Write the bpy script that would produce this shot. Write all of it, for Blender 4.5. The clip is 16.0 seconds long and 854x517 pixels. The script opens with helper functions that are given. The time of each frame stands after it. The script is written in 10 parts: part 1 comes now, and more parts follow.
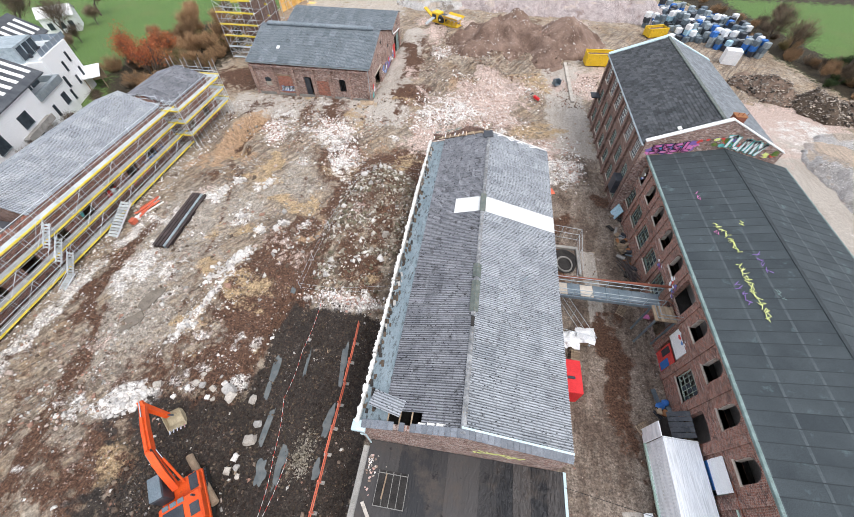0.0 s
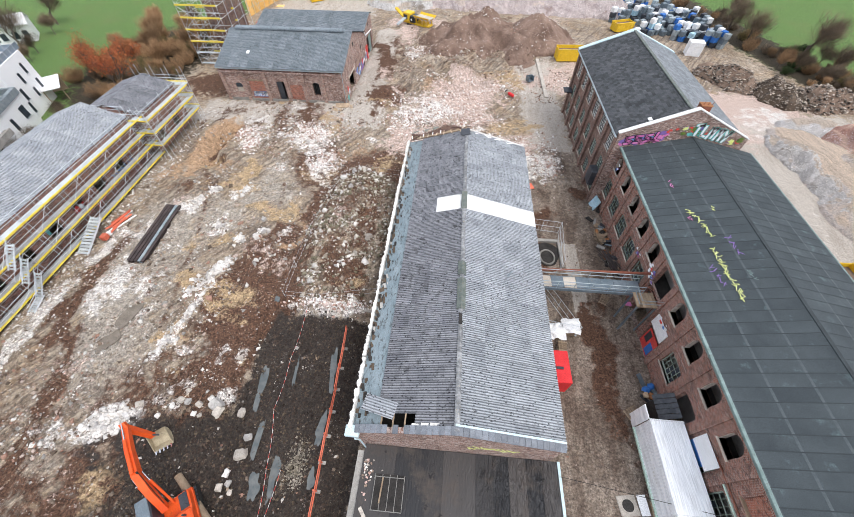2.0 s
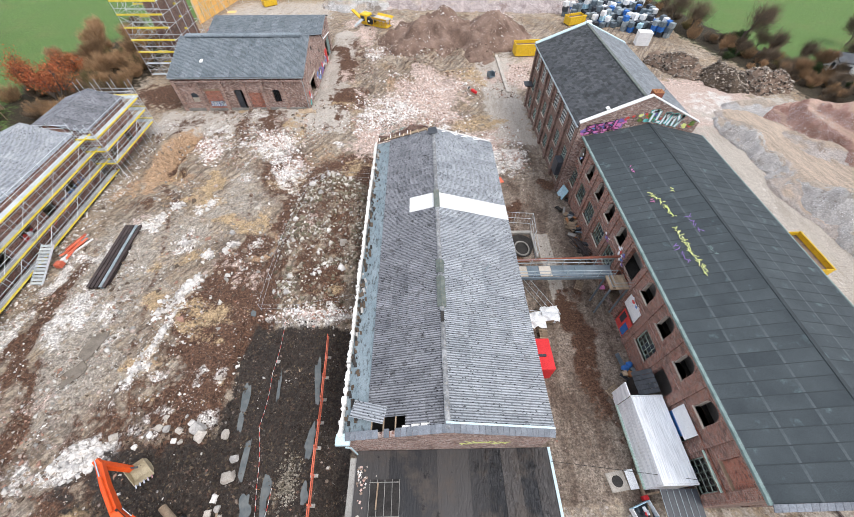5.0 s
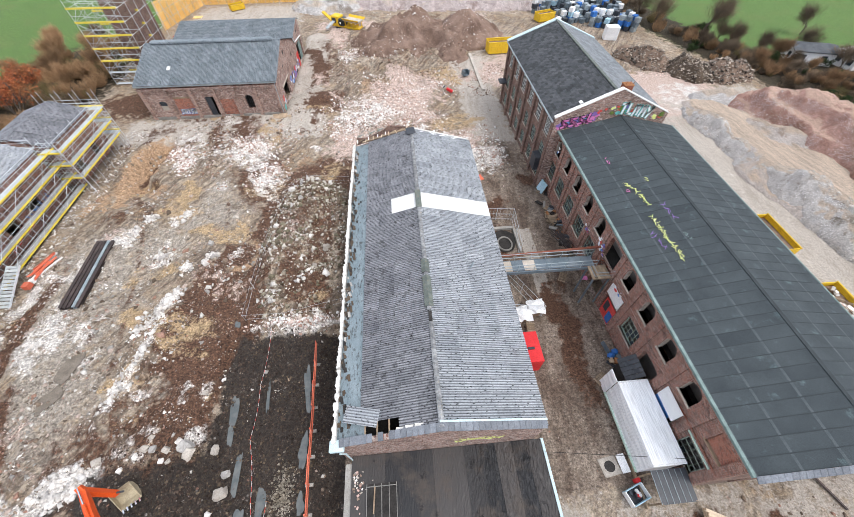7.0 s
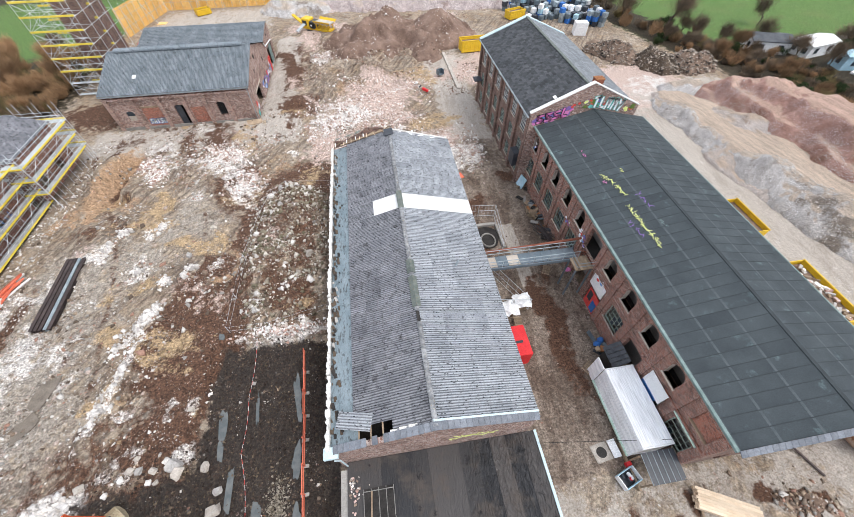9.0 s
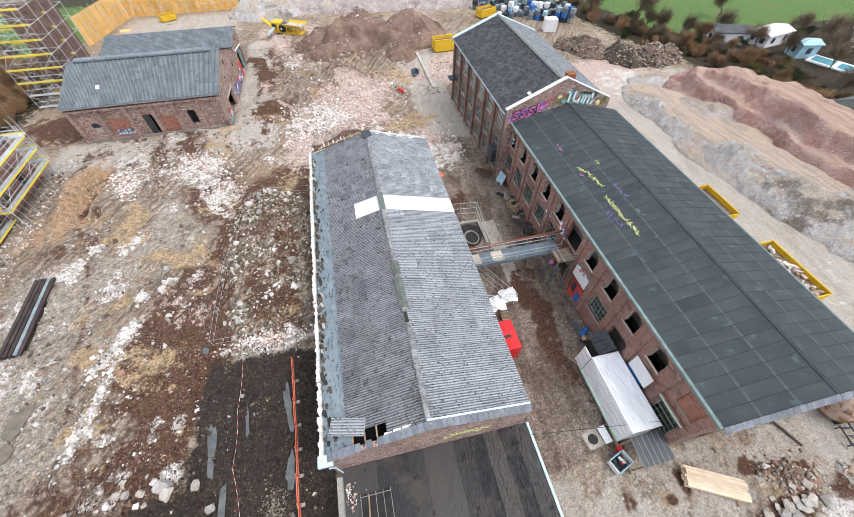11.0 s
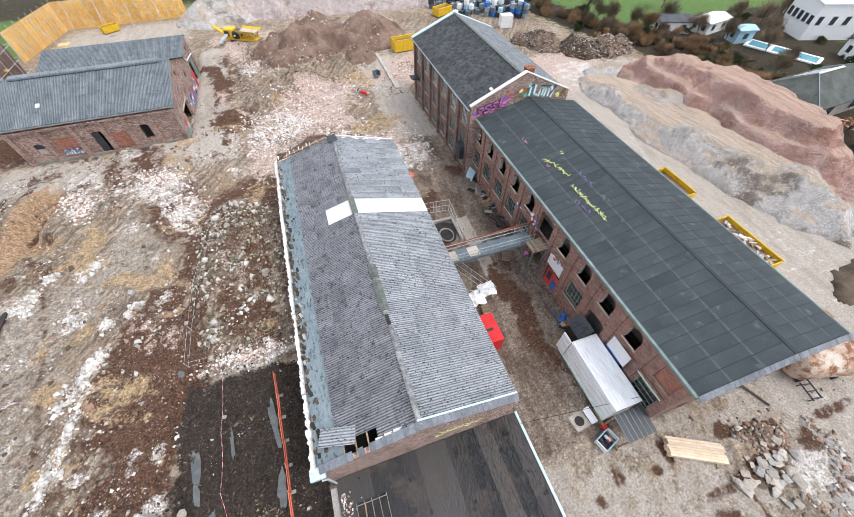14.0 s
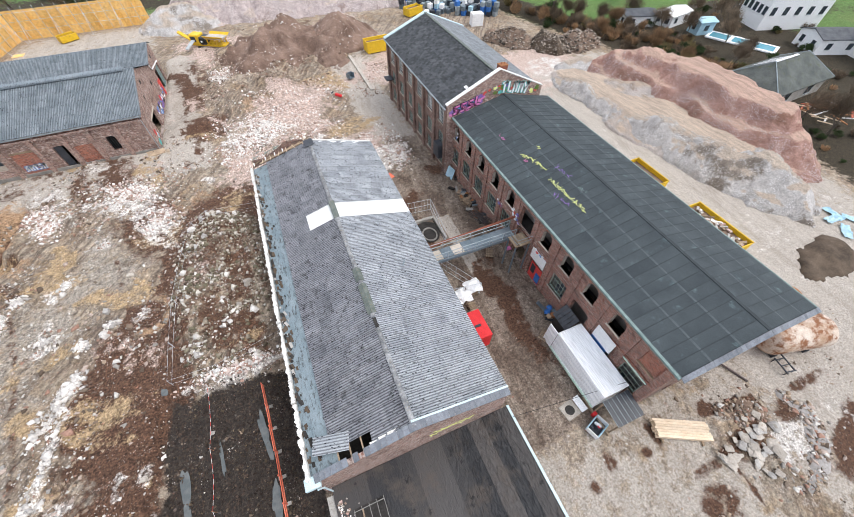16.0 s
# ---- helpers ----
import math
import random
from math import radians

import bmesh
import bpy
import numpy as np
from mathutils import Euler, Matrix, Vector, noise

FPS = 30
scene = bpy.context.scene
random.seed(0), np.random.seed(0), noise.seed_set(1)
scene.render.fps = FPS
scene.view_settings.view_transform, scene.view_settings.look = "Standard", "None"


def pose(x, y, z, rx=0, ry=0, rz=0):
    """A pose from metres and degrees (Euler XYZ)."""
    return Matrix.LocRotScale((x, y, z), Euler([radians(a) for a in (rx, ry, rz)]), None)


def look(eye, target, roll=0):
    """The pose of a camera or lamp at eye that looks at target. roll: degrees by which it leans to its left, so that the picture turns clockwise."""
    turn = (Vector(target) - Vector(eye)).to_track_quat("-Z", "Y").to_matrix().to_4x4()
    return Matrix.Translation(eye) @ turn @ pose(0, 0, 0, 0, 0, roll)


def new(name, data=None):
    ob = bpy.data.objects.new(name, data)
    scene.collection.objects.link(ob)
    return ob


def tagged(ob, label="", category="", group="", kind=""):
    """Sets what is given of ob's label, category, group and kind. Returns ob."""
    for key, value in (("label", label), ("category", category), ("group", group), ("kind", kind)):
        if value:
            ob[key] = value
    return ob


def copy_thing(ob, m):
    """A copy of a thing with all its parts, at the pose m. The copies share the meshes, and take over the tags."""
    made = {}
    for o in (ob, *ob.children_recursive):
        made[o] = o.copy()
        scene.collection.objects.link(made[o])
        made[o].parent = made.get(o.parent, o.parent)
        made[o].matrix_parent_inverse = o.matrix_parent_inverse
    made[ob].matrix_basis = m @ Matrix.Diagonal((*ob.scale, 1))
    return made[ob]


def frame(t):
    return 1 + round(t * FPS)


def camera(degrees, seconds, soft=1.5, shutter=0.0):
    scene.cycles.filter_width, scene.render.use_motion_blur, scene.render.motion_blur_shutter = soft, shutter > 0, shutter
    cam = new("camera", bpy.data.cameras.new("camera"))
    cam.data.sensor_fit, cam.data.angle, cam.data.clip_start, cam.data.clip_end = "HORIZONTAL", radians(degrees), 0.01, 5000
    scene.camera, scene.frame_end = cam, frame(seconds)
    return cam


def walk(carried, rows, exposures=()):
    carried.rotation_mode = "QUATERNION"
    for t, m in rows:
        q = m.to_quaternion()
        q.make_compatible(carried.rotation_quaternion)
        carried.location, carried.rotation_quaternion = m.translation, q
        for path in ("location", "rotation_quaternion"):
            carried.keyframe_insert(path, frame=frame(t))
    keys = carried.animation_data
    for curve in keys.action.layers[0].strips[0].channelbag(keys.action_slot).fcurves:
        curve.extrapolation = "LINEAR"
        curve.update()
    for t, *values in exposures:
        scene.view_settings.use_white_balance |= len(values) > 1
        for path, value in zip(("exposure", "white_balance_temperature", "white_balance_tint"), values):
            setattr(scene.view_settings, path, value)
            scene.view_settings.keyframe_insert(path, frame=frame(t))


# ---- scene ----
# The camera hovers in one place and turns slowly to its right.
EYE = (0.0, 0.0, 32.0)
cam = camera(100.8, 16.0, soft=0.65)


def heading(t):
    return -9.0 + 2.0136 * t - 0.00519 * t * t + 0.000242 * t ** 3


walk(cam, [(t, pose(*EYE, 90 - 51.59, 0, -heading(t))) for t in range(0, 17, 2)])

# ---- light: an overcast winter sky ----
world = bpy.data.worlds.new("overcast_sky")
scene.world = world
world.use_nodes = True
wn, wl = world.node_tree.nodes, world.node_tree.links
sky = wn.new("ShaderNodeTexSky")
sky.sky_type = "NISHITA"
sky.sun_disc = False
sky.sun_elevation, sky.sun_rotation = radians(58), radians(125)
sky.air_density, sky.dust_density, sky.ozone_density = 1.0, 4.0, 1.5
pale = wn.new("ShaderNodeMix")
pale.data_type = "RGBA"
pale.inputs[0].default_value = 0.75
pale.inputs[7].default_value = (8.3, 8.75, 9.7, 1)
wl.new(sky.outputs[0], pale.inputs[6])
wl.new(pale.outputs[2], wn["Background"].inputs[0])
wn["Background"].inputs[1].default_value = 0.115
sun = new("sun", bpy.data.lights.new("sun", "SUN"))
sun.data.energy, sun.data.angle, sun.data.color = 1.5, radians(30), (1.0, 0.97, 0.94)
sun.matrix_world = look((45, -31, 88), (0, 0, 0))
scene.view_settings.exposure = 0.45


# ---- materials ----
def link(m, a, b):
    m.node_tree.links.new(a, b)


def node(m, kind, **values):
    n = m.node_tree.nodes.new(kind)
    for key, value in values.items():
        n.inputs[key].default_value = value
    return n


def math_node(m, op, a, b=None, clamp=False):
    n = m.node_tree.nodes.new("ShaderNodeMath")
    n.operation, n.use_clamp = op, clamp
    for i, v in enumerate((a, b)):
        if v is None:
            continue
        if isinstance(v, (int, float)):
            n.inputs[i].default_value = v
        else:
            link(m, v, n.inputs[i])
    return n.outputs[0]


def mix(m, fac, a, b, blend="MIX"):
    n = m.node_tree.nodes.new("ShaderNodeMix")
    n.data_type, n.blend_type = "RGBA", blend
    for i, v in ((0, fac), (6, a), (7, b)):
        if isinstance(v, (int, float)):
            n.inputs[i].default_value = v
        elif isinstance(v, tuple):
            n.inputs[i].default_value = (*v, 1)
        else:
            link(m, v, n.inputs[i])
    return n.outputs[2]


def span(m, value, lo, hi, a=0.0, b=1.0):
    n = m.node_tree.nodes.new("ShaderNodeMapRange")
    link(m, value, n.inputs[0])
    for i, v in enumerate((lo, hi, a, b)):
        n.inputs[i + 1].default_value = v
    return n.outputs[0]


def noise_at(m, co, scale, detail=5.0, rough=0.6):
    n = node(m, "ShaderNodeTexNoise", Scale=scale, Detail=detail, Roughness=rough)
    link(m, co, n.inputs["Vector"])
    return n.outputs[0]


def blank(name, rough=0.85, metal=0.0):
    m = bpy.data.materials.new(name)
    m.use_nodes = True
    b = m.node_tree.nodes["Principled BSDF"]
    b.inputs["Roughness"].default_value, b.inputs["Metallic"].default_value = rough, metal
    b.inputs["Specular IOR Level"].default_value = 0.3
    return m, b


def relief(m, b, height, strength, distance=0.05):
    n = node(m, "ShaderNodeBump", Strength=strength, Distance=distance)
    link(m, height, n.inputs["Height"])
    link(m, n.outputs[0], b.inputs["Normal"])


def mat(name, c1, c2, scale=1.0, fine=14.0, rough=0.85, metal=0.0, bump=0.25, piece=0.0, island=0.0, stain=None, cut=0.6, stretch=(1, 1, 1), furrow=0.0):
    """Two colours in large patches, fine grain over them, wear of a third colour, and shades that differ from piece to piece."""
    m, b = blank(name, rough, metal)
    co = node(m, "ShaderNodeTexCoord").outputs["Object"]
    if stretch != (1, 1, 1):
        mp = node(m, "ShaderNodeMapping", Scale=stretch)
        link(m, co, mp.inputs[0])
        co = mp.outputs[0]
    plain = co
    if piece:
        info = node(m, "ShaderNodeObjectInfo").outputs["Random"]
        shift = node(m, "ShaderNodeVectorMath")
        shift.operation = "ADD"
        link(m, co, shift.inputs[0])
        link(m, math_node(m, "MULTIPLY", info, 37.0), shift.inputs[1])
        co = shift.outputs[0]
    big, small = noise_at(m, co, scale), noise_at(m, co, fine, 3.0)
    col = mix(m, span(m, big, 0.35, 0.65), c1, c2)
    if stain:
        col = mix(m, span(m, noise_at(m, co, scale * 2.7, 8.0, 0.7), cut, cut + 0.12), col, stain)
    grain = span(m, small, 0.3, 0.7, 0.78, 1.18)
    if piece:
        grain = math_node(m, "MULTIPLY", grain, span(m, info, 0, 1, 1 - piece, 1 + piece))
    if island:
        isle = node(m, "ShaderNodeNewGeometry").outputs["Random Per Island"]
        grain = math_node(m, "MULTIPLY", grain, span(m, isle, 0, 1, 1 - island, 1 + island))
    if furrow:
        # trough shade and grime put into the colour, crests lightened to bring out the waves
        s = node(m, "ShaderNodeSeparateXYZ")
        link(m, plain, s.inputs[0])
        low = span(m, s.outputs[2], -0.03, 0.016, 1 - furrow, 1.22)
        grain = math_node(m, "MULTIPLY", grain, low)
        worn = span(m, noise_at(m, co, 5.0, 6.0, 0.75), 0.58, 0.64, 1.0, 0.5)
        grain = math_node(m, "MULTIPLY", grain, worn)
        mp = node(m, "ShaderNodeMapping", Scale=(2.0, 0.8, 1))
        link(m, co, mp.inputs[0])
        vo = node(m, "ShaderNodeTexVoronoi", Scale=4.6, Randomness=1.0)
        link(m, mp.outputs[0], vo.inputs["Vector"])
        sep = node(m, "ShaderNodeSeparateColor")
        link(m, vo.outputs["Color"], sep.inputs[0])
        dot = math_node(m, "MULTIPLY", span(m, vo.outputs["Distance"], 0.34, 0.24), span(m, sep.outputs[0], 0.50, 0.54))
        spots = span(m, dot, 0.0, 1.0, 1.0, 0.14)
        grain = math_node(m, "MULTIPLY", grain, spots)
    n = m.node_tree.nodes.new("ShaderNodeVectorMath")
    n.operation = "SCALE"
    link(m, col, n.inputs[0])
    link(m, grain, n.inputs[3])
    link(m, n.outputs[0], b.inputs["Base Color"])
    if bump:
        relief(m, b, small, bump)
    return m


def brick_mat(name, c1, c2, mortar, dirty=(0.07, 0.05, 0.045), cut=0.58, fleck=0.4):
    """Brickwork at true size on upright walls along x or y, with soot and patches."""
    m, b = blank(name, 0.9)
    co = node(m, "ShaderNodeTexCoord").outputs["Object"]
    s = node(m, "ShaderNodeSeparateXYZ")
    link(m, co, s.inputs[0])
    c = node(m, "ShaderNodeCombineXYZ")
    link(m, math_node(m, "ADD", s.outputs[0], s.outputs[1]), c.inputs[0])
    link(m, s.outputs[2], c.inputs[1])
    t = node(m, "ShaderNodeTexBrick", Scale=1.0, **{"Mortar Size": 0.018, "Brick Width": 0.25, "Row Height": 0.078, "Bias": -0.1, "Mortar Smooth": 0.3})
    t.inputs["Color1"].default_value, t.inputs["Color2"].default_value, t.inputs["Mortar"].default_value = (*c1, 1), (*c2, 1), (*mortar, 1)
    link(m, c.outputs[0], t.inputs["Vector"])
    col = mix(m, span(m, noise_at(m, co, 0.55, 8.0, 0.7), cut - 0.1, cut + 0.12, 0, 0.65), t.outputs[0], dirty)
    col = mix(m, span(m, noise_at(m, co, 1.7, 6.0, 0.7), 0.60, 0.70, 0, 0.6), col, mortar)
    col = mix(m, span(m, noise_at(m, co, 9.0, 3.0), 0.3, 0.7, 0.0, 0.35), col, (0.06, 0.028, 0.02))
    # single bricks spalled pale or burnt dark
    v = node(m, "ShaderNodeTexVoronoi", Scale=5.0, Randomness=1.0)
    mp = node(m, "ShaderNodeMapping", Scale=(1.0, 1.0, 2.6))
    link(m, co, mp.inputs[0])
    link(m, mp.outputs[0], v.inputs["Vector"])
    pick = node(m, "ShaderNodeSeparateColor")
    link(m, v.outputs["Color"], pick.inputs[0])
    col = mix(m, span(m, pick.outputs[0], 0.80, 0.86, 0, fleck), col, mortar)
    col = mix(m, span(m, pick.outputs[1], 0.74, 0.80, 0, 0.6), col, dirty)
    link(m, col, b.inputs["Base Color"])
    relief(m, b, t.outputs[1], -0.5, 0.02)
    return m


M = {}
M["brick"] = brick_mat("red_brick", (0.42, 0.125, 0.07), (0.10, 0.03, 0.024), (0.46, 0.36, 0.31), cut=0.60, fleck=0.35)
M["brick_old"] = brick_mat("sooty_brick", (0.31, 0.15, 0.11), (0.12, 0.055, 0.042), (0.34, 0.27, 0.23), cut=0.52)
M["brick_pale"] = brick_mat("worn_brick", (0.54, 0.31, 0.24), (0.28, 0.13, 0.10), (0.50, 0.42, 0.37), cut=0.58)
M["brick_fresh"] = brick_mat("fresh_red_brick", (0.50, 0.12, 0.06), (0.28, 0.07, 0.04), (0.46, 0.30, 0.24), cut=0.72, fleck=0.2)
M["reveal"] = mat("flaking_plaster_reveal", (0.40, 0.33, 0.27), (0.62, 0.57, 0.51), 2.5, 12.0, 0.9, bump=0.3, stain=(0.24, 0.10, 0.06), cut=0.56)
M["roof_moss"] = mat("mossy_fibre_roof", (0.07, 0.08, 0.075), (0.13, 0.14, 0.132), 0.5, 6.0, 0.85, bump=0.3, stain=(0.09, 0.10, 0.06), cut=0.55)
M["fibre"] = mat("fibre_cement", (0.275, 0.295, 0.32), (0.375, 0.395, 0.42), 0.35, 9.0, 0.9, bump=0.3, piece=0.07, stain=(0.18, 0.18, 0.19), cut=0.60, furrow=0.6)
# darker copy for the slope turned from the light, and for the small shed
M["fibre_dark"] = mat("fibre_cement_mossy_shaded", (0.17, 0.175, 0.195), (0.26, 0.265, 0.285), 0.4, 9.0, 0.9, bump=0.3, piece=0.08, stain=(0.07, 0.07, 0.075), cut=0.56, furrow=0.6)
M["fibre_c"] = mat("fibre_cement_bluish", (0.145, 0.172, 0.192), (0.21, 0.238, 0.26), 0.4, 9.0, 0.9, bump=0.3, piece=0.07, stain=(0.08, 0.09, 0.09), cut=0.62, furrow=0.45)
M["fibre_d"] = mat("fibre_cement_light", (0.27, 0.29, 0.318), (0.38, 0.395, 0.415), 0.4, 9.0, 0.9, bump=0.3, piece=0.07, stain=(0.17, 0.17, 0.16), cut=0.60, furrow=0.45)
M["white_sheet"] = mat("white_new_sheet", (0.78, 0.78, 0.76), (0.84, 0.84, 0.82), 1.0, 20.0, 0.5, bump=0.05, stain=(0.6, 0.58, 0.54), cut=0.66)
M["ridge"] = mat("ridge_cap", (0.14, 0.145, 0.155), (0.34, 0.345, 0.35), 3.0, 9.0, 0.9, piece=0.25, stain=(0.40, 0.32, 0.18), cut=0.58)
M["verge"] = mat("verge_slate", (0.15, 0.165, 0.19), (0.22, 0.235, 0.26), 2.0, 14.0, 0.7, piece=0.2, stain=(0.09, 0.095, 0.10), cut=0.6)
M["bar_grey"] = mat("grey_glazing_bar", (0.20, 0.20, 0.19), (0.30, 0.29, 0.27), 2.0, 14.0, 0.7, piece=0.1)
M["ridge_moss"] = mat("mossy_metal", (0.10, 0.12, 0.11), (0.17, 0.19, 0.17), 2.0, 18.0, 0.7, stain=(0.20, 0.17, 0.12), cut=0.55)
M["felt"] = mat("roofing_felt", (0.041, 0.051, 0.057), (0.062, 0.075, 0.081), 0.25, 22.0, 0.85, bump=0.3, piece=0.035, stain=(0.10, 0.14, 0.145), cut=0.60)
M["felt_worn"] = mat("worn_felt_lap", (0.062, 0.077, 0.083), (0.085, 0.101, 0.106), 0.5, 16.0, 0.85, bump=0.2)
M["felt_seam"] = mat("felt_seam", (0.032, 0.039, 0.043), (0.045, 0.055, 0.060), 1.0, 20.0, 0.8)
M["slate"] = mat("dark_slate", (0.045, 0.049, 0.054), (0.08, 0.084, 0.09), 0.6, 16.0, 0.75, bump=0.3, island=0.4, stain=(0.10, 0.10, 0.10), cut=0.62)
# lit copy of the slate for the slope facing the light; also pale verges
M["slate_light"] = mat("pale_and_lit_slate", (0.16, 0.175, 0.19), (0.22, 0.235, 0.25), 0.6, 16.0, 0.7, bump=0.25, island=0.22, stain=(0.12, 0.13, 0.14), cut=0.62)
M["brick_c"] = brick_mat("workshop_brick", (0.46, 0.235, 0.175), (0.16, 0.065, 0.05), (0.60, 0.50, 0.45), dirty=(0.10, 0.065, 0.052), cut=0.54, fleck=0.75)
M["twig_dark"] = mat("dark_twigs", (0.10, 0.075, 0.052), (0.22, 0.165, 0.115), 0.5, 6.0, 0.95, bump=0, island=0.5, piece=0.4)
M["zinc"] = mat("zinc_flashing", (0.26, 0.31, 0.335), (0.38, 0.43, 0.455), 1.5, 20.0, 0.5, 0.3, bump=0.1, piece=0.2, stain=(0.22, 0.24, 0.24), cut=0.58)
M["verdigris"] = mat("green_flashing", (0.14, 0.20, 0.19), (0.24, 0.32, 0.305), 1.5, 20.0, 0.6, bump=0.1, stain=(0.12, 0.13, 0.12), cut=0.56)
M["light_blue"] = mat("pale_blue_verge", (0.50, 0.64, 0.68), (0.60, 0.72, 0.75), 1.0, 20.0, 0.5, bump=0.05, stain=(0.38, 0.42, 0.42), cut=0.62)
M["render_white"] = mat("flaking_whitewash", (0.70, 0.68, 0.64), (0.84, 0.83, 0.80), 1.2, 9.0, 0.85, bump=0.4, stain=(0.26, 0.19, 0.15), cut=0.58)
M["plaster"] = mat("white_house_render", (0.86, 0.87, 0.88), (0.90, 0.90, 0.90), 0.2, 20.0, 0.7, bump=0.05)
M["grey_concrete"] = mat("grey_concrete", (0.27, 0.26, 0.24), (0.40, 0.38, 0.35), 0.8, 14.0, 0.9, bump=0.3, piece=0.25, stain=(0.15, 0.13, 0.11), cut=0.60)
# near-black holds the shade of interiors, holes and shafts; dark scrap too
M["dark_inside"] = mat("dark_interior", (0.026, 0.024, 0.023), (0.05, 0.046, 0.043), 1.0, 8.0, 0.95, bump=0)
# grey for added panels that lift the blackness of window openings
M["backing_grey"] = mat("opening_backing", (0.26, 0.24, 0.225), (0.36, 0.34, 0.32), 1.0, 8.0, 0.95, bump=0.1)
M["timber"] = mat("weathered_timber", (0.26, 0.19, 0.13), (0.38, 0.29, 0.20), 1.5, 18.0, 0.85, piece=0.3, stain=(0.12, 0.09, 0.07), cut=0.62)
M["new_timber"] = mat("sawn_pine", (0.70, 0.54, 0.38), (0.80, 0.66, 0.50), 1.2, 24.0, 0.8, piece=0.15, stain=(0.40, 0.27, 0.17), cut=0.66)
M["steel"] = mat("galvanised_tube", (0.58, 0.62, 0.66), (0.70, 0.74, 0.77), 2.0, 24.0, 0.5, 0.25, bump=0.05, piece=0.12)
M["deck"] = mat("scaffold_deck", (0.50, 0.54, 0.56), (0.62, 0.65, 0.66), 1.2, 20.0, 0.6, 0.2, piece=0.18, stain=(0.30, 0.27, 0.22), cut=0.62)
M["toe_yellow"] = mat("yellow_toe_board", (0.80, 0.62, 0.06), (0.85, 0.70, 0.14), 1.0, 20.0, 0.55, bump=0.05, piece=0.1, stain=(0.55, 0.45, 0.12), cut=0.66)
M["yellow"] = mat("machine_yellow", (0.70, 0.44, 0.02), (0.78, 0.52, 0.04), 1.2, 16.0, 0.5, bump=0.05, piece=0.08, stain=(0.34, 0.20, 0.07), cut=0.57)
M["tarp_yellow"] = mat("yellow_tarpaulin", (0.93, 0.60, 0.20), (0.96, 0.70, 0.33), 0.4, 3.0, 0.6, bump=0.5, piece=0.08, stain=(0.82, 0.50, 0.12), cut=0.58)
M["orange"] = mat("orange_paint", (0.66, 0.075, 0.014), (0.76, 0.11, 0.022), 1.2, 20.0, 0.4, bump=0.05, stain=(0.30, 0.09, 0.04), cut=0.62)
M["dark_machine"] = mat("dark_grey_paint", (0.035, 0.04, 0.05), (0.06, 0.065, 0.075), 1.0, 16.0, 0.45, bump=0.05)
M["rubber"] = mat("black_rubber", (0.018, 0.018, 0.018), (0.035, 0.033, 0.03), 2.0, 16.0, 0.9)
M["bucket"] = mat("worn_bucket_steel", (0.38, 0.32, 0.22), (0.50, 0.43, 0.30), 2.0, 16.0, 0.6, 0.2, stain=(0.20, 0.15, 0.10), cut=0.58)
M["chrome"] = mat("piston_rod", (0.6, 0.6, 0.62), (0.7, 0.7, 0.72), 1.0, 20.0, 0.2, 0.9, bump=0)
M["red_box"] = mat("red_container_paint", (0.66, 0.025, 0.03), (0.74, 0.04, 0.045), 1.0, 16.0, 0.5, bump=0.05, stain=(0.42, 0.03, 0.03), cut=0.64)
M["red_plastic"] = mat("red_barrier_plastic", (0.62, 0.13, 0.07), (0.72, 0.20, 0.12), 1.0, 16.0, 0.55, bump=0.05, piece=0.2, stain=(0.45, 0.24, 0.18), cut=0.6)
M["white_box"] = mat("white_container_paint", (0.90, 0.92, 0.94), (0.94, 0.95, 0.96), 0.6, 3.0, 0.4, bump=0.0, stain=(0.62, 0.60, 0.55), cut=0.62, stretch=(5.0, 0.25, 1))
M["white_plain"] = mat("white_plastic", (0.78, 0.79, 0.80), (0.86, 0.86, 0.86), 1.0, 16.0, 0.5, bump=0.15, stain=(0.62, 0.6, 0.57), cut=0.66)
M["mint"] = mat("mint_trim", (0.50, 0.66, 0.55), (0.60, 0.74, 0.64), 1.0, 16.0, 0.5, bump=0)
M["rust"] = mat("rusted_steel", (0.30, 0.12, 0.05), (0.42, 0.20, 0.09), 1.0, 12.0, 0.85, bump=0.3, piece=0.15, stain=(0.16, 0.07, 0.04), cut=0.56)
M["rust_pipe"] = mat("red_oxide_pipe", (0.19, 0.06, 0.036), (0.27, 0.095, 0.058), 1.0, 14.0, 0.7, stain=(0.16, 0.08, 0.05), cut=0.58)
M["beam"] = mat("dark_steel_beam", (0.05, 0.04, 0.04), (0.10, 0.075, 0.07), 1.0, 14.0, 0.5, 0.4, piece=0.3, stain=(0.14, 0.10, 0.08), cut=0.62)
M["blue_steel"] = mat("blue_grey_plate", (0.13, 0.17, 0.20), (0.20, 0.24, 0.27), 1.0, 14.0, 0.5, 0.3, stain=(0.28, 0.22, 0.16), cut=0.62)
M["blue"] = mat("blue_plastic", (0.03, 0.13, 0.42), (0.05, 0.19, 0.52), 1.0, 14.0, 0.5, bump=0.1)
M["cyan"] = mat("pale_blue_sheet", (0.34, 0.55, 0.66), (0.46, 0.64, 0.74), 1.0, 6.0, 0.5, bump=0.5)
M["glass"] = mat("dim_glass", (0.03, 0.04, 0.05), (0.06, 0.075, 0.09), 0.8, 10.0, 0.12, bump=0)
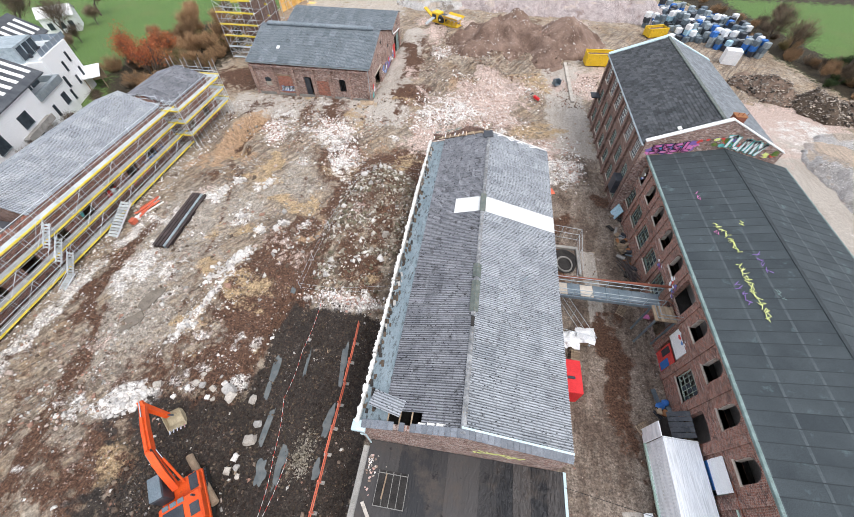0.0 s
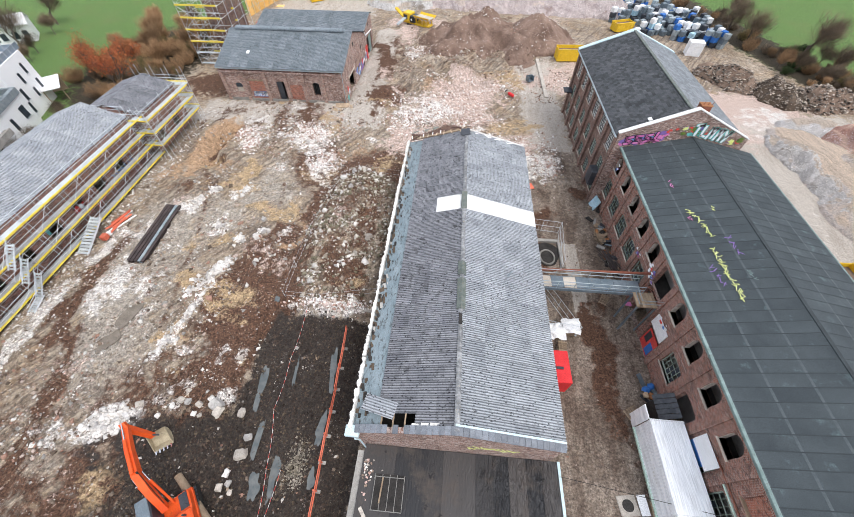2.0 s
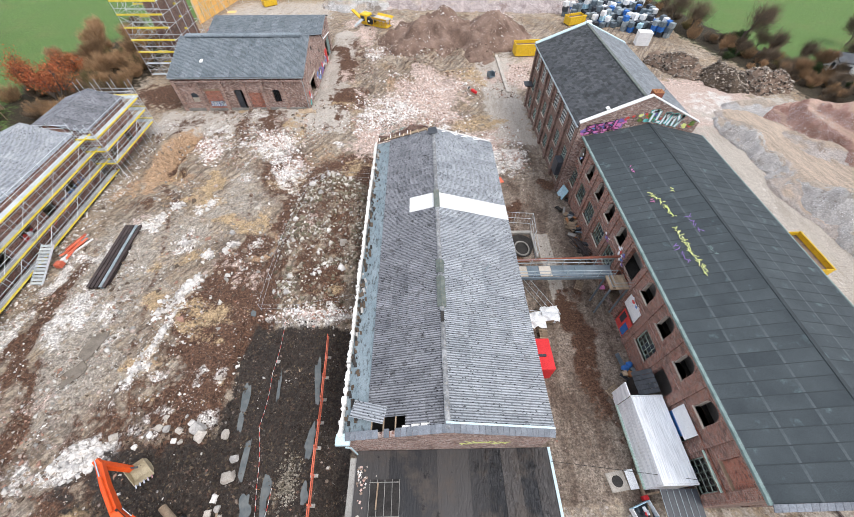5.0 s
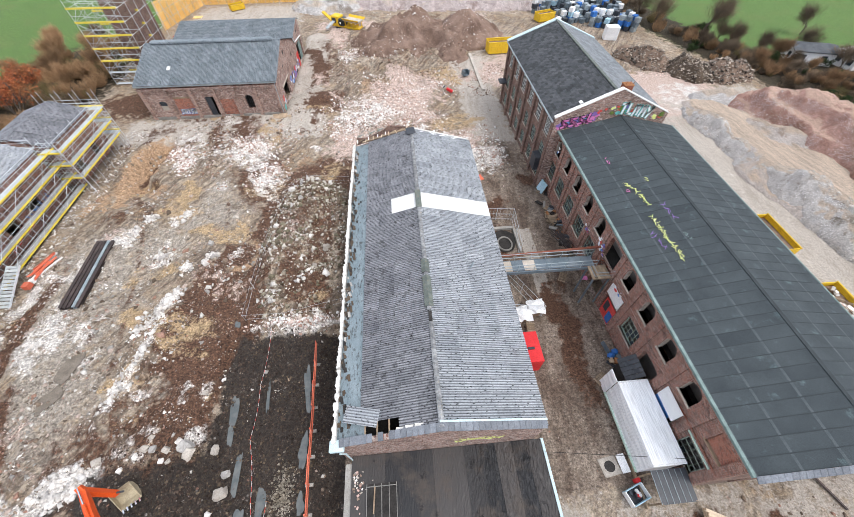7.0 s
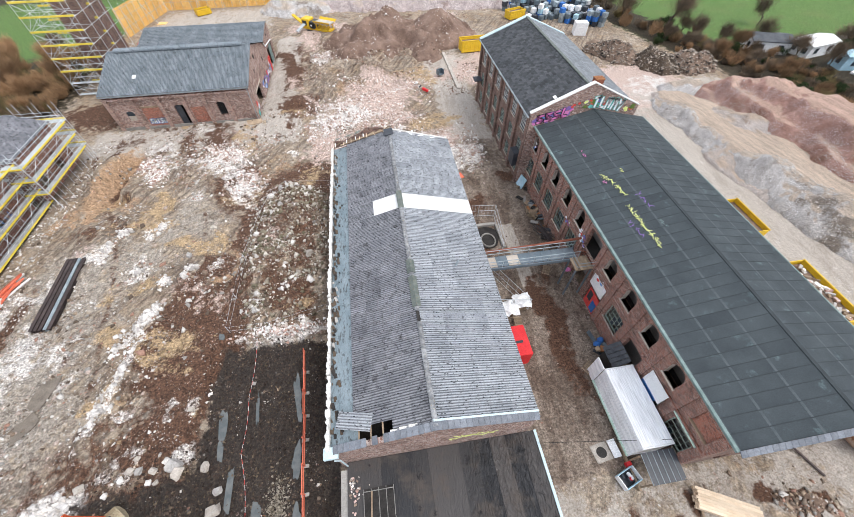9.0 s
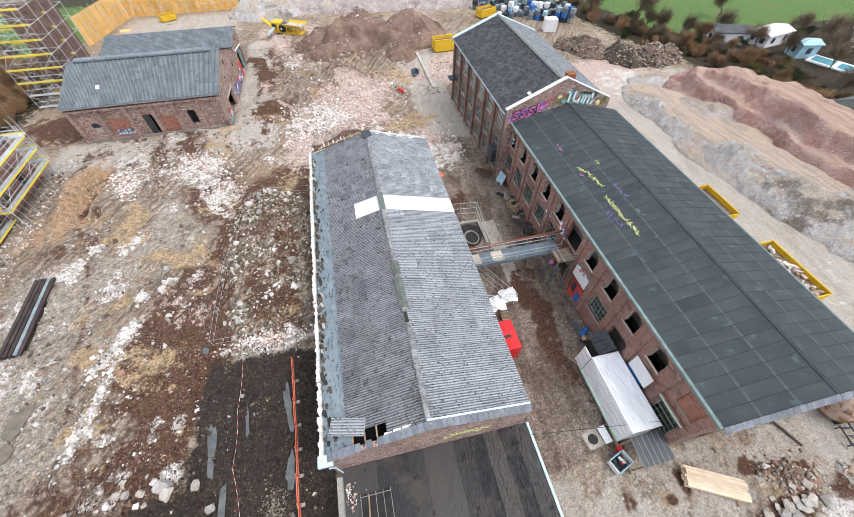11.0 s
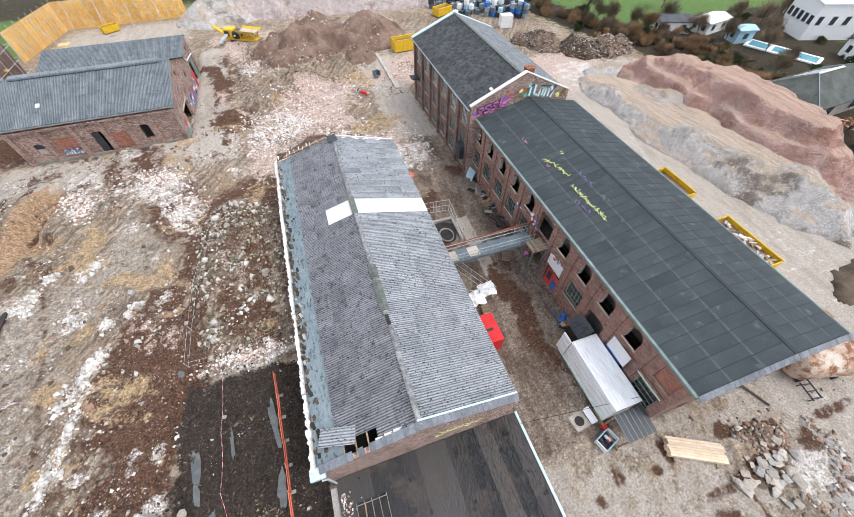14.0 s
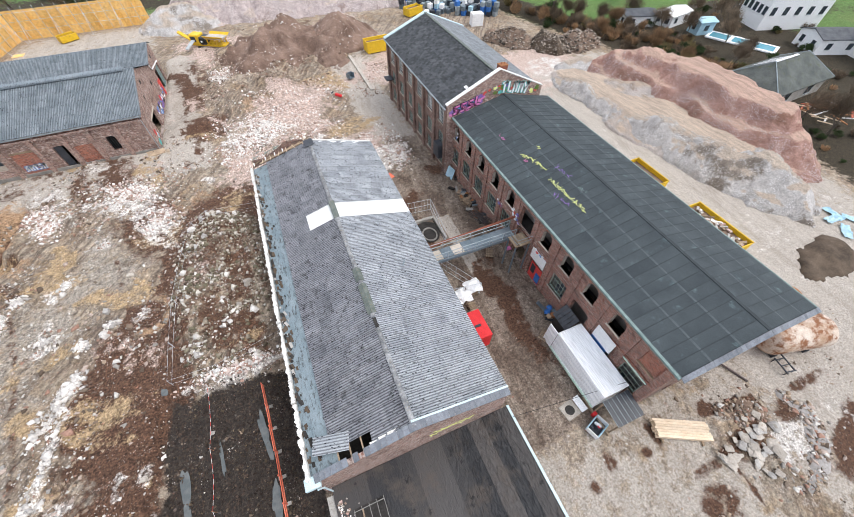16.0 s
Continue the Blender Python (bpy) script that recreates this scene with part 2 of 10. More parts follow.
M["win_frame"] = mat("white_sash", (0.62, 0.63, 0.60), (0.72, 0.73, 0.70), 1.0, 20.0, 0.6, bump=0)
M["win_green"] = mat("green_sash", (0.26, 0.33, 0.28), (0.36, 0.42, 0.36), 1.0, 20.0, 0.6, bump=0)
M["stone_sill"] = mat("pale_sill", (0.46, 0.40, 0.33), (0.58, 0.52, 0.45), 1.0, 16.0, 0.85, piece=0.2)
M["earth"] = mat("brown_spoil", (0.13, 0.083, 0.062), (0.27, 0.185, 0.145), 0.3, 3.5, 0.95, bump=1.0, stain=(0.42, 0.33, 0.275), cut=0.58)
M["gravel"] = mat("grey_gravel", (0.24, 0.225, 0.21), (0.46, 0.43, 0.41), 0.3, 5.0, 0.95, bump=0.9, stain=(0.20, 0.185, 0.175), cut=0.60)
M["litter"] = mat("mixed_litter", (0.06, 0.045, 0.036), (0.44, 0.38, 0.32), 2.5, 8.0, 0.85, bump=0.3, island=0.9)
M["clod"] = mat("dark_clods", (0.035, 0.025, 0.02), (0.085, 0.06, 0.047), 0.7, 8.0, 0.95, bump=0.4, island=0.5)
M["scrap"] = mat("dark_rubbish", (0.14, 0.095, 0.07), (0.28, 0.20, 0.15), 0.8, 4.0, 0.9, bump=0.9, stain=(0.42, 0.38, 0.34), cut=0.62)
M["soil"] = mat("black_soil", (0.065, 0.048, 0.035), (0.135, 0.10, 0.072), 0.5, 6.0, 0.95, bump=0.9)
M["rock"] = mat("broken_concrete", (0.30, 0.285, 0.27), (0.46, 0.44, 0.41), 0.8, 8.0, 0.9, bump=0.4, island=0.5)
M["rock_white"] = mat("white_mortar_rubble", (0.50, 0.465, 0.43), (0.80, 0.765, 0.73), 0.8, 8.0, 0.9, bump=0.4, island=0.3)
M["rock_red"] = mat("brick_rubble", (0.34, 0.20, 0.165), (0.52, 0.40, 0.36), 0.7, 8.0, 0.9, bump=0.4, island=0.45)
M["rock_brown"] = mat("brown_rubble", (0.13, 0.09, 0.07), (0.30, 0.23, 0.18), 0.7, 8.0, 0.9, bump=0.4, island=0.5)
M["rock_green"] = mat("mossy_rubble", (0.16, 0.135, 0.10), (0.36, 0.325, 0.27), 0.7, 8.0, 0.9, bump=0.4, island=0.5)


def mixed_stone(name, shades):
    """Loose fragments of several kinds, each lump one of the shades."""
    m, b = blank(name, 0.9)
    co = node(m, "ShaderNodeTexCoord").outputs["Object"]
    kind = m.node_tree.nodes.new("ShaderNodeValToRGB")
    kind.color_ramp.interpolation = "CONSTANT"
    for k, c in enumerate(shades):
        e = kind.color_ramp.elements[0] if k == 0 else kind.color_ramp.elements.new(k / len(shades))
        e.position, e.color = k / len(shades), (*c, 1)
    link(m, node(m, "ShaderNodeNewGeometry").outputs["Random Per Island"], kind.inputs[0])
    grain = noise_at(m, co, 7.0, 4.0)
    n = m.node_tree.nodes.new("ShaderNodeVectorMath")
    n.operation = "SCALE"
    link(m, kind.outputs[0], n.inputs[0])
    link(m, span(m, grain, 0.3, 0.7, 0.7, 1.25), n.inputs[3])
    link(m, n.outputs[0], b.inputs["Base Color"])
    relief(m, b, grain, 0.4)
    return m


M["mixed"] = mixed_stone("mixed_rubble", [(0.38, 0.29, 0.21), (0.31, 0.29, 0.265), (0.60, 0.57, 0.53), (0.36, 0.215, 0.16), (0.12, 0.088, 0.066), (0.48, 0.385, 0.33), (0.24, 0.178, 0.132), (0.20, 0.155, 0.12)])
M["mixed_pink"] = mixed_stone("brick_and_mortar_rubble", [(0.82, 0.79, 0.76), (0.62, 0.50, 0.45), (0.46, 0.30, 0.24), (0.88, 0.85, 0.82), (0.30, 0.20, 0.155), (0.66, 0.58, 0.53), (0.84, 0.81, 0.78)])
M["mixed_brown"] = mixed_stone("brown_mixed_rubble", [(0.24, 0.165, 0.12), (0.15, 0.10, 0.075), (0.40, 0.30, 0.24), (0.10, 0.07, 0.052), (0.34, 0.20, 0.15), (0.50, 0.42, 0.36)])
M["mixed_moss"] = mixed_stone("mossy_mixed_rubble", [(0.26, 0.23, 0.165), (0.17, 0.15, 0.10), (0.46, 0.42, 0.35), (0.11, 0.09, 0.062), (0.32, 0.275, 0.215), (0.22, 0.165, 0.12), (0.15, 0.105, 0.078), (0.58, 0.54, 0.48)])
M["slab"] = mat("concrete_slab", (0.36, 0.325, 0.285), (0.54, 0.49, 0.43), 0.8, 10.0, 0.9, bump=0.3, piece=0.25, stain=(0.25, 0.21, 0.17), cut=0.58)
M["bark"] = mat("grey_bark", (0.085, 0.07, 0.055), (0.14, 0.12, 0.10), 2.0, 20.0, 0.95, piece=0.2)
M["twig_brown"] = mat("brown_twigs", (0.27, 0.165, 0.09), (0.42, 0.27, 0.15), 0.5, 6.0, 0.95, bump=0, island=0.5, piece=0.35)
M["leaf_red"] = mat("rusty_leaves", (0.40, 0.085, 0.035), (0.36, 0.15, 0.06), 0.5, 6.0, 0.9, bump=0, island=0.5, piece=0.15)
M["leaf_green"] = mat("evergreen_leaves", (0.025, 0.05, 0.015), (0.06, 0.085, 0.03), 0.5, 6.0, 0.9, bump=0, island=0.5, piece=0.2)
M["leaf_olive"] = mat("olive_twigs", (0.17, 0.14, 0.065), (0.25, 0.20, 0.09), 0.5, 6.0, 0.9, bump=0, island=0.5, piece=0.2)
M["tile_grey"] = mat("grey_roof_tile", (0.055, 0.06, 0.07), (0.10, 0.106, 0.115), 0.8, 14.0, 0.7, piece=0.1)
M["solar"] = mat("roof_glazing", (0.20, 0.25, 0.30), (0.26, 0.31, 0.36), 0.8, 14.0, 0.2, bump=0)
M["paint_pink"] = mat("pink_spray", (0.62, 0.16, 0.42), (0.72, 0.26, 0.50), 2.0, 14.0, 0.6, bump=0)
M["paint_violet"] = mat("violet_spray", (0.20, 0.12, 0.36), (0.27, 0.16, 0.45), 2.0, 14.0, 0.6, bump=0)
M["paint_lime"] = mat("lime_spray", (0.72, 0.78, 0.22), (0.80, 0.84, 0.34), 2.0, 14.0, 0.6, bump=0)
M["paint_white"] = mat("white_spray", (0.80, 0.82, 0.84), (0.88, 0.89, 0.90), 2.0, 14.0, 0.6, bump=0)
M["paint_teal"] = mat("teal_spray", (0.10, 0.42, 0.40), (0.16, 0.52, 0.48), 2.0, 14.0, 0.6, bump=0)
M["paint_green"] = mat("green_spray", (0.09, 0.17, 0.04), (0.22, 0.24, 0.06), 2.0, 14.0, 0.6, bump=0)
M["paint_blue"] = mat("blue_spray", (0.10, 0.22, 0.50), (0.18, 0.32, 0.60), 2.0, 14.0, 0.6, bump=0)
M["paint_red"] = mat("red_spray", (0.60, 0.05, 0.05), (0.70, 0.10, 0.08), 2.0, 14.0, 0.6, bump=0)
M["paint_black"] = mat("black_spray", (0.02, 0.02, 0.025), (0.03, 0.03, 0.035), 2.0, 14.0, 0.6, bump=0)
M["tape_red"] = mat("red_tape", (0.65, 0.06, 0.05), (0.72, 0.10, 0.08), 2.0, 14.0, 0.6, bump=0)
M["tape_white"] = mat("white_tape", (0.80, 0.78, 0.76), (0.86, 0.84, 0.82), 2.0, 14.0, 0.6, bump=0)

water, wb = blank("muddy_water", 0.06)
wb.inputs["Base Color"].default_value = (0.075, 0.08, 0.075, 1)
wb.inputs["Specular IOR Level"].default_value = 0.6
wco = node(water, "ShaderNodeTexCoord").outputs["Object"]
link(water, mix(water, span(water, noise_at(water, wco, 1.2), 0.4, 0.62), (0.085, 0.097, 0.098), (0.135, 0.142, 0.137)), wb.inputs["Base Color"])
relief(water, wb, noise_at(water, wco, 6.0), 0.04)
M["water"] = water
M["water_brown"] = mat("silty_water", (0.15, 0.125, 0.098), (0.215, 0.18, 0.145), 1.2, 9.0, 0.12, bump=0.02)
M["gutter"] = mat("blue_grey_gutter", (0.16, 0.21, 0.235), (0.24, 0.29, 0.315), 1.2, 14.0, 0.5, bump=0.15, stain=(0.06, 0.062, 0.062), cut=0.52, stretch=(1.5, 0.6, 1))
M["brown_clod"] = mat("brown_clods", (0.07, 0.052, 0.036), (0.15, 0.115, 0.08), 0.7, 8.0, 0.95, bump=0.4, island=0.5)
pool_m, pb = blank("pool_water", 0.08)
pb.inputs["Base Color"].default_value = (0.10, 0.36, 0.46, 1)
pco = node(pool_m, "ShaderNodeTexCoord").outputs["Object"]
link(pool_m, mix(pool_m, noise_at(pool_m, pco, 0.8), (0.06, 0.26, 0.36), (0.18, 0.44, 0.52)), pb.inputs["Base Color"])
M["pool"] = pool_m


def ground_mat():
    """Dirt whose kinds (mud, pale dust, brick dust, clay, grass, packed road) are spread by attributes of the ground mesh."""
    m, b = blank("site_ground", 0.95)
    co = node(m, "ShaderNodeTexCoord").outputs["Object"]
    big, mid, small = noise_at(m, co, 0.12, 8.0, 0.65), noise_at(m, co, 0.8, 8.0, 0.7), noise_at(m, co, 6.0, 6.0, 0.7)
    col = mix(m, span(m, big, 0.38, 0.62), (0.285, 0.228, 0.165), (0.47, 0.392, 0.305))
    hue = noise_at(m, co, 0.33, 7.0, 0.7)
    col = mix(m, span(m, hue, 0.52, 0.66, 0, 0.75), col, (0.42, 0.29, 0.17))
    col = mix(m, span(m, hue, 0.46, 0.34, 0, 0.7), col, (0.33, 0.31, 0.272))
    col = mix(m, span(m, mid, 0.42, 0.64, 0, 0.75), col, (0.18, 0.118, 0.08))
    wob = math_node(m, "MULTIPLY", math_node(m, "SUBTRACT", mid, 0.5), 2.4)
    wob = math_node(m, "ADD", wob, math_node(m, "MULTIPLY", math_node(m, "SUBTRACT", small, 0.5), 0.45))

    def zone(col, name, c1, c2, lo=0.35, hi=0.65):
        at = node(m, "ShaderNodeAttribute")
        at.attribute_name = name
        f = span(m, math_node(m, "ADD", at.outputs["Fac"], wob), lo, hi)
        f = math_node(m, "MULTIPLY", f, span(m, at.outputs["Fac"], 0.0, 0.12))
        return mix(m, f, col, mix(m, span(m, small, 0.35, 0.65), c1, c2)), f

    def ruts(turn, across, along):
        mp = node(m, "ShaderNodeMapping", Rotation=(0, 0, radians(turn)))
        link(m, co, mp.inputs[0])
        mq = node(m, "ShaderNodeMapping", Scale=(across, along, 1))
        link(m, mp.outputs[0], mq.inputs[0])
        return noise_at(m, mq.outputs[0], 1.0, 5.0, 0.6)

    rut = ruts(32, 2.0, 0.13)
    here = node(m, "ShaderNodeAttribute")
    here.attribute_name = "stony"
    straight = ruts(4, 0.75, 0.16)
    col = mix(m, math_node(m, "MULTIPLY", here.outputs["Fac"], span(m, rut, 0.46, 0.60, 0, 0.72)), col, (0.12, 0.09, 0.073))
    col = mix(m, math_node(m, "MULTIPLY", here.outputs["Fac"], span(m, rut, 0.40, 0.32, 0, 0.35)), col, (0.46, 0.39, 0.325))
    col, road = zone(col, "road", (0.40, 0.355, 0.305), (0.575, 0.52, 0.46))
    col = mix(m, math_node(m, "MULTIPLY", road, span(m, straight, 0.46, 0.64, 0, 0.42)), col, (0.30, 0.245, 0.20))
    col, _ = zone(col, "ash", (0.28, 0.242, 0.202), (0.43, 0.38, 0.322))
    col, yard = zone(col, "yard", (0.21, 0.165, 0.13), (0.36, 0.295, 0.24))
    col = mix(m, math_node(m, "MULTIPLY", yard, span(m, math_node(m, "ADD", math_node(m, "MULTIPLY", straight, 0.6), math_node(m, "MULTIPLY", hue, 0.4)), 0.44, 0.56, 0, 0.85)), col, (0.125, 0.088, 0.066))
    col = mix(m, math_node(m, "MULTIPLY", yard, span(m, hue, 0.58, 0.70, 0, 0.6)), col, (0.38, 0.315, 0.255))
    col, _ = zone(col, "rust", (0.30, 0.18, 0.10), (0.52, 0.36, 0.235))
    col, _ = zone(col, "dark", (0.062, 0.034, 0.022), (0.16, 0.086, 0.055))
    col, _ = zone(col, "clay", (0.33, 0.23, 0.125), (0.50, 0.365, 0.225))
    col, _ = zone(col, "pink", (0.38, 0.265, 0.21), (0.66, 0.535, 0.475))
    col, _ = zone(col, "pale", (0.46, 0.42, 0.38), (0.84, 0.80, 0.76))
    col, wet = zone(col, "mud", (0.022, 0.018, 0.015), (0.06, 0.046, 0.037))
    col, lawn = zone(col, "grass", (0.06, 0.125, 0.03), (0.15, 0.24, 0.07))
    col = mix(m, math_node(m, "MULTIPLY", lawn, span(m, big, 0.50, 0.72, 0, 0.5)), col, (0.17, 0.19, 0.07))
    col, _ = zone(col, "scrub", (0.03, 0.026, 0.017), (0.07, 0.054, 0.034))
    v = node(m, "ShaderNodeTexVoronoi", Scale=4.5, Randomness=1.0)
    link(m, co, v.inputs["Vector"])
    chip = math_node(m, "MULTIPLY", span(m, v.outputs["Distance"], 0.22, 0.14), span(m, noise_at(m, co, 0.9, 5.0), 0.52, 0.64))
    at = node(m, "ShaderNodeAttribute")
    at.attribute_name = "stony"
    chip = math_node(m, "MULTIPLY", chip, at.outputs["Fac"])
    col = mix(m, math_node(m, "MULTIPLY", chip, 0.75), col, (0.50, 0.46, 0.42))
    # small mixed fragments: brick, mortar, stone, slag
    for size, much, seed in ((3.2, 0.34, 0.0), (7.5, 0.42, 5.3)):
        mv = node(m, "ShaderNodeMapping", Location=(seed, 2 * seed, 0))
        link(m, co, mv.inputs[0])
        v2 = node(m, "ShaderNodeTexVoronoi", Scale=size, Randomness=1.0)
        link(m, mv.outputs[0], v2.inputs["Vector"])
        pick = node(m, "ShaderNodeSeparateColor")
        link(m, v2.outputs["Color"], pick.inputs[0])
        bit = math_node(m, "MULTIPLY", span(m, v2.outputs["Distance"], 0.40, 0.30), span(m, pick.outputs[0], 1 - much, 1 - much + 0.04))
        bit = math_node(m, "MULTIPLY", bit, span(m, noise_at(m, mv.outputs[0], 0.5, 6.0, 0.7), 0.51, 0.62))
        bit = math_node(m, "MULTIPLY", bit, at.outputs["Fac"])
        kind = m.node_tree.nodes.new("ShaderNodeValToRGB")
        kind.color_ramp.interpolation = "CONSTANT"
        for k, (stop, c) in enumerate(((0.0, (0.66, 0.62, 0.58)), (0.22, (0.46, 0.36, 0.27)), (0.42, (0.40, 0.20, 0.14)), (0.58, (0.62, 0.48, 0.42)), (0.74, (0.09, 0.068, 0.052)), (0.90, (0.30, 0.285, 0.27)))):
            e = kind.color_ramp.elements[0] if k == 0 else kind.color_ramp.elements.new(stop)
            e.position, e.color = stop, (*c, 1)
        link(m, pick.outputs[1], kind.inputs[0])
        col = mix(m, math_node(m, "MULTIPLY", bit, 0.9), col, kind.outputs[0])
    n = m.node_tree.nodes.new("ShaderNodeVectorMath")
    n.operation = "SCALE"
    link(m, col, n.inputs[0])
    clod = noise_at(m, co, 2.2, 8.0, 0.78)
    link(m, math_node(m, "MULTIPLY", math_node(m, "ADD", 1.0, math_node(m, "MULTIPLY", span(m, small, 0.3, 0.7, -0.40, 0.42), span(m, road, 0, 1, 1.0, 0.45))), math_node(m, "ADD", math_node(m, "MULTIPLY", span(m, clod, 0.36, 0.64, -0.48, 0.48), span(m, road, 0, 1, 1.0, 0.3)), 1.0)), n.inputs[3])
    link(m, n.outputs[0], b.inputs["Base Color"])
    link(m, span(m, wet, 0, 1, 0.95, 0.6), b.inputs["Roughness"])
    relief(m, b, math_node(m, "ADD", math_node(m, "ADD", math_node(m, "ADD", small, mid), clod), math_node(m, "MULTIPLY", chip, 0.6)), 1.0, 0.16)
    return m


M["ground"] = ground_mat()


def heap_mat(name, c1, c2, dirt, chips, flat, seed, much=0.5):
    """Tipped crushed stone: bands of fines, chips on the slopes, tan dust where it was driven flat."""
    m, b = blank(name, 0.95)
    co = node(m, "ShaderNodeTexCoord").outputs["Object"]
    big, mid, small = noise_at(m, co, 0.16, 8.0, 0.7), noise_at(m, co, 0.9, 8.0, 0.75), noise_at(m, co, 6.0, 5.0, 0.7)
    col = mix(m, span(m, mid, 0.38, 0.62), c1, c2)
    col = mix(m, span(m, big, 0.55, 0.61, 0, 0.85), col, dirt)
    v = node(m, "ShaderNodeTexVoronoi", Scale=8.0, Randomness=1.0)
    link(m, co, v.inputs["Vector"])
    pick = node(m, "ShaderNodeSeparateColor")
    link(m, v.outputs["Color"], pick.inputs[0])
    chip = math_node(m, "MULTIPLY", span(m, v.outputs["Distance"], 0.42, 0.30), span(m, pick.outputs[0], 1 - much, 1 - much + 0.05))
    chip = math_node(m, "MULTIPLY", chip, span(m, noise_at(m, co, 0.3, 6.0, 0.65), 0.46, 0.56))
    col = mix(m, chip, col, chips)
    s = node(m, "ShaderNodeSeparateXYZ")
    link(m, node(m, "ShaderNodeNewGeometry").outputs["Normal"], s.inputs[0])
    level = span(m, math_node(m, "ADD", s.outputs[2], math_node(m, "MULTIPLY", math_node(m, "SUBTRACT", mid, 0.5), 0.18)), 0.83, 0.90)
    mp = node(m, "ShaderNodeMapping", Scale=(1.8, 0.12, 1), Rotation=(0, 0, radians(seed)))
    link(m, co, mp.inputs[0])
    track = noise_at(m, mp.outputs[0], 1.2, 5.0)
    col = mix(m, level, col, mix(m, span(m, track, 0.42, 0.66), flat, tuple(0.72 * c for c in flat)))
    n = m.node_tree.nodes.new("ShaderNodeVectorMath")
    n.operation = "SCALE"
    link(m, col, n.inputs[0])
    link(m, span(m, small, 0.3, 0.7, 0.58, 1.42), n.inputs[3])
    link(m, n.outputs[0], b.inputs["Base Color"])
    relief(m, b, math_node(m, "ADD", math_node(m, "ADD", small, math_node(m, "MULTIPLY", mid, 1.5)), math_node(m, "MULTIPLY", chip, 0.6)), 1.0, 0.30)
    return m


M["heap_grey"] = heap_mat("tipped_grey_stone", (0.50, 0.475, 0.455), (0.70, 0.67, 0.65), (0.22, 0.175, 0.135), (0.94, 0.93, 0.94), (0.60, 0.50, 0.41), 12, 0.75)
M["heap_red"] = heap_mat("tipped_crushed_brick", (0.35, 0.19, 0.15), (0.55, 0.34, 0.285), (0.30, 0.165, 0.12), (0.94, 0.85, 0.86), (0.64, 0.44, 0.35), -12, 0.85)
M["heap_tan"] = heap_mat("driven_fines", (0.50, 0.43, 0.38), (0.68, 0.61, 0.57), (0.38, 0.29, 0.23), (0.80, 0.77, 0.75), (0.66, 0.53, 0.42), 12, 0.5)
M["heap_pink"] = heap_mat("tipped_pink_gravel", (0.42, 0.34, 0.33), (0.68, 0.59, 0.57), (0.36, 0.27, 0.245), (0.88, 0.83, 0.82), (0.64, 0.53, 0.47), 80, 0.55)


def membrane_mat():
    """Wet black roofing sheet with long wrinkles and brown silt, shade differing by strip."""
    m, b = blank("black_roof_membrane", 0.45)
    co = node(m, "ShaderNodeTexCoord").outputs["Object"]
    info = node(m, "ShaderNodeObjectInfo").outputs["Random"]
    bend = node(m, "ShaderNodeMapping", Scale=(3.0, 0.8, 1), Rotation=(0, 0, radians(24)))
    link(m, co, bend.inputs[0])
    fold = node(m, "ShaderNodeTexNoise", Scale=1.3, Detail=2.0, Roughness=0.45, Distortion=1.6)
    link(m, bend.outputs[0], fold.inputs["Vector"])
    big, small = noise_at(m, co, 0.5, 7.0, 0.7), noise_at(m, co, 9.0, 4.0)
    col = mix(m, info, (0.022, 0.023, 0.026), (0.075, 0.068, 0.065))
    col = mix(m, span(m, big, 0.50, 0.66, 0, 0.75), col, (0.085, 0.070, 0.060))
    col = mix(m, span(m, noise_at(m, co, 0.9, 6.0, 0.75), 0.60, 0.66, 0, 0.9), col, (0.010, 0.010, 0.011))
    col = mix(m, span(m, small, 0.62, 0.72, 0, 0.35), col, (0.14, 0.13, 0.12))
    link(m, col, b.inputs["Base Color"])
    link(m, span(m, big, 0.35, 0.65, 0.35, 0.7), b.inputs["Roughness"])
    s = node(m, "ShaderNodeSeparateXYZ")
    link(m, co, s.inputs[0])
    loose = math_node(m, "ADD", s.outputs[0], math_node(m, "MULTIPLY", math_node(m, "SUBTRACT", big, 0.5), 6.0))
    crease = math_node(m, "MULTIPLY", fold.outputs[0], span(m, loose, 3.0, 5.5, 0.22, 1.0))
    relief(m, b, math_node(m, "ADD", crease, math_node(m, "MULTIPLY", small, 0.06)), 0.9, 0.30)
    return m


M["membrane"] = membrane_mat()


# ---- building helpers ----
def part(name, bm, material, parent=None, label="", smooth=False):
    """One mesh object from a bmesh, under a thing or a part."""
    me = bpy.data.meshes.new(name)
    bm.to_mesh(me)
    bm.free()
    return place(name, me, material, parent, label, smooth)


def place(name, me, material, parent=None, label="", smooth=False):
    if material and not me.materials:
        me.materials.append(M[material] if isinstance(material, str) else material)
    if smooth:
        me.shade_smooth()
    ob = new(name, me)
    if parent:
        ob.parent = parent
        ob.matrix_parent_inverse = parent.matrix_basis.inverted() if parent.parent is None else (parent.parent.matrix_basis @ parent.matrix_parent_inverse @ parent.matrix_basis).inverted()
    if label:
        ob["label"] = label
    return ob


def piece(name, me, parent, m, label=""):
    """An alike piece that shares its mesh, posed in the world."""
    ob = place(name, me, None, parent, label)
    ob.matrix_basis = m
    return ob


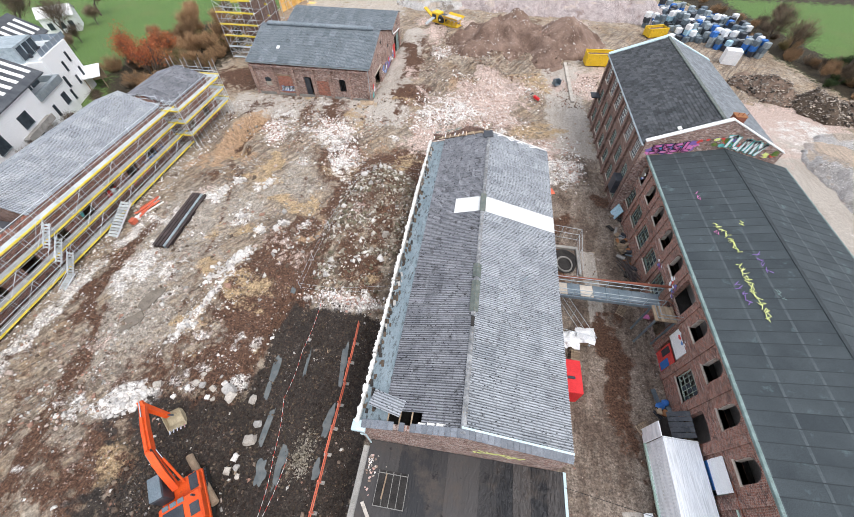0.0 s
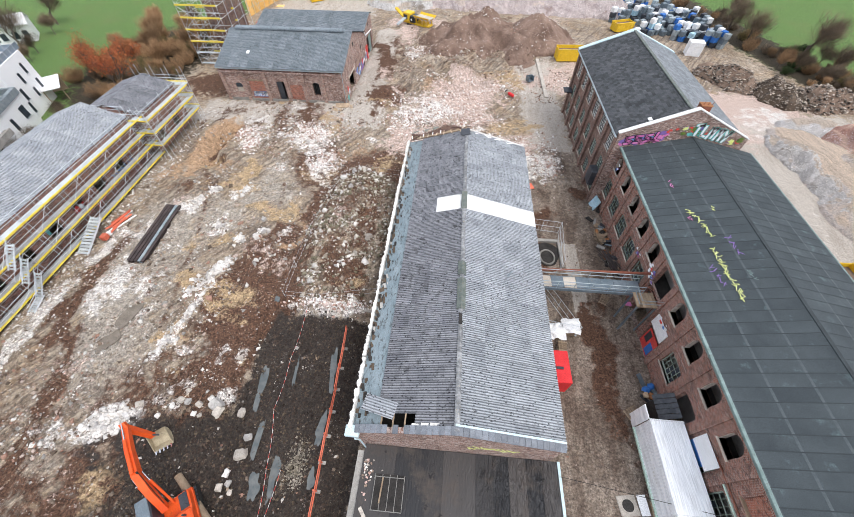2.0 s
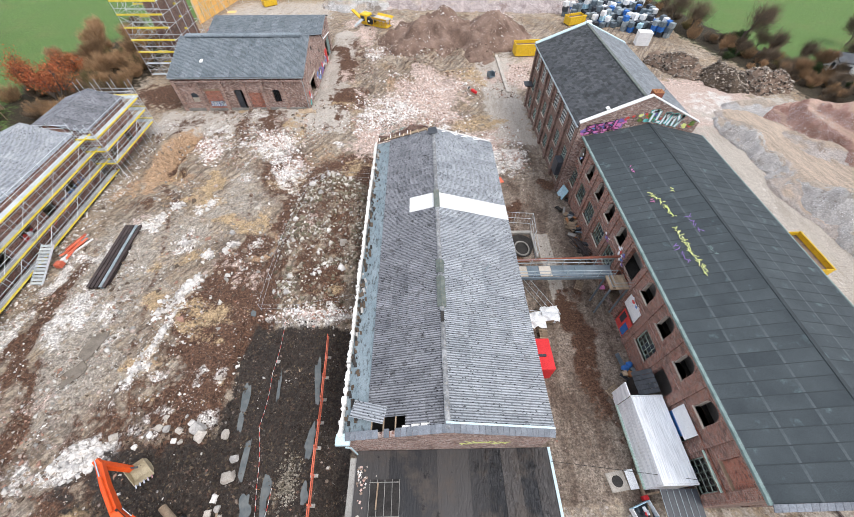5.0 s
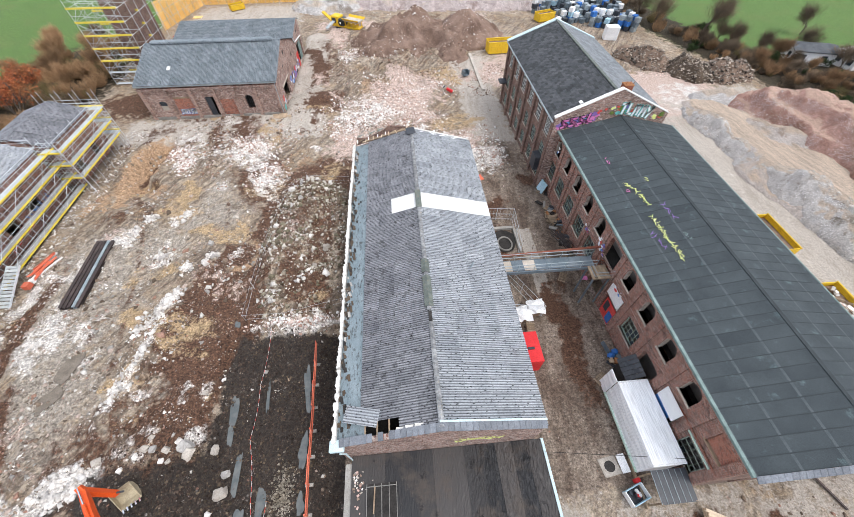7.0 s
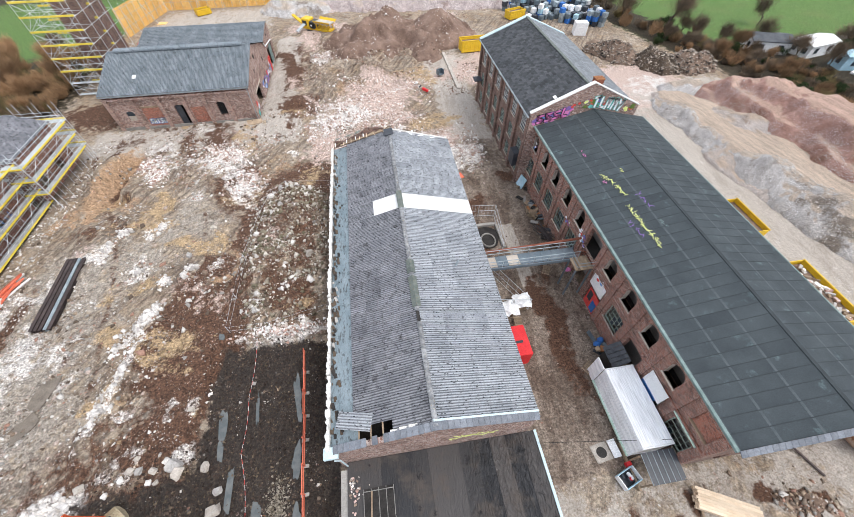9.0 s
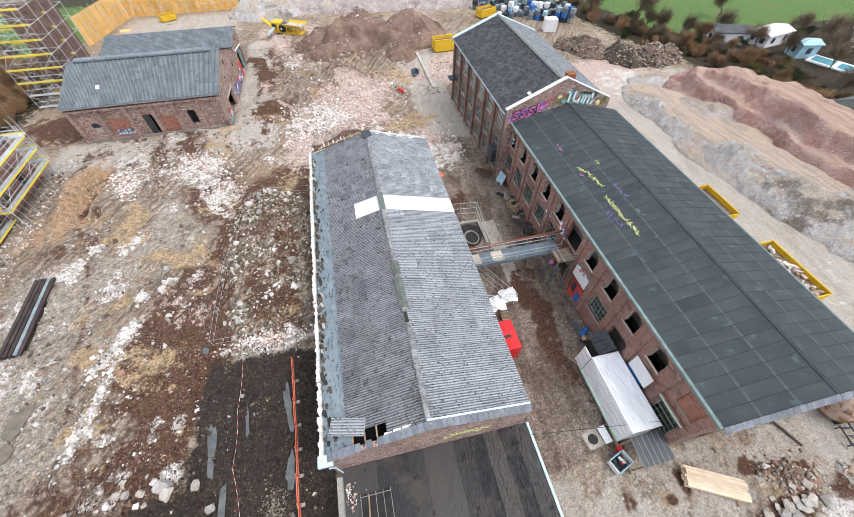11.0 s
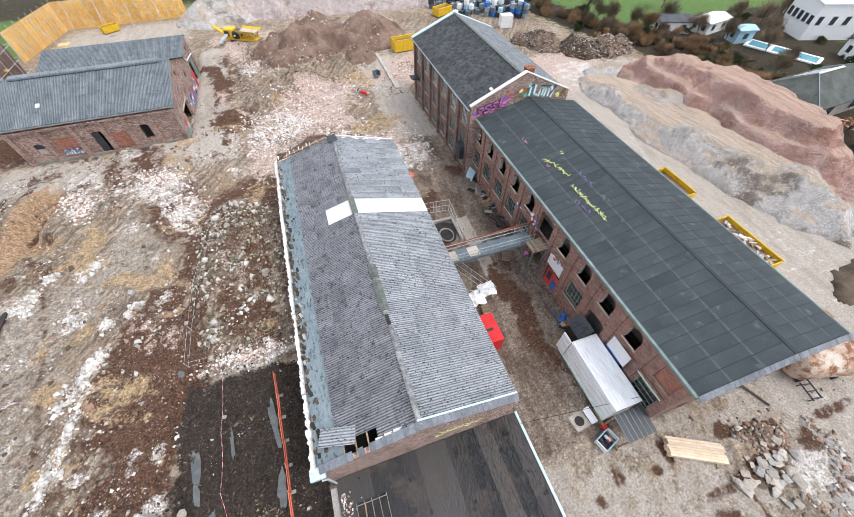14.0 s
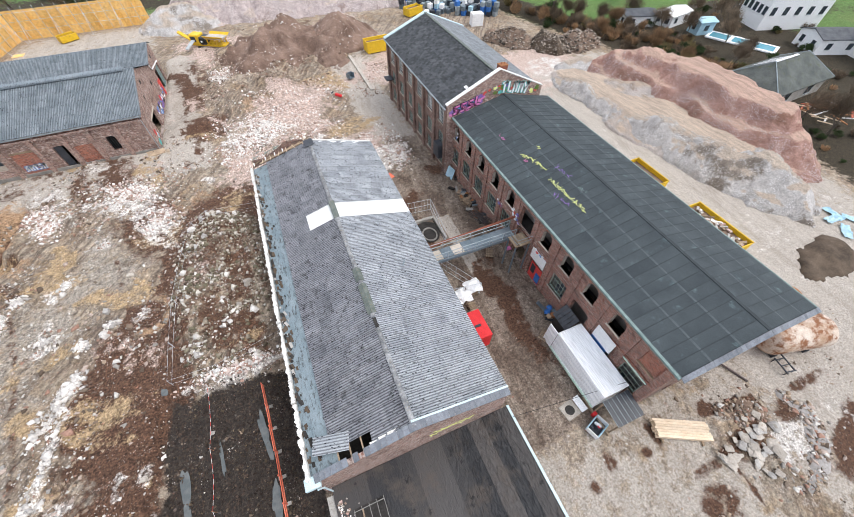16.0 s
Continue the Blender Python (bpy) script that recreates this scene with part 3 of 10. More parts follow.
def thing(name, at, label, category, group="", kind=""):
    """An Empty at a thing's base; its parts are then built in the world's coordinates."""
    ob = new(name)
    ob.empty_display_size = 0.2
    ob.matrix_basis = Matrix.Translation(at)
    return tagged(ob, label, category, group, kind)


def box(bm, x0, y0, z0, x1, y1, z1, m=None, bevel=0.0):
    c = Vector(((x0 + x1) / 2, (y0 + y1) / 2, (z0 + z1) / 2))
    mm = Matrix.Translation(c) @ Matrix.Diagonal((x1 - x0, y1 - y0, z1 - z0, 1))
    got = bmesh.ops.create_cube(bm, size=1.0, matrix=(m @ mm) if m else mm)
    if bevel:
        edges = {e for v in got["verts"] for e in v.link_edges}
        bmesh.ops.bevel(bm, geom=list(edges), offset=bevel, segments=1, affect="EDGES")
    return bm


def boxed(*args, **kw):
    return box(bmesh.new(), *args, **kw)


def tube(bm, a, b, r, sides=6, r2=None):
    a, b = Vector(a), Vector(b)
    q = (b - a).to_track_quat("Z", "Y").to_matrix().to_4x4()
    bmesh.ops.create_cone(bm, cap_ends=True, segments=sides, radius1=r, radius2=r if r2 is None else r2, depth=(b - a).length, matrix=Matrix.Translation((a + b) / 2) @ q)
    return bm


def tubed(*args, **kw):
    return tube(bmesh.new(), *args, **kw)


def poly(bm, points, depth):
    """A flat shape given by its corners, thickened along a vector."""
    d = Vector(depth)
    lo = [bm.verts.new(p) for p in points]
    hi = [bm.verts.new(Vector(p) + d) for p in points]
    n = len(points)
    bm.faces.new(lo[::-1])
    bm.faces.new(hi)
    for i in range(n):
        bm.faces.new((lo[i], lo[(i + 1) % n], hi[(i + 1) % n], hi[i]))
    bmesh.ops.recalc_face_normals(bm, faces=bm.faces)
    return bm


def polyd(points, depth):
    return poly(bmesh.new(), points, depth)


def loft(rings):
    """One closed solid through a row of like cross-sections."""
    bm = bmesh.new()
    vs = [[bm.verts.new(p) for p in ring] for ring in rings]
    n = len(rings[0])
    for a, b in zip(vs, vs[1:]):
        for i in range(n):
            bm.faces.new((a[i], a[(i + 1) % n], b[(i + 1) % n], b[i]))
    bm.faces.new(vs[0][::-1])
    bm.faces.new(vs[-1])
    bmesh.ops.recalc_face_normals(bm, faces=bm.faces)
    return bm


def wall(origin, along, length, height, thick, holes, top=None):
    """An upright wall from origin along a direction, with openings (u0, u1, v0, v1, arch height) cut right through it.
    top: the height at u, for gables."""
    o, a = Vector(origin), Vector(along).normalized()
    n = Vector((a.y, -a.x, 0)) * thick
    bm = bmesh.new()
    us = sorted({0.0, length, *(v for h in holes for v in h[:2]), *((length / 2,) if top else ())})
    vs = sorted({0.0, height, *(v for h in holes for v in h[2:4])})

    def at(u, v, d=0.0):
        return o + a * u + Vector((0, 0, v)) + n * d

    def quad(*ps):
        bm.faces.new([bm.verts.new(p) for p in ps])

    def inside(u, v):
        return any(h[0] < u < h[1] and h[2] < v < h[3] for h in holes)

    for u0, u1 in zip(us, us[1:]):
        for v0, v1 in zip(vs, vs[1:]):
            if inside((u0 + u1) / 2, (v0 + v1) / 2):
                continue
            quad(at(u0, v0), at(u1, v0), at(u1, v1), at(u0, v1))
            quad(at(u0, v0, 1), at(u0, v1, 1), at(u1, v1, 1), at(u1, v0, 1))
        if top:
            quad(at(u0, height), at(u1, height), at(u1, top(u1)), at(u0, top(u0)))
            quad(at(u0, height, 1), at(u0, top(u0), 1), at(u1, top(u1), 1), at(u1, height, 1))
            quad(at(u0, top(u0)), at(u1, top(u1)), at(u1, top(u1), 1), at(u0, top(u0), 1))
        else:
            quad(at(u0, height), at(u1, height), at(u1, height, 1), at(u0, height, 1))
    for u in (0.0, length):
        h = top(u) if top else height
        quad(at(u, 0), at(u, h), at(u, h, 1), at(u, 0, 1))
    for h in holes:
        u0, u1, v0, v1 = h[:4]
        quad(at(u0, v0), at(u0, v1), at(u0, v1, 1), at(u0, v0, 1))
        quad(at(u1, v0), at(u1, v0, 1), at(u1, v1, 1), at(u1, v1))
        quad(at(u0, v0), at(u0, v0, 1), at(u1, v0, 1), at(u1, v0))
        quad(at(u0, v1), at(u1, v1), at(u1, v1, 1), at(u0, v1, 1))
        if len(h) > 4 and h[4]:
            rise, k = h[4], 6
            c, w = (u0 + u1) / 2, (u1 - u0) / 2
            arc = [(c - w * math.cos(math.pi * i / (2 * k) * 2 / 2), v1 - rise + rise * math.sin(math.pi * i / (2 * k))) for i in range(k + 1)]
            for s in (1, -1):
                pts = [(c + s * (u - c), v) for u, v in arc]
                for (ua, va), (ub, vb) in zip(pts, pts[1:]):
                    for d in (0.0, 1.0):
                        quad(at(ua, va, d), at(ub, vb, d), at(ub, v1, d), at(ua, v1, d))
                    quad(at(ua, va), at(ub, vb), at(ub, vb, 1), at(ua, va, 1))
    bmesh.ops.remove_doubles(bm, verts=bm.verts, dist=1e-4)
    bmesh.ops.recalc_face_normals(bm, faces=bm.faces)
    return bm


def sheet_mesh(name, width, length, waves, amp, material, per=6):
    """A corrugated sheet: the waves run across its width (local x), its length lies along local y."""
    n = waves * per
    i = np.arange(n + 1)
    x = (i / n - 0.5) * width
    z = amp * np.cos(i / per * 2 * math.pi)
    v = np.concatenate([np.stack([x, np.full(n + 1, y), z - d], 1) for d in (0.0, 0.012) for y in (-length / 2, length / 2)])
    a = np.arange(n)
    k = n + 1
    f = np.concatenate([np.stack([a, a + 1, a + 1 + k, a + k], 1), np.stack([a + 2 * k, a + 3 * k, a + 3 * k + 1, a + 2 * k + 1], 1), np.stack([a, a + 2 * k, a + 2 * k + 1, a + 1], 1), np.stack([a + k, a + k + 1, a + 3 * k + 1, a + 3 * k], 1)])
    me = bpy.data.meshes.new(name)
    me.from_pydata(v.tolist(), [], f.tolist())
    me.materials.append(M[material])
    return me


def slope_pose(eave, ridge, along):
    """A frame on a roof slope: local y runs up from the eave to the ridge, local x along the building."""
    up = (Vector(ridge) - Vector(eave)).normalized()
    x = Vector(along).normalized()
    z = x.cross(up)
    m = Matrix((x, up, z)).transposed().to_4x4()
    return Matrix.Translation(eave) @ m


def lattice(x, y, seed):
    h = (x.astype(np.int64) * 374761393 + y.astype(np.int64) * 668265263 + seed * 974711) & 0x7FFFFFFF
    h = ((h ^ (h >> 13)) * 1274126177) & 0x7FFFFFFF
    return ((h ^ (h >> 16)) & 0xFFFF) / 65535.0


def vnoise(x, y, seed=0):
    xi, yi = np.floor(x), np.floor(y)
    u, v = x - xi, y - yi
    u, v = u * u * (3 - 2 * u), v * v * (3 - 2 * v)
    a, b, c, d = (lattice(xi + i, yi + j, seed) for i, j in ((0, 0), (1, 0), (0, 1), (1, 1)))
    return (a * (1 - u) + b * u) * (1 - v) + (c * (1 - u) + d * u) * v - 0.5


def fbm(x, y, size, octaves=4, seed=0):
    s, amp = 0.0, 1.0
    for k in range(octaves):
        s = s + amp * vnoise(x / size * 2 ** k + 17.3 * k, y / size * 2 ** k - 9.1 * k, seed + k)
        amp *= 0.5
    return s


def step(v, lo, hi):
    t = np.clip((v - lo) / (hi - lo), 0, 1)
    return t * t * (3 - 2 * t)


def oval(x, y, cx, cy, rx, ry, turn=0.0, soft=0.5):
    """1 inside an oval, fading to 0 outside it."""
    c, s = math.cos(radians(turn)), math.sin(radians(turn))
    u, v = ((x - cx) * c + (y - cy) * s) / rx, (-(x - cx) * s + (y - cy) * c) / ry
    return 1 - step(np.sqrt(u * u + v * v), 1 - soft, 1 + soft)


def block(x, y, x0, x1, y0, y1, soft=1.0):
    return step(x, x0 - soft, x0 + soft) * (1 - step(x, x1 - soft, x1 + soft)) * step(y, y0 - soft, y0 + soft) * (1 - step(y, y1 - soft, y1 + soft))


# ---- ground ----
def site_height(x, y):
    rough = block(x, y, -42, 8.5, -12, 62, 1.5)
    calm = np.clip(block(x, y, 8.8, 33, -30, 62, 0.8) + block(x, y, 33, 50, -30, 70, 1.0), 0, 1)
    z = 0.05 * fbm(x, y, 9, 4, 1) * 1.0
    z = z + rough * (0.6 * fbm(x, y, 7, 5, 3) + 0.30 * fbm(x, y, 1.6, 3, 8) + 0.35 * np.abs(fbm(x * 1.6 + 0.4 * y, y * 0.35, 3.0, 4, 9)))
    z = z + block(x, y, -45, 10, 62, 105, 4) * 1.8 * np.abs(fbm(x, y, 7, 5, 5)) + block(x, y, -12, 14, 62, 84, 4) * 1.5 * fbm(x, y, 4.5, 5, 6)
    z = z - calm * 0.6 * z
    pit = block(x, y, -18.0, -5.6, -30, 17.4, 0.5)
    z = z - pit * (0.75 + 0.25 * step(x, -9.4, -8.2)) - 0.5 * oval(x, y, -22, 0.5, 5, 4, 0, 0.5)
    z = z + 0.18 * pit * np.sin(x * 2.1 + 0.6 * np.sin(y * 0.3)) * step(fbm(x, y, 5, 2, 2), -0.2, 0.3)
    heap = oval(x, y, -11.6, 29, 5.2, 11.5, 4, 0.35)
    z = z + heap * (1.2 + 1.1 * fbm(x, y, 2.5, 4, 11))
    z = z - 1.7 * oval(x, y, -36.6, 46.6, 1.1, 5.6, -5, 0.6) - 1.2 * oval(x, y, -35.4, 41.3, 1.5, 1.2, 0, 0.5) + 0.6 * oval(x, y, -39.2, 46.5, 1.0, 5.2, -5, 0.5)
    z = z + 0.5 * oval(x, y, 2, 52, 9, 5, 0, 0.6) * (0.6 + fbm(x, y, 2, 4, 14)) + 0.4 * oval(x, y, -22, 44, 6, 5, 0, 0.5) * (0.5 + fbm(x, y, 2, 4, 15))
    z = z + 0.7 * oval(x, y, 13.0, 44, 3.2, 5, 0, 0.5) * (0.7 + fbm(x, y, 1.5, 3, 16))
    z = z + 0.5 * oval(x, y, -25.6, 14.5, 1.0, 5.5, -12, 0.6) * (0.7 + fbm(x, y, 1, 3, 17))
    z = z + 0.5 * oval(x, y, 28, -6, 6, 3, 0, 0.6) * (0.6 + fbm(x, y, 2, 4, 18))
    built = np.clip(block(x, y, -6.5, 9.2, 5.2, 41, 0.4) + block(x, y, 19, 33, 0.8, 61, 0.4) + block(x, y, -42, -19, 58.5, 85, 0.5) + block(x, y, -62, -43.6, -20, 52, 0.5), 0, 1)
    z = z * (1 - built) - 0.12 * built
    away = np.clip((np.hypot(x - 5, y - 40) - 90) / 200, 0, 1)
    return z * (1 - away) + away * (0.8 * fbm(x, y, 60, 3, 21))


def grade(lo, a, b, hi, fine, grow):
    mid = list(np.arange(a, b + fine / 2, fine))
    s, up = fine, []
    v = b
    while v < hi:
        s *= grow
        v += s
        up.append(v)
    s, down = fine, []
    v = a
    while v > lo:
        s *= grow
        v -= s
        down.append(v)
    return np.array(down[::-1] + mid + up)


def grid_mesh(name, xs, ys, height, drop=None):
    X, Y = np.meshgrid(xs, ys)
    Z = height(X, Y)
    nx, ny = len(xs), len(ys)
    me = bpy.data.meshes.new(name)
    i = (np.arange(ny - 1)[:, None] * nx + np.arange(nx - 1)[None, :]).ravel()
    f = np.stack([i, i + 1, i + 1 + nx, i + nx], 1)
    v = np.stack([X.ravel(), Y.ravel(), Z.ravel()], 1)
    if drop is not None:
        keep = (Z.ravel()[f] > drop).any(1)
        f = f[keep]
    me.vertices.add(len(v))
    me.vertices.foreach_set("co", v.astype(np.float32).ravel())
    me.loops.add(f.size)
    me.loops.foreach_set("vertex_index", f.astype(np.int32).ravel())
    me.polygons.add(len(f))
    me.polygons.foreach_set("loop_start", np.arange(0, f.size, 4, dtype=np.int32))
    me.update(calc_edges=True)
    me.shade_smooth()
    return me, X.ravel(), Y.ravel(), Z.ravel()


def zones(x, y):
    z = {}
    site = block(x, y, -43, 55, -40, 100, 3)
    gx, gy = x, y
    x, y = x + 3.2 * fbm(x, y, 6, 5, 70) + 0.8 * fbm(x, y, 1.2, 3, 75), y + 3.2 * fbm(x, y, 6, 5, 80) + 0.8 * fbm(x, y, 1.2, 3, 85)
    work = block(x, y, -42, 8.5, -14, 62, 2) * (1 - block(gx, gy, -17.5, -6, -40, 17.0, 0.8))
    streak = fbm(gx * 2.2 + 0.5 * gy, gy * 0.30, 3.0, 5, 90)
    z["mud"] = np.clip(block(gx, gy, -17.5, -6, -40, 17.0, 0.8) + 0.9 * oval(x, y, -21.5, 3.5, 6.0, 3.4) + 0.8 * oval(x, y, -19.5, -4, 7, 5), 0, 1) - 0.4 * oval(x, y, -12.5, 2.5, 1.2, 2.2)
    z["dark"] = np.clip(sum(0.85 * oval(x, y, *p) for p in ((-8.7, 42.5, 4, 2.5, 15), (-13.6, 39.6, 3.5, 2.6, 30), (-16.8, 33, 2.0, 5.0, -15), (-18.4, 27.5, 3.2, 4.5), (-18.0, 21.5, 2.4, 4.5), (-20, 24, 3, 5), (-21, 18, 3, 3.5), (-23, 20, 2, 3), (0.5, 86, 8, 9), (-15.5, 74, 1.6, 6), (-16, 82.5, 1.5, 2.2), (-18, 21, 3, 7), (15.2, 14, 1.8, 7), (-16.5, 42, 6, 5), (-9, 42, 4, 4), (-12.8, 62, 3, 4), (-38.4, 19, 1.5, 8.5), (17.4, 36.6, 1.2, 1.0), (-46, 64, 6, 5), (11, 30, 2, 5), (28.5, -2.5, 0.9, 0.6), (32.2, -4.5, 1.2, 0.7), (38, -9, 5, 2), (20.6, -1.8, 0.5, 0.9))), 0, 1)
    z["clay"] = np.clip(sum(0.6 * oval(x, y, *p) for p in ((-27.2, 26.3, 2.2, 1.4), (-27.7, 37.3, 2.2, 3.0), (-20.8, 32.4, 1.8, 2.2), (-22.5, 18.6, 2.6, 1.8), (-26.5, 13.8, 1.9, 1.8), (9, 70, 5, 5), (-18, 40, 2.5, 1.5), (-24.4, 31, 2.0, 2.0), (-36, 40, 2, 2), (-29, 20, 1.5, 1.5), (8, 54, 5, 3))), 0, 1)
    ring = np.hypot((gx + 19.3) / 2.2, (gy - 27.6) / 2.3)
    z["rust"] = np.clip(0.75 * (1 - step(np.abs(ring - 0.95), 0.12, 0.35)) * step(gx - 0.4 * gy, -31.6, -29.5) + 0.9 * oval(gx, gy, -37.0, 46.6, 2.3, 6.4, -6, 0.35) + 0.6 * oval(x, y, -38.6, 38, 2.2, 3.5) + 0.5 * oval(x, y, -33, 39.5, 2, 2.2) + 0.5 * oval(x, y, -14, 44, 3.5, 2.4) + 0.5 * oval(x, y, -4, 66, 5, 4), 0, 1)
    z["ash"] = np.clip(0.62 * oval(x, y, -35, 22, 7, 12) + 0.5 * oval(x, y, -30, 6, 7, 8) + 0.5 * oval(x, y, -27, 31, 4, 4) + 0.6 * oval(x, y, -23, 37, 3.5, 4.5), 0, 1)
    z["yard"] = np.clip(block(gx, gy, 9.0, 19.4, 2, 38, 1.2) * 0.95 + 0.7 * block(gx, gy, 10, 18.6, 37, 48, 1.5), 0, 1) * (1 - block(gx, gy, 13.5, 15.1, 16.9, 29.0, 0.12))
    z["pink"] = np.clip(sum(0.65 * oval(x, y, *p) for p in ((-2.5, 58, 8, 9), (10, 48, 4, 5), (4, 65, 6, 7), (-8, 48, 5, 4), (20, 70, 4, 4))), 0, 1)
    z["pale"] = np.clip(sum(0.62 * oval(x, y, *p) for p in ((-5, 58, 5.5, 5), (-32.6, 47.4, 2.2, 3.2, -20), (-21.5, 47.5, 3.6, 4.4), (-18.0, 41.5, 2.2, 3.0), (-25.9, 21.0, 0.9, 2.4, -22), (-28.3, 28.2, 1.6, 0.8), (-32.9, 31.5, 0.9, 2.2, -20), (-27.7, 35, 1.0, 1.2), (-25.7, 15.0, 0.8, 5.2, -12), (-27.6, 5.4, 2.2, 1.5), (-35, 17.3, 2.0, 3.5, -10), (-40.5, 24, 1.0, 3), (-11.8, 18.2, 4.3, 0.9), (13.2, 44, 2.8, 4.5), (-9, 80, 2, 3), (29.5, -6.5, 3.5, 1.6))), 0, 1)
    z["dark"] = np.clip(z["dark"] + 0.62 * work * step(fbm(gx, gy, 9, 5, 101), 0.10, 0.46) + 0.5 * work * step(streak, 0.14, 0.48) + block(gx, gy, -18, 24, 63, 106, 4) * (0.02 + 0.5 * step(fbm(gx, gy, 6, 5, 103), 0.08, 0.42)), 0, 1)
    z["clay"] = np.clip(z["clay"] + 0.5 * work * step(fbm(gx, gy, 5, 5, 107), 0.26, 0.54), 0, 1)
    z["pale"] = np.clip(z["pale"] + 0.5 * work * step(fbm(gx, gy, 4, 5, 109), 0.26, 0.52), 0, 1)
    z["pink"] = np.clip(z["pink"] + 0.7 * block(gx, gy, -20, 26, 60, 106, 4) * step(fbm(gx, gy, 7, 5, 113), 0.08, 0.42) + 0.4 * work * step(fbm(gx, gy, 5, 5, 127), 0.30, 0.55), 0, 1)
    x, y = gx, gy
    z["pale"] = np.clip(z["pale"] + 0.25 * block(x, y, 33.5, 80, -20, 75, 2) * step(fbm(x, y * 0.25, 3, 4, 131), 0.0, 0.4), 0, 1)
    # the ovals in the trench and its pit put their inner shade into the colour
    z["dark"] = np.clip(np.clip(z["dark"] - 0.9 * z["rust"], 0, 1) + 0.9 * oval(gx, gy, -36.7, 46.4, 0.6, 4.8, -5, 0.4) + 0.20 * block(gx, gy, -43, -19, -14, 13, 4) + 0.34 * oval(gx, gy, -23, 10, 6, 9) + 0.2 * oval(gx, gy, -30, 2, 8, 7) + 0.9 * oval(gx, gy, -35.3, 41.3, 1.3, 1.0) + sum(0.75 * oval(gx, gy, *p) for p in ((19.9, -1.2, 0.45, 1.3), (25.7, -1.3, 0.7, 0.5), (28.4, -2.6, 1.5, 1.0), (31.6, -4.2, 1.4, 1.0), (36, -8.5, 5, 1.6), (15.3, -1.0, 0.5, 0.9), (26.3, -4.4, 2.2, 1.0), (18.35, -1.8, 0.7, 0.5), (25.4, -1.4, 0.9, 0.6), (22.5, -4.6, 2.6, 0.25), (23.8, -6.4, 0.3, 2.2), (21.0, -6.5, 1.6, 1.2), (13.0, -2.2, 0.5, 0.4), (36, -3.0, 2.5, 0.5), (-19.6, 13.0, 2.0, 4.5), (-19.0, 17.5, 2.0, 2.5), (-21.8, 9.5, 2.0, 1.6))) + 0.6 * oval(gx, gy, -11.6, 29, 4.4, 10.5), 0, 1)
    z["pink"] = np.clip(z["pink"] + 0.55 * block(x, y, 37, 60, 50, 68, 4) + 0.5 * oval(x, y, 50, 64, 9, 5), 0, 1)
    z["pale"] = np.clip(z["pale"] + 0.45 * oval(x, y, 52, 58, 7, 6) + 0.6 * block(x, y, -42.3, -40.2, -14, 19, 0.5), 0, 1)
    z["road"] = np.clip(block(x, y, 33.5, 56, -40, 66, 1.5) + 0.8 * block(x, y, 50, 68, -40, 62, 3) + 0.8 * block(x, y, 11, 18.2, 46, 78, 1.2) + 0.5 * block(x, y, 16, 26, 74, 100, 2) + 1.0 * block(x, y, 13.5, 15.1, 16.9, 29.0, 0.12) + (0.62 - 0.42 * step(fbm(x, y, 4.5, 5, 141), -0.05, 0.35)) * block(x, y, 9.4, 62, -60, 1.5, 1.0) + 0.7 * block(x, y, -50, -22, 95, 116, 3) + 0.95 * block(x, y, -44, -12, 51, 58.8, 1.5) + 0.9 * block(x, y, -19.2, -13.6, 58, 92, 1.0), 0, 1)
    bx = np.interp(y, (-60, 12, 30, 50, 66, 76, 98, 128, 200), (76, 75, 73, 72, 70, 63, 57, 49, 40))
    right = step(x - bx, -1, 3)
    left = 1 - step(x, -57, -53)
    back = step(y, 123, 128)
    wild = np.clip(right * (1 - step(x - bx, 9, 15)) + 0.8 * right * (1 - step(y, 70, 80)) * step(fbm(x, y, 12, 3, 31), -0.35, 0.1) + 0.95 * oval(x, y, -64, 72, 11, 20, 0, 0.35) + 0.9 * block(x, y, -66, -53, -20, 58, 2) + 0.95 * block(x, y, 70, 118, 4, 76, 3) * step(fbm(x, y, 8, 4, 33), -0.75, -0.25) + 0.8 * step(y, 124, 130) * (1 - step(y, 146, 152)), 0, 1)
    z["grass"] = np.clip(right + left + back, 0, 1)
    z["scrub"] = wild
    z["stony"] = site * (1 - 0.9 * np.clip(z["road"] + z["yard"], 0, 1)) * (1 - 0.6 * np.clip(z["mud"], 0, 1))
    return z


me, GX, GY, GZ = grid_mesh("ground", grade(-1800, -45, 34, 1800, 0.4, 1.07), grade(-1500, -10, 62, 1800, 0.4, 1.07), site_height)
for key, values in zones(GX, GY).items():
    me.attributes.new(key, "FLOAT", "POINT").data.foreach_set("value", np.asarray(values, np.float32))
ground = tagged(place("ground", me, "ground"), "muddy demolition ground with rubble and tyre tracks", "ground", kind="structure")


def ground_z(x, y):
    return float(site_height(np.array([float(x)]), np.array([float(y)]))[0])


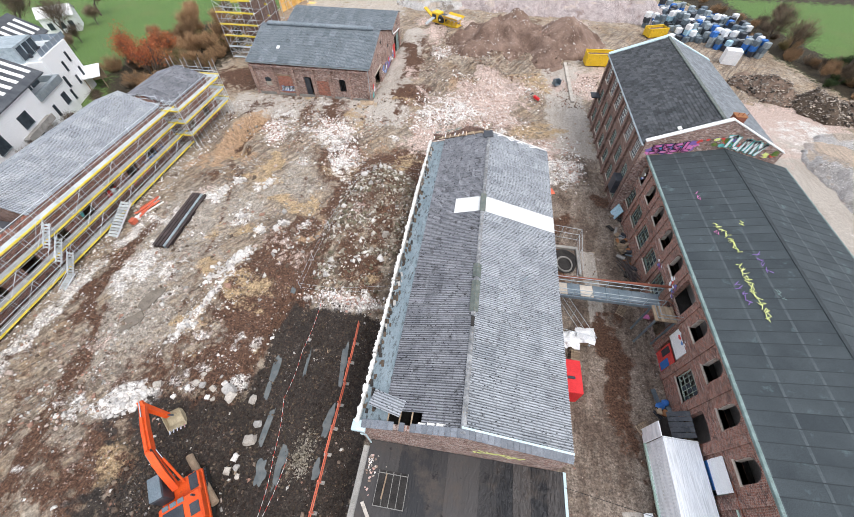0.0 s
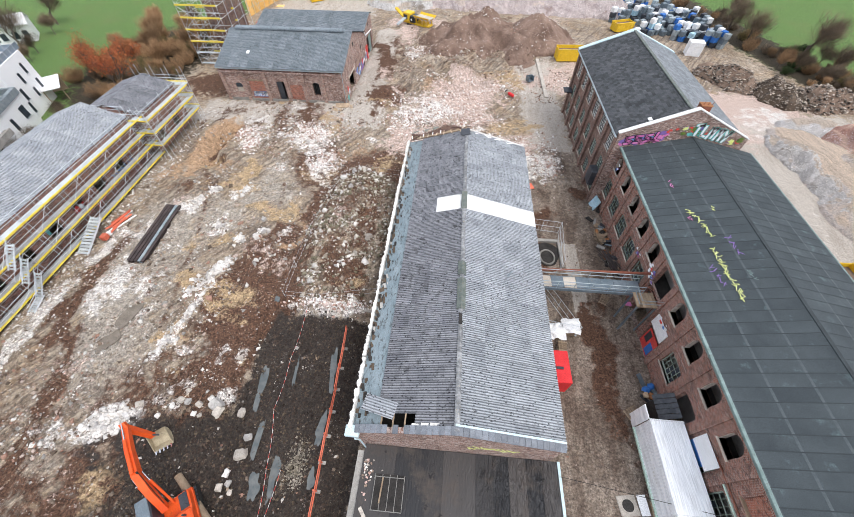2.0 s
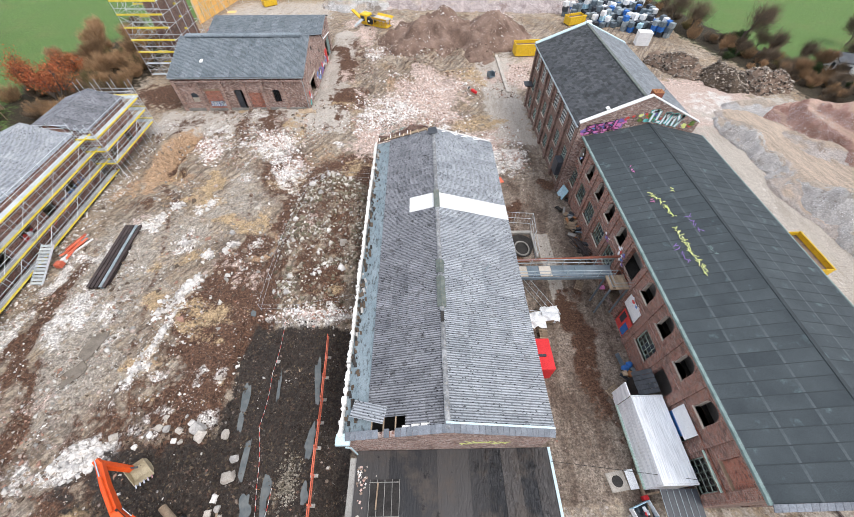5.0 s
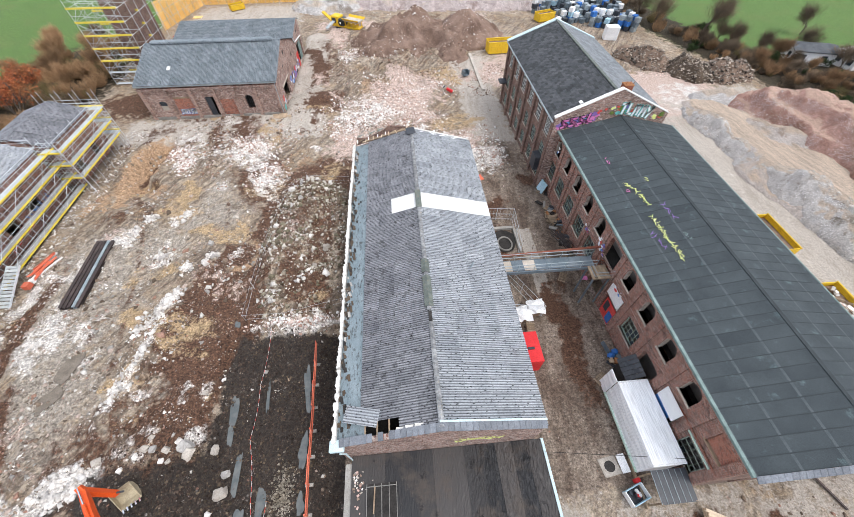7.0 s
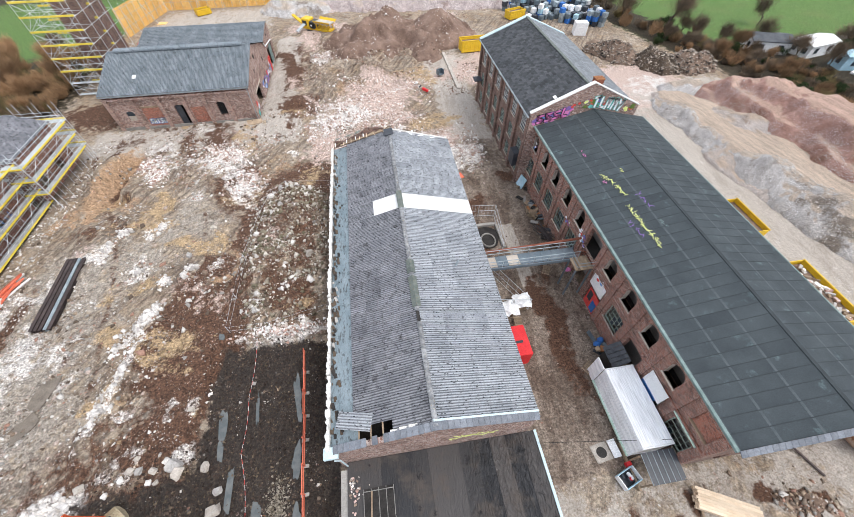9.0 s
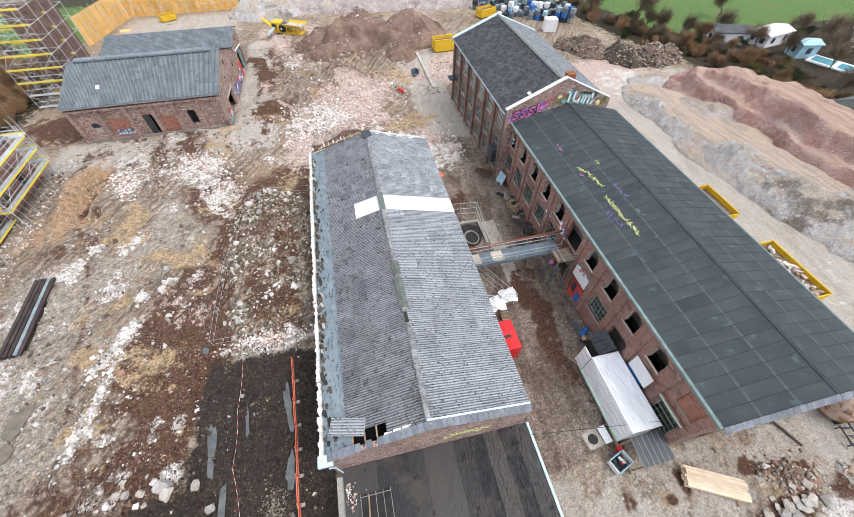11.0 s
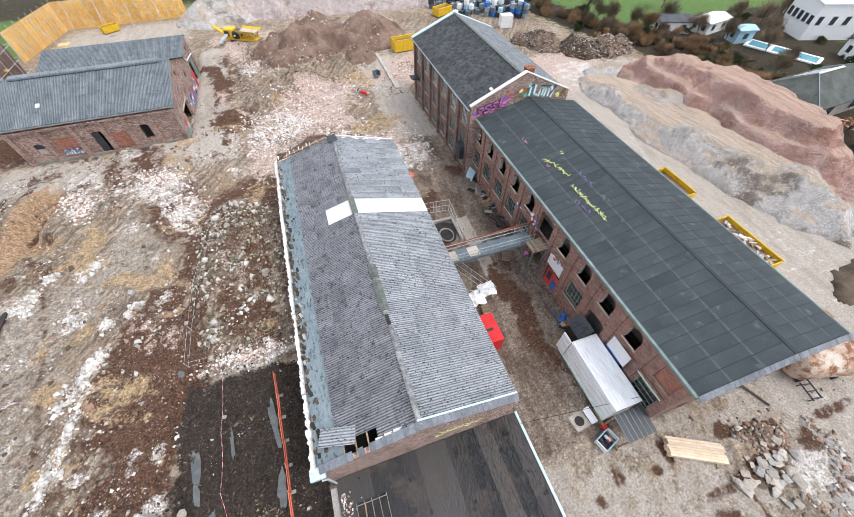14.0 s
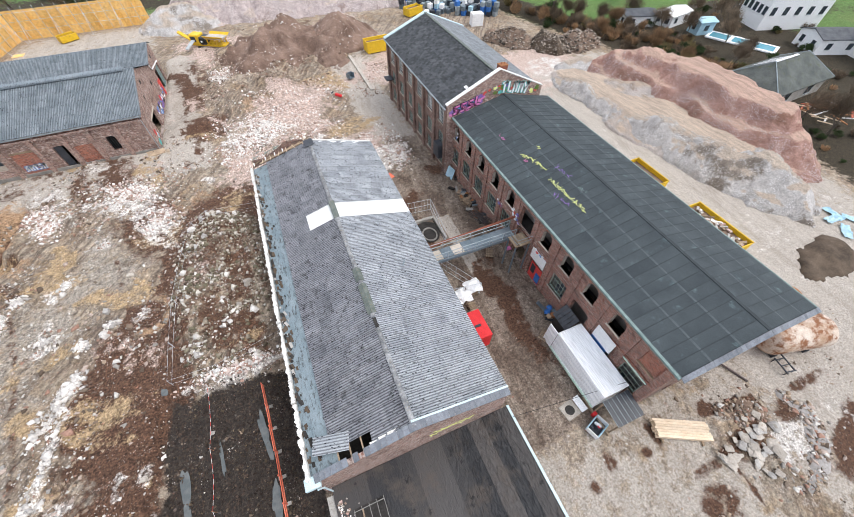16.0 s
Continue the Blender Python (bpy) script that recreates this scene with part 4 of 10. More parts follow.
# ---- buildings ----
def roof_sheets(parent, eave0, eave1, ridge0, cols, rows, meshes, skip=(), lap=0.12, name="roof_sheet"):
    """Lays corrugated sheets in rows from eave to ridge. meshes(col, row) names the sheet mesh; its waves run along the eave."""
    e0, e1, r0 = Vector(eave0), Vector(eave1), Vector(ridge0)
    along, up = e1 - e0, r0 - e0
    base = slope_pose(e0, r0, along)
    w, h = along.length / cols, up.length / rows
    rng = random.Random(cols * 31 + rows)
    for c in range(cols):
        for r in range(rows):
            if (c, r) in skip:
                continue
            m = base @ Matrix.Translation(((c + 0.5) * w, (r + 0.5) * h, 0.05 + rng.uniform(-0.004, 0.004))) @ Euler((radians(-0.5), 0, radians(rng.uniform(-0.08, 0.08)))).to_matrix().to_4x4()
            piece(name, meshes(c, r), parent, m)
    return base, w, h


# The long shed with the corrugated roof: near gable at y 5.4, far gable at y 40.5.
AX0, AX1, AR, AY0, AY1, AE, AH = -5.75, 8.85, 1.45, 5.4, 40.6, 5.2, 7.25
shed = thing("brick_shed", (1.5, 23, 0), "long red-brick shed with grey corrugated fibre-cement roof, partly stripped", "building")


def gable_top(width, eave, ridge):
    return lambda u: eave + (ridge - eave) * (1 - abs(u - width / 2) / (width / 2))


part("gable_wall", wall((AX0, AY0, 0), (1, 0, 0), AX1 - AX0, AE - 0.15, -0.36, [], gable_top(AX1 - AX0, AE - 0.15, AH - 0.15)), "brick_c", shed, "weathered brick gable with yellow scrawl")
part("gable_wall", wall((AX0, AY1 - 0.36, 0), (1, 0, 0), AX1 - AX0, AE - 0.2, -0.36, [], gable_top(AX1 - AX0, AE - 0.2, AH - 0.2)), "brick_old", shed)
part("side_wall", wall((AX1 - 0.4, AY0 + 0.36, 0), (0, 1, 0), AY1 - AY0 - 0.72, AE - 0.1, 0.36, [(3 + 4 * k, 5 + 4 * k, 1.4, 3.6) for k in range(8)]), "brick_old", shed)
part("side_wall", wall((AX0 - 0.1, AY0 + 0.36, 0), (0, 1, 0), AY1 - AY0 - 0.72, AE - 0.32, 0.4, [(3 + 4 * k, 5 + 4 * k, 1.4, 3.4) for k in range(8)]), "brick_old", shed)
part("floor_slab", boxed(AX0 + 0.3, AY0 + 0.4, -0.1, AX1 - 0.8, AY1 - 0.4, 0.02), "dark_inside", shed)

# Flaking white wall head along the gutter side, in worn lengths.
rng = random.Random(5)
y = AY0 + 0.1
while y < AY1 - 0.2:
    n = min(rng.uniform(1.6, 3.4), AY1 - 0.1 - y)
    dx, dz = rng.uniform(-0.05, 0.05), rng.uniform(-0.12, 0.06)
    k = 16
    rings = []
    for i in range(k + 1):
        a, wx, top = y + n * i / k, rng.uniform(-0.07, 0.09), AE + 0.40 + dz + rng.uniform(-0.16, 0.05)
        rings.append([(AX0 - 0.30 + dx + wx, a, AE - 0.3), (AX0 - 0.30 + dx + wx, a, top - rng.uniform(0, 0.10)), (AX0 - 0.04 + dx - 0.8 * wx, a, top), (AX0 + 0.0 + dx, a, AE - 0.3)])
    part("wall_head", loft(rings), "render_white", shed, "flaking white rendered wall head")
    y += n + rng.uniform(0.0, 0.12)
part("gutter_board", polyd([(AX0 + 0.02, AY0 + 0.4, AE + 0.02), (AX0 + 1.95, AY0 + 0.4, AE + 0.40), (AX0 + 1.95, AY1 - 0.3, AE + 0.40), (AX0 + 0.02, AY1 - 0.3, AE + 0.02)], (0, 0, -0.05)), "gutter", shed, "grey-blue sheet-metal valley gutter with debris")
for i in range(190):
    yy, xx = rng.uniform(AY0 + 1, AY1 - 1), AX0 + 0.06 + abs(rng.gauss(0, 0.28))
    s = rng.uniform(0.04, 0.13)
    m = Matrix.Translation((xx, yy, AE + 0.07 + 0.19 * (xx - AX0))) @ Euler((0.2 * rng.random(), 0.2 * rng.random(), 0.4 * rng.random())).to_matrix().to_4x4()
    part("gutter_debris", boxed(-s, -s * rng.uniform(1.0, 3.0), -0.03, s, s * rng.uniform(1.0, 3.0), 0.03, m, 0.02), rng.choice(("soil", "soil", "dark_inside", "dark_inside", "soil", "rock")), shed)

cols = 32
colw = (AY1 - AY0 - 0.3) / cols
slope_r = math.hypot(AX1 + 0.15 - AR, AH - AE)
slope_l = math.hypot(AR - AX0 - 1.75, AH - AE - 0.42)
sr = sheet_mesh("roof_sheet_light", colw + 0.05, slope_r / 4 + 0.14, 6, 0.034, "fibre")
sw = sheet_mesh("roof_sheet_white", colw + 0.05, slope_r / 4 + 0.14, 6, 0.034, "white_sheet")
# left slope sheets: shade of the side away from the light, in their colour
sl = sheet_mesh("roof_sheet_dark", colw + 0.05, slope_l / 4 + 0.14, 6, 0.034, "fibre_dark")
slw = sheet_mesh("roof_sheet_white_left", colw + 0.05, slope_l / 4 + 0.14, 6, 0.034, "white_sheet")
WHITE = (19, 20)
y0, y1 = AY0 + 0.15, AY1 - 0.15
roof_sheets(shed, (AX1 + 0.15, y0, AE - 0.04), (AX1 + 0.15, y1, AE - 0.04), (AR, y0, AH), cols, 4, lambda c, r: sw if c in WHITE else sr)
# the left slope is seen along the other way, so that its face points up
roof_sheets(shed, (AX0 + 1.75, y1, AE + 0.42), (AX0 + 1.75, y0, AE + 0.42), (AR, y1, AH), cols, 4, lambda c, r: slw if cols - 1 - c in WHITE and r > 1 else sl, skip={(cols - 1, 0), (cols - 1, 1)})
for i in range(4):
    xx = AX0 + 2.0 + i * 0.85
    zz = AE + 0.42 + (xx - AX0 - 1.75) / (AR - AX0 - 1.75) * (AH - AE - 0.42) - 0.14
    part("rafter", boxed(xx - 0.05, AY0 + 0.2, zz - 0.14, xx + 0.05, AY0 + 2.6, zz), "timber", shed, "bare purlin in the open corner of the roof")
# added dark sheet gives the shade below the open roof corner
part("void_dark_sheet", boxed(AX0 + 0.6, AY0 + 0.4, AE - 1.4, AR, AY0 + 3.2, AE - 1.36), "dark_inside", shed)
capm = bpy.data.meshes.new("ridge_tile")
rings = []
for i in range(25):
    w = 0.028 * math.cos(i / 24 * 12 * math.pi)
    rings.append([(s, -0.56 + 1.12 * i / 24, z + w * (abs(s) > 0.1)) for s, z in ((-0.19 + 0.5 * w, 0.035), (-0.10, 0.085), (0, 0.115), (0.10, 0.085), (0.19 - 0.5 * w, 0.035), (0, 0.0))])
bm = loft(rings)
bm.to_mesh(capm)
bm.free()
capm.materials.append(M["ridge"])
for i in range(cols):
    yy = y0 + (i + 0.5) * colw
    if i in (7,):
        continue
    piece("ridge_tile", capm, shed, Matrix.Translation((AR, yy, AH + 0.06)) @ Euler((0, 0, radians(rng.uniform(-1, 1)))).to_matrix().to_4x4())
for a, b in ((14.6, 17.6), (18.0, 19.4)):
    part("ridge_cover", polyd([(AR - 0.36, a, AH - 0.02), (AR, a, AH + 0.24), (AR + 0.36, a, AH - 0.02), (AR + 0.36, a, AH + 0.05), (AR, a, AH + 0.30), (AR - 0.36, a, AH + 0.05)], (0, b - a, 0)), "ridge_moss", shed, "mossy flat ridge cover")
part("ridge_cover", boxed(AR - 0.3, AY0 + (19 * colw), AH + 0.12, AR + 0.3, AY0 + 21.4 * colw, AH + 0.22, bevel=0.05), "ridge_moss", shed)
# solid dark box; its colour gives the shade of the hole
part("ridge_gap", boxed(AR - 0.13, y0 + 7.1 * colw, AH + 0.02, AR + 0.13, y0 + 7.9 * colw, AH + 0.125), "dark_inside", shed, "dark opening in the ridge")
# tiles on the sloping near verge, a metal strip above them
for s, x0, x1, z0, z1 in ((1, AR, AX1 + 0.15, AH, AE), (-1, AR, AX0 + 0.2, AH, AE + 0.1)):
    n = 18
    for i in range(n):
        if s < 0 and i in (9, 11):
            continue
        a, b = x0 + (x1 - x0) * i / n, x0 + (x1 - x0) * (i + 0.96) / n
        za, zb = z0 + (z1 - z0) * i / n, z0 + (z1 - z0) * (i + 0.96) / n
        part("verge_tile", polyd([(a, AY0 - 0.10, za + 0.0), (b, AY0 - 0.10, zb + 0.0), (b, AY0 + 0.42, zb + 0.17), (a, AY0 + 0.42, za + 0.17)], (0, 0, 0.04)), "verge", shed)
part("verge_strip", polyd([(AR - 0.1, AY0 + 0.42, AH + 0.14), (AX1 + 0.2, AY0 + 0.42, AE + 0.12), (AX1 + 0.2, AY0 + 0.56, AE + 0.12), (AR - 0.1, AY0 + 0.56, AH + 0.14)], (0, 0, 0.08)), "light_blue", shed, "pale blue metal verge strip")
for i in range(3):
    x = AX0 + 3.6 + i * 0.62
    part("broken_mortar", boxed(x + 0.6, AY0 + 0.40, AE + 1.28 + i * 0.18, x + 0.6 + rng.uniform(0.5, 0.62), AY0 + 0.56 + rng.uniform(-0.05, 0.1), AE + 1.38 + i * 0.18), "render_white", shed)
part("kneeler_box", boxed(AX0 - 0.45, AY0 - 0.35, AE - 0.25, AX0 + 0.55, AY0 + 0.4, AE + 0.12, bevel=0.04), "light_blue", shed, "pale blue metal box at the wall corner")
bm = tubed((AX0 + 0.25, AY0 - 0.4, AE - 0.3), (AX0 + 0.5, AY0 - 0.3, AE - 1.0), 0.06, 8)
tube(bm, (AX0 + 0.5, AY0 - 0.3, AE - 1.0), (AX0 + 0.55, AY0 - 0.25, 0.2), 0.06, 8)
part("downpipe", bm, "light_blue", shed)
# right eave gutter
part("eave_gutter", boxed(AX1 + 0.10, AY0 + 0.1, AE - 0.24, AX1 + 0.24, AY1 - 0.2, AE - 0.12), "zinc", shed)
# far gable: torn timber frame standing above the roof
for i in range(7):
    x = AX0 + 0.3 + i * 1.02
    zz = AE + 0.3 + (x - AX0) / (AR - AX0) * (AH - AE) * 0.9
    part("torn_batten", tubed((x, AY1 + 0.1, zz), (x + 1.0 + rng.uniform(-0.2, 0.2), AY1 + rng.uniform(0.2, 0.5), zz + 0.32 + rng.uniform(-0.12, 0.12)), 0.07, 4), "timber", shed)
    part("torn_batten", tubed((x, AY1 - 0.5, zz + 0.1), (x + rng.uniform(-0.3, 0.5), AY1 + 0.5, zz + rng.uniform(0, 0.3)), 0.05, 4), "new_timber", shed)
part("torn_gable_board", polyd([(AX0, AY1 + 0.3, AE - 0.2), (AR, AY1 + 0.3, AH - 0.3), (AR - 0.9, AY1 + 0.3, AH + 0.15), (AX0 + 4.4, AY1 + 0.3, AH + 0.3), (AX0 + 3.6, AY1 + 0.3, AH - 0.35), (AX0 + 1.4, AY1 + 0.3, AE + 0.75), (AX0 + 0.2, AY1 + 0.3, AE + 0.75)], (0, 0.2, 0)), "brick_old", shed, "broken remains of the far gable")
part("verge_board", polyd([(AX0 + 0.9, AY1 - 0.12, AE + 0.38), (AR, AY1 - 0.12, AH + 0.12), (AR, AY1 + 0.06, AH + 0.12), (AX0 + 0.9, AY1 + 0.06, AE + 0.38)], (0, 0, 0.12)), "timber", shed)
part("verge_board", polyd([(AR, AY1 - 0.1, AH + 0.1), (AX1 + 0.1, AY1 - 0.1, AE + 0.05), (AX1 + 0.1, AY1 + 0.08, AE + 0.05), (AR, AY1 + 0.08, AH + 0.1)], (0, 0, 0.09)), "render_white", shed, "flaked white verge")
for u, w, tilt, q in ((1.3, 0.5, 30, 0.16), (2.6, 0.7, -35, 0.12), (2.75, 0.55, 75, 0.10), (3.0, 0.4, 10, 0.12), (3.9, 0.8, 40, 0.2), (4.2, 0.4, -20, 0.1), (5.6, 0.9, 35, 0.2), (5.2, 0.3, 80, 0.1)):
    zz = AH - u / (AX1 - AR) * (AH - AE) + 0.16
    part("flake", boxed(-w / 2, -q / 2, 0, w / 2, q / 2, 0.04, pose(AR + u, AY1 - 0.45, zz, 0, math.degrees(math.atan2(AH - AE, AX1 - AR)), tilt)), "white_plain", shed, "torn white edging strip")
part("ridge_patch", boxed(-0.55, -0.7, 0, 0.55, 0.7, 0.05, pose(AR - 0.1, AY1 - 0.75, AH + 0.16, 0, -6, 4)), "dark_machine", shed, "black felt patch on the ridge end")
for a, b in ((0.25, 1.1), (1.7, 2.6), (2.9, 3.7), (3.9, 4.6)):
    zz = AE + 0.62 + a / (AR - AX0) * (AH - AE)
    part("bent_batten", tubed((AX0 + a, AY1 + 0.5, zz + 0.1), (AX0 + b, AY1 + 0.62, zz + 0.45), 0.05, 4), "verdigris", shed, "pale green window batten")
    part("bent_batten", tubed((AX0 + a + 0.1, AY1 + 0.56, zz + 0.5), (AX0 + b - 0.3, AY1 + 0.6, zz - 0.05), 0.04, 4), "win_green", shed)
    part("white_clip", boxed(AX0 + a, AY1 - 0.45, zz - 0.12, AX0 + a + 0.12, AY1 + 0.15, zz - 0.04), "white_plain", shed)
part("vent_pipe", tubed((5.6, 19.0, AH - 1.2), (5.9, 19.2, AH - 0.55), 0.08, 8), "zinc", shed, "small bent metal flue on the roof")

loose = tagged(place("loose_roof_sheet", sheet_mesh("loose_sheet", 1.15, 2.5, 6, 0.035, "fibre_d"), None), "light grey corrugated sheet lying loose on the roof", "roof sheet")
loose.matrix_basis = Matrix.Translation((AX0 + 1.75, AY0 + 1.65, AE + 0.66)) @ Euler((radians(8), radians(2), radians(-104))).to_matrix().to_4x4()

# The flat-roofed annexe below the near gable
annexe = thing("flat_roof_annexe", (1.5, -4, 0), "low annexe with a black wet felt flat roof", "building")
NZ = 1.5
NX0, NX1 = -5.25, 9.35
part("annexe_wall", boxed(NX0 + 0.1, -11.8, -1.2, NX1 - 0.1, AY0 - 0.02, NZ - 0.25), "brick_old", annexe)
for i in range(12):
    x0 = NX0 + i * (NX1 - NX0) / 12
    x1 = NX0 + (i + 1) * (NX1 - NX0) / 12
    part("roof_felt_strip", boxed(x0, -12, NZ - 0.25, x1 + 0.05, AY0 - 0.03, NZ + 0.02 * (i % 2) + 0.004 * i), "membrane", annexe)
part("edge_trim", boxed(NX1, -12, NZ - 0.2, NX1 + 0.2, AY0 - 0.02, NZ + 0.14), "light_blue", annexe, "pale metal edge trim")
part("edge_kerb", boxed(NX0 - 0.5, -12, NZ - 2.6, NX0 - 0.004, AY0 - 0.5, NZ - 0.15), "grey_concrete", annexe)
# closed dark box; the depth under the bars is only its colour
sk = part("skylight_opening", boxed(-4.1, 1.25, NZ + 0.02, -1.95, 3.45, NZ + 0.09), "dark_inside", annexe, "open skylight with bare glazing bars")
for i in range(5):
    part("glazing_bar", boxed(-4.12 + i * 0.54, 1.2, NZ + 0.08, -4.08 + i * 0.54, 3.45, NZ + 0.14), "bar_grey", sk)
for yy in (1.2, 3.25):
    part("glazing_bar", boxed(-4.15, yy, NZ + 0.085, -1.92, yy + 0.05, NZ + 0.15), "bar_grey", sk)
part("loose_plank", boxed(-0.05, -0.8, 0, 0.05, 0.8, 0.05, pose(-3.55, 2.45, NZ + 0.16, 0, 0, -3)), "timber", annexe)
part("loose_plank", boxed(-0.12, -0.9, 0, 0.12, 0.9, 0.05, pose(-4.35, 0.6, NZ + 0.05, 0, 0, 38)), "slab", annexe)
for i in range(46):
    x, y = NX0 + 0.15 + abs(rng.gauss(0, 0.5)), 4.3 - abs(rng.gauss(0, 1.1))
    s = rng.uniform(0.03, 0.10)
    part("roof_debris", boxed(-s, -s * 0.7, 0, s, s * 0.7, s * 0.6, pose(x, y, NZ + 0.02, rng.uniform(-15, 15), rng.uniform(-15, 15), rng.uniform(0, 180))), rng.choice(("rock_brown", "rock_white", "rock_red", "slab")), annexe)

# The two-storey hall with the felt roof
HX0, HX1, HR, HY0, HY1, HE, HH = 19.3, 32.8, 26.05, 1.4, 36.8, 8.35, 9.95
hall = thing("brick_hall", (26, 19, 0), "two-storey red-brick factory hall with dark felt gable roof", "building")
BAYS = [3.15 + 3.27 * k for k in range(11)]
holes, lows = [], []
for k, c in enumerate(BAYS):
    if k == 5:
        holes.append((c - HY0 - 1.1, c - HY0 + 1.1, 4.0, 7.3, 0.0))
    elif k != 0:
        holes.append((c - HY0 - 0.70, c - HY0 + 0.70, 5.6, 7.5, 0.70))
    else:
        holes.append((2.05 - HY0, 3.65 - HY0, 5.6, 7.4, 0.0))
    low = (2.1, 4.25) if k not in (2, 4, 5) else (0.0, 4.1)
    holes.append((c - HY0 - 1.05, c - HY0 + 1.05, *low, 0.2))
    lows.append(low)
part("front_wall", wall((HX0 + 0.45, HY0, 0), (0, 1, 0), HY1 - HY0, HE, -0.45, holes), "brick", hall, "red brick wall with arched window openings")
part("rear_wall", wall((HX1, HY0, 0), (0, 1, 0), HY1 - HY0, HE, -0.45, [(c - HY0 - 0.65, c - HY0 + 0.65, 5.5, 7.4) for c in BAYS]), "brick", hall)
part("end_wall", wall((HX0 + 0.46, HY0 + 0.004, 0), (1, 0, 0), HX1 - HX0 - 0.92, HE - 0.1, -0.45, [(2, 3.6, 0, 2.4), (7, 9, 1.2, 3.2)], gable_top(HX1 - HX0 - 0.92, HE - 0.1, HH - 0.1)), "brick_old", hall)
part("inner_floor", boxed(HX0 + 0.5, HY0 + 0.5, 4.3, HX1 - 0.5, HY1, 4.5), "dark_inside", hall)
# added panel close behind the openings catches skylight, so they look less black
part("backing_panel", boxed(HX0 + 1.7, HY0 + 0.5, 0, HX0 + 1.9, HY1, HE - 0.2), "backing_grey", hall)
for k in range(12):
    c = max(BAYS[0] - 1.65 + 3.3 * k, HY0 + 0.3)
    part("pilaster", boxed(HX0 - 0.12, c - 0.3, 0, HX0 + 0.1, c + 0.3, HE - 0.62), "brick", hall)
part("cornice", boxed(HX0 - 0.16, HY0 - 0.02, HE - 0.62, HX0 + 0.1, HY1, HE - 0.3), "brick", hall)
part("string_course", boxed(HX0 - 0.06, HY0, 4.62, HX0 + 0.1, HY1, 4.85), "brick", hall)
for k, c in enumerate(BAYS):
    if k not in (0, 5):
        part("window_sill", boxed(HX0 - 0.1, c - 0.78, 5.47, HX0 + 0.44, c + 0.78, 5.6), "stone_sill", hall, "worn pale stone sill")
        part("window_jamb", boxed(HX0 + 0.03, c + 0.66, 5.604, HX0 + 0.42, c + 0.697, 6.95), "reveal", hall, "pale flaking plaster reveal")
    lo, hi = lows[k]
    if lo > 0:
        fr = bmesh.new()
        for yy in (c - 1.05, c + 0.97):
            box(fr, HX0 + 0.15, yy, lo, HX0 + 0.25, yy + 0.08, hi)
        for zz in (lo, hi - 0.3):
            box(fr, HX0 + 0.15, c - 1.05, zz, HX0 + 0.25, c + 1.05, zz + 0.08)
        f = part("window_frame", fr, "win_green", hall, "rusty green steel window, panes broken")
        for i in range(1, 5):
            part("glazing_bar", boxed(HX0 + 0.18, c - 1.05 + i * 0.42 - 0.02, lo, HX0 + 0.22, c - 1.05 + i * 0.42 + 0.02, hi - 0.2), "win_green", f)
        for i in range(1, 4):
            part("glazing_bar", boxed(HX0 + 0.18, c - 1.05, lo + i * 0.62 - 0.02, HX0 + 0.22, c + 1.05, lo + i * 0.62 + 0.02), "win_green", f)
        rr = random.Random(k)
        for i in range(5):
            for j in range(4):
                if rr.random() < 0.4:
                    part("pane", boxed(HX0 + 0.195, c - 1.03 + i * 0.42, lo + j * 0.62 + 0.03, HX0 + 0.205, c - 1.05 + (i + 1) * 0.42 - 0.03, lo + (j + 1) * 0.62 - 0.03), "glass", f)
        part("window_sill", boxed(HX0 - 0.08, c - 1.15, lo - 0.14, HX0 + 0.44, c + 1.15, lo), "stone_sill", hall)
part("bricked_window", boxed(HX0 + 0.12, 2.06, 5.605, HX0 + 0.4, 3.64, 7.395), "brick_fresh", hall, "window niche bricked up in brighter red brick")
part("window_sill", boxed(HX0 - 0.08, 1.95, 5.5, HX0 + 0.11, 3.75, 5.6), "timber", hall)
part("lintel", boxed(HX0 - 0.1, 1.6, 4.42, HX0 + 0.02, 4.6, 4.54), "mint", hall, "pale green steel lintel")
part("white_board", boxed(HX0 - 0.1, 15.2, 2.9, HX0 - 0.02, 17.4, 4.3), "white_plain", hall, "white panel fixed to the brick wall")
part("door_shutter", boxed(HX0 + 0.1, 15.1, 0.0, HX0 + 0.18, 17.1, 2.3), "paint_red", hall, "red and blue painted door")
part("door_patch", boxed(HX0 + 0.06, 15.3, 0.2, HX0 + 0.1, 16.0, 1.5), "blue", hall)
part("door_patch", boxed(HX0 + 0.06, 16.3, 0.9, HX0 + 0.1, 16.9, 2.1), "dark_machine", hall)
part("lamp_pipe", tubed((HX0 - 0.1, 0.2 + HY0, 4.9), (HX0 - 0.1, 6.0, 4.9), 0.04, 6), "rust_pipe", hall)

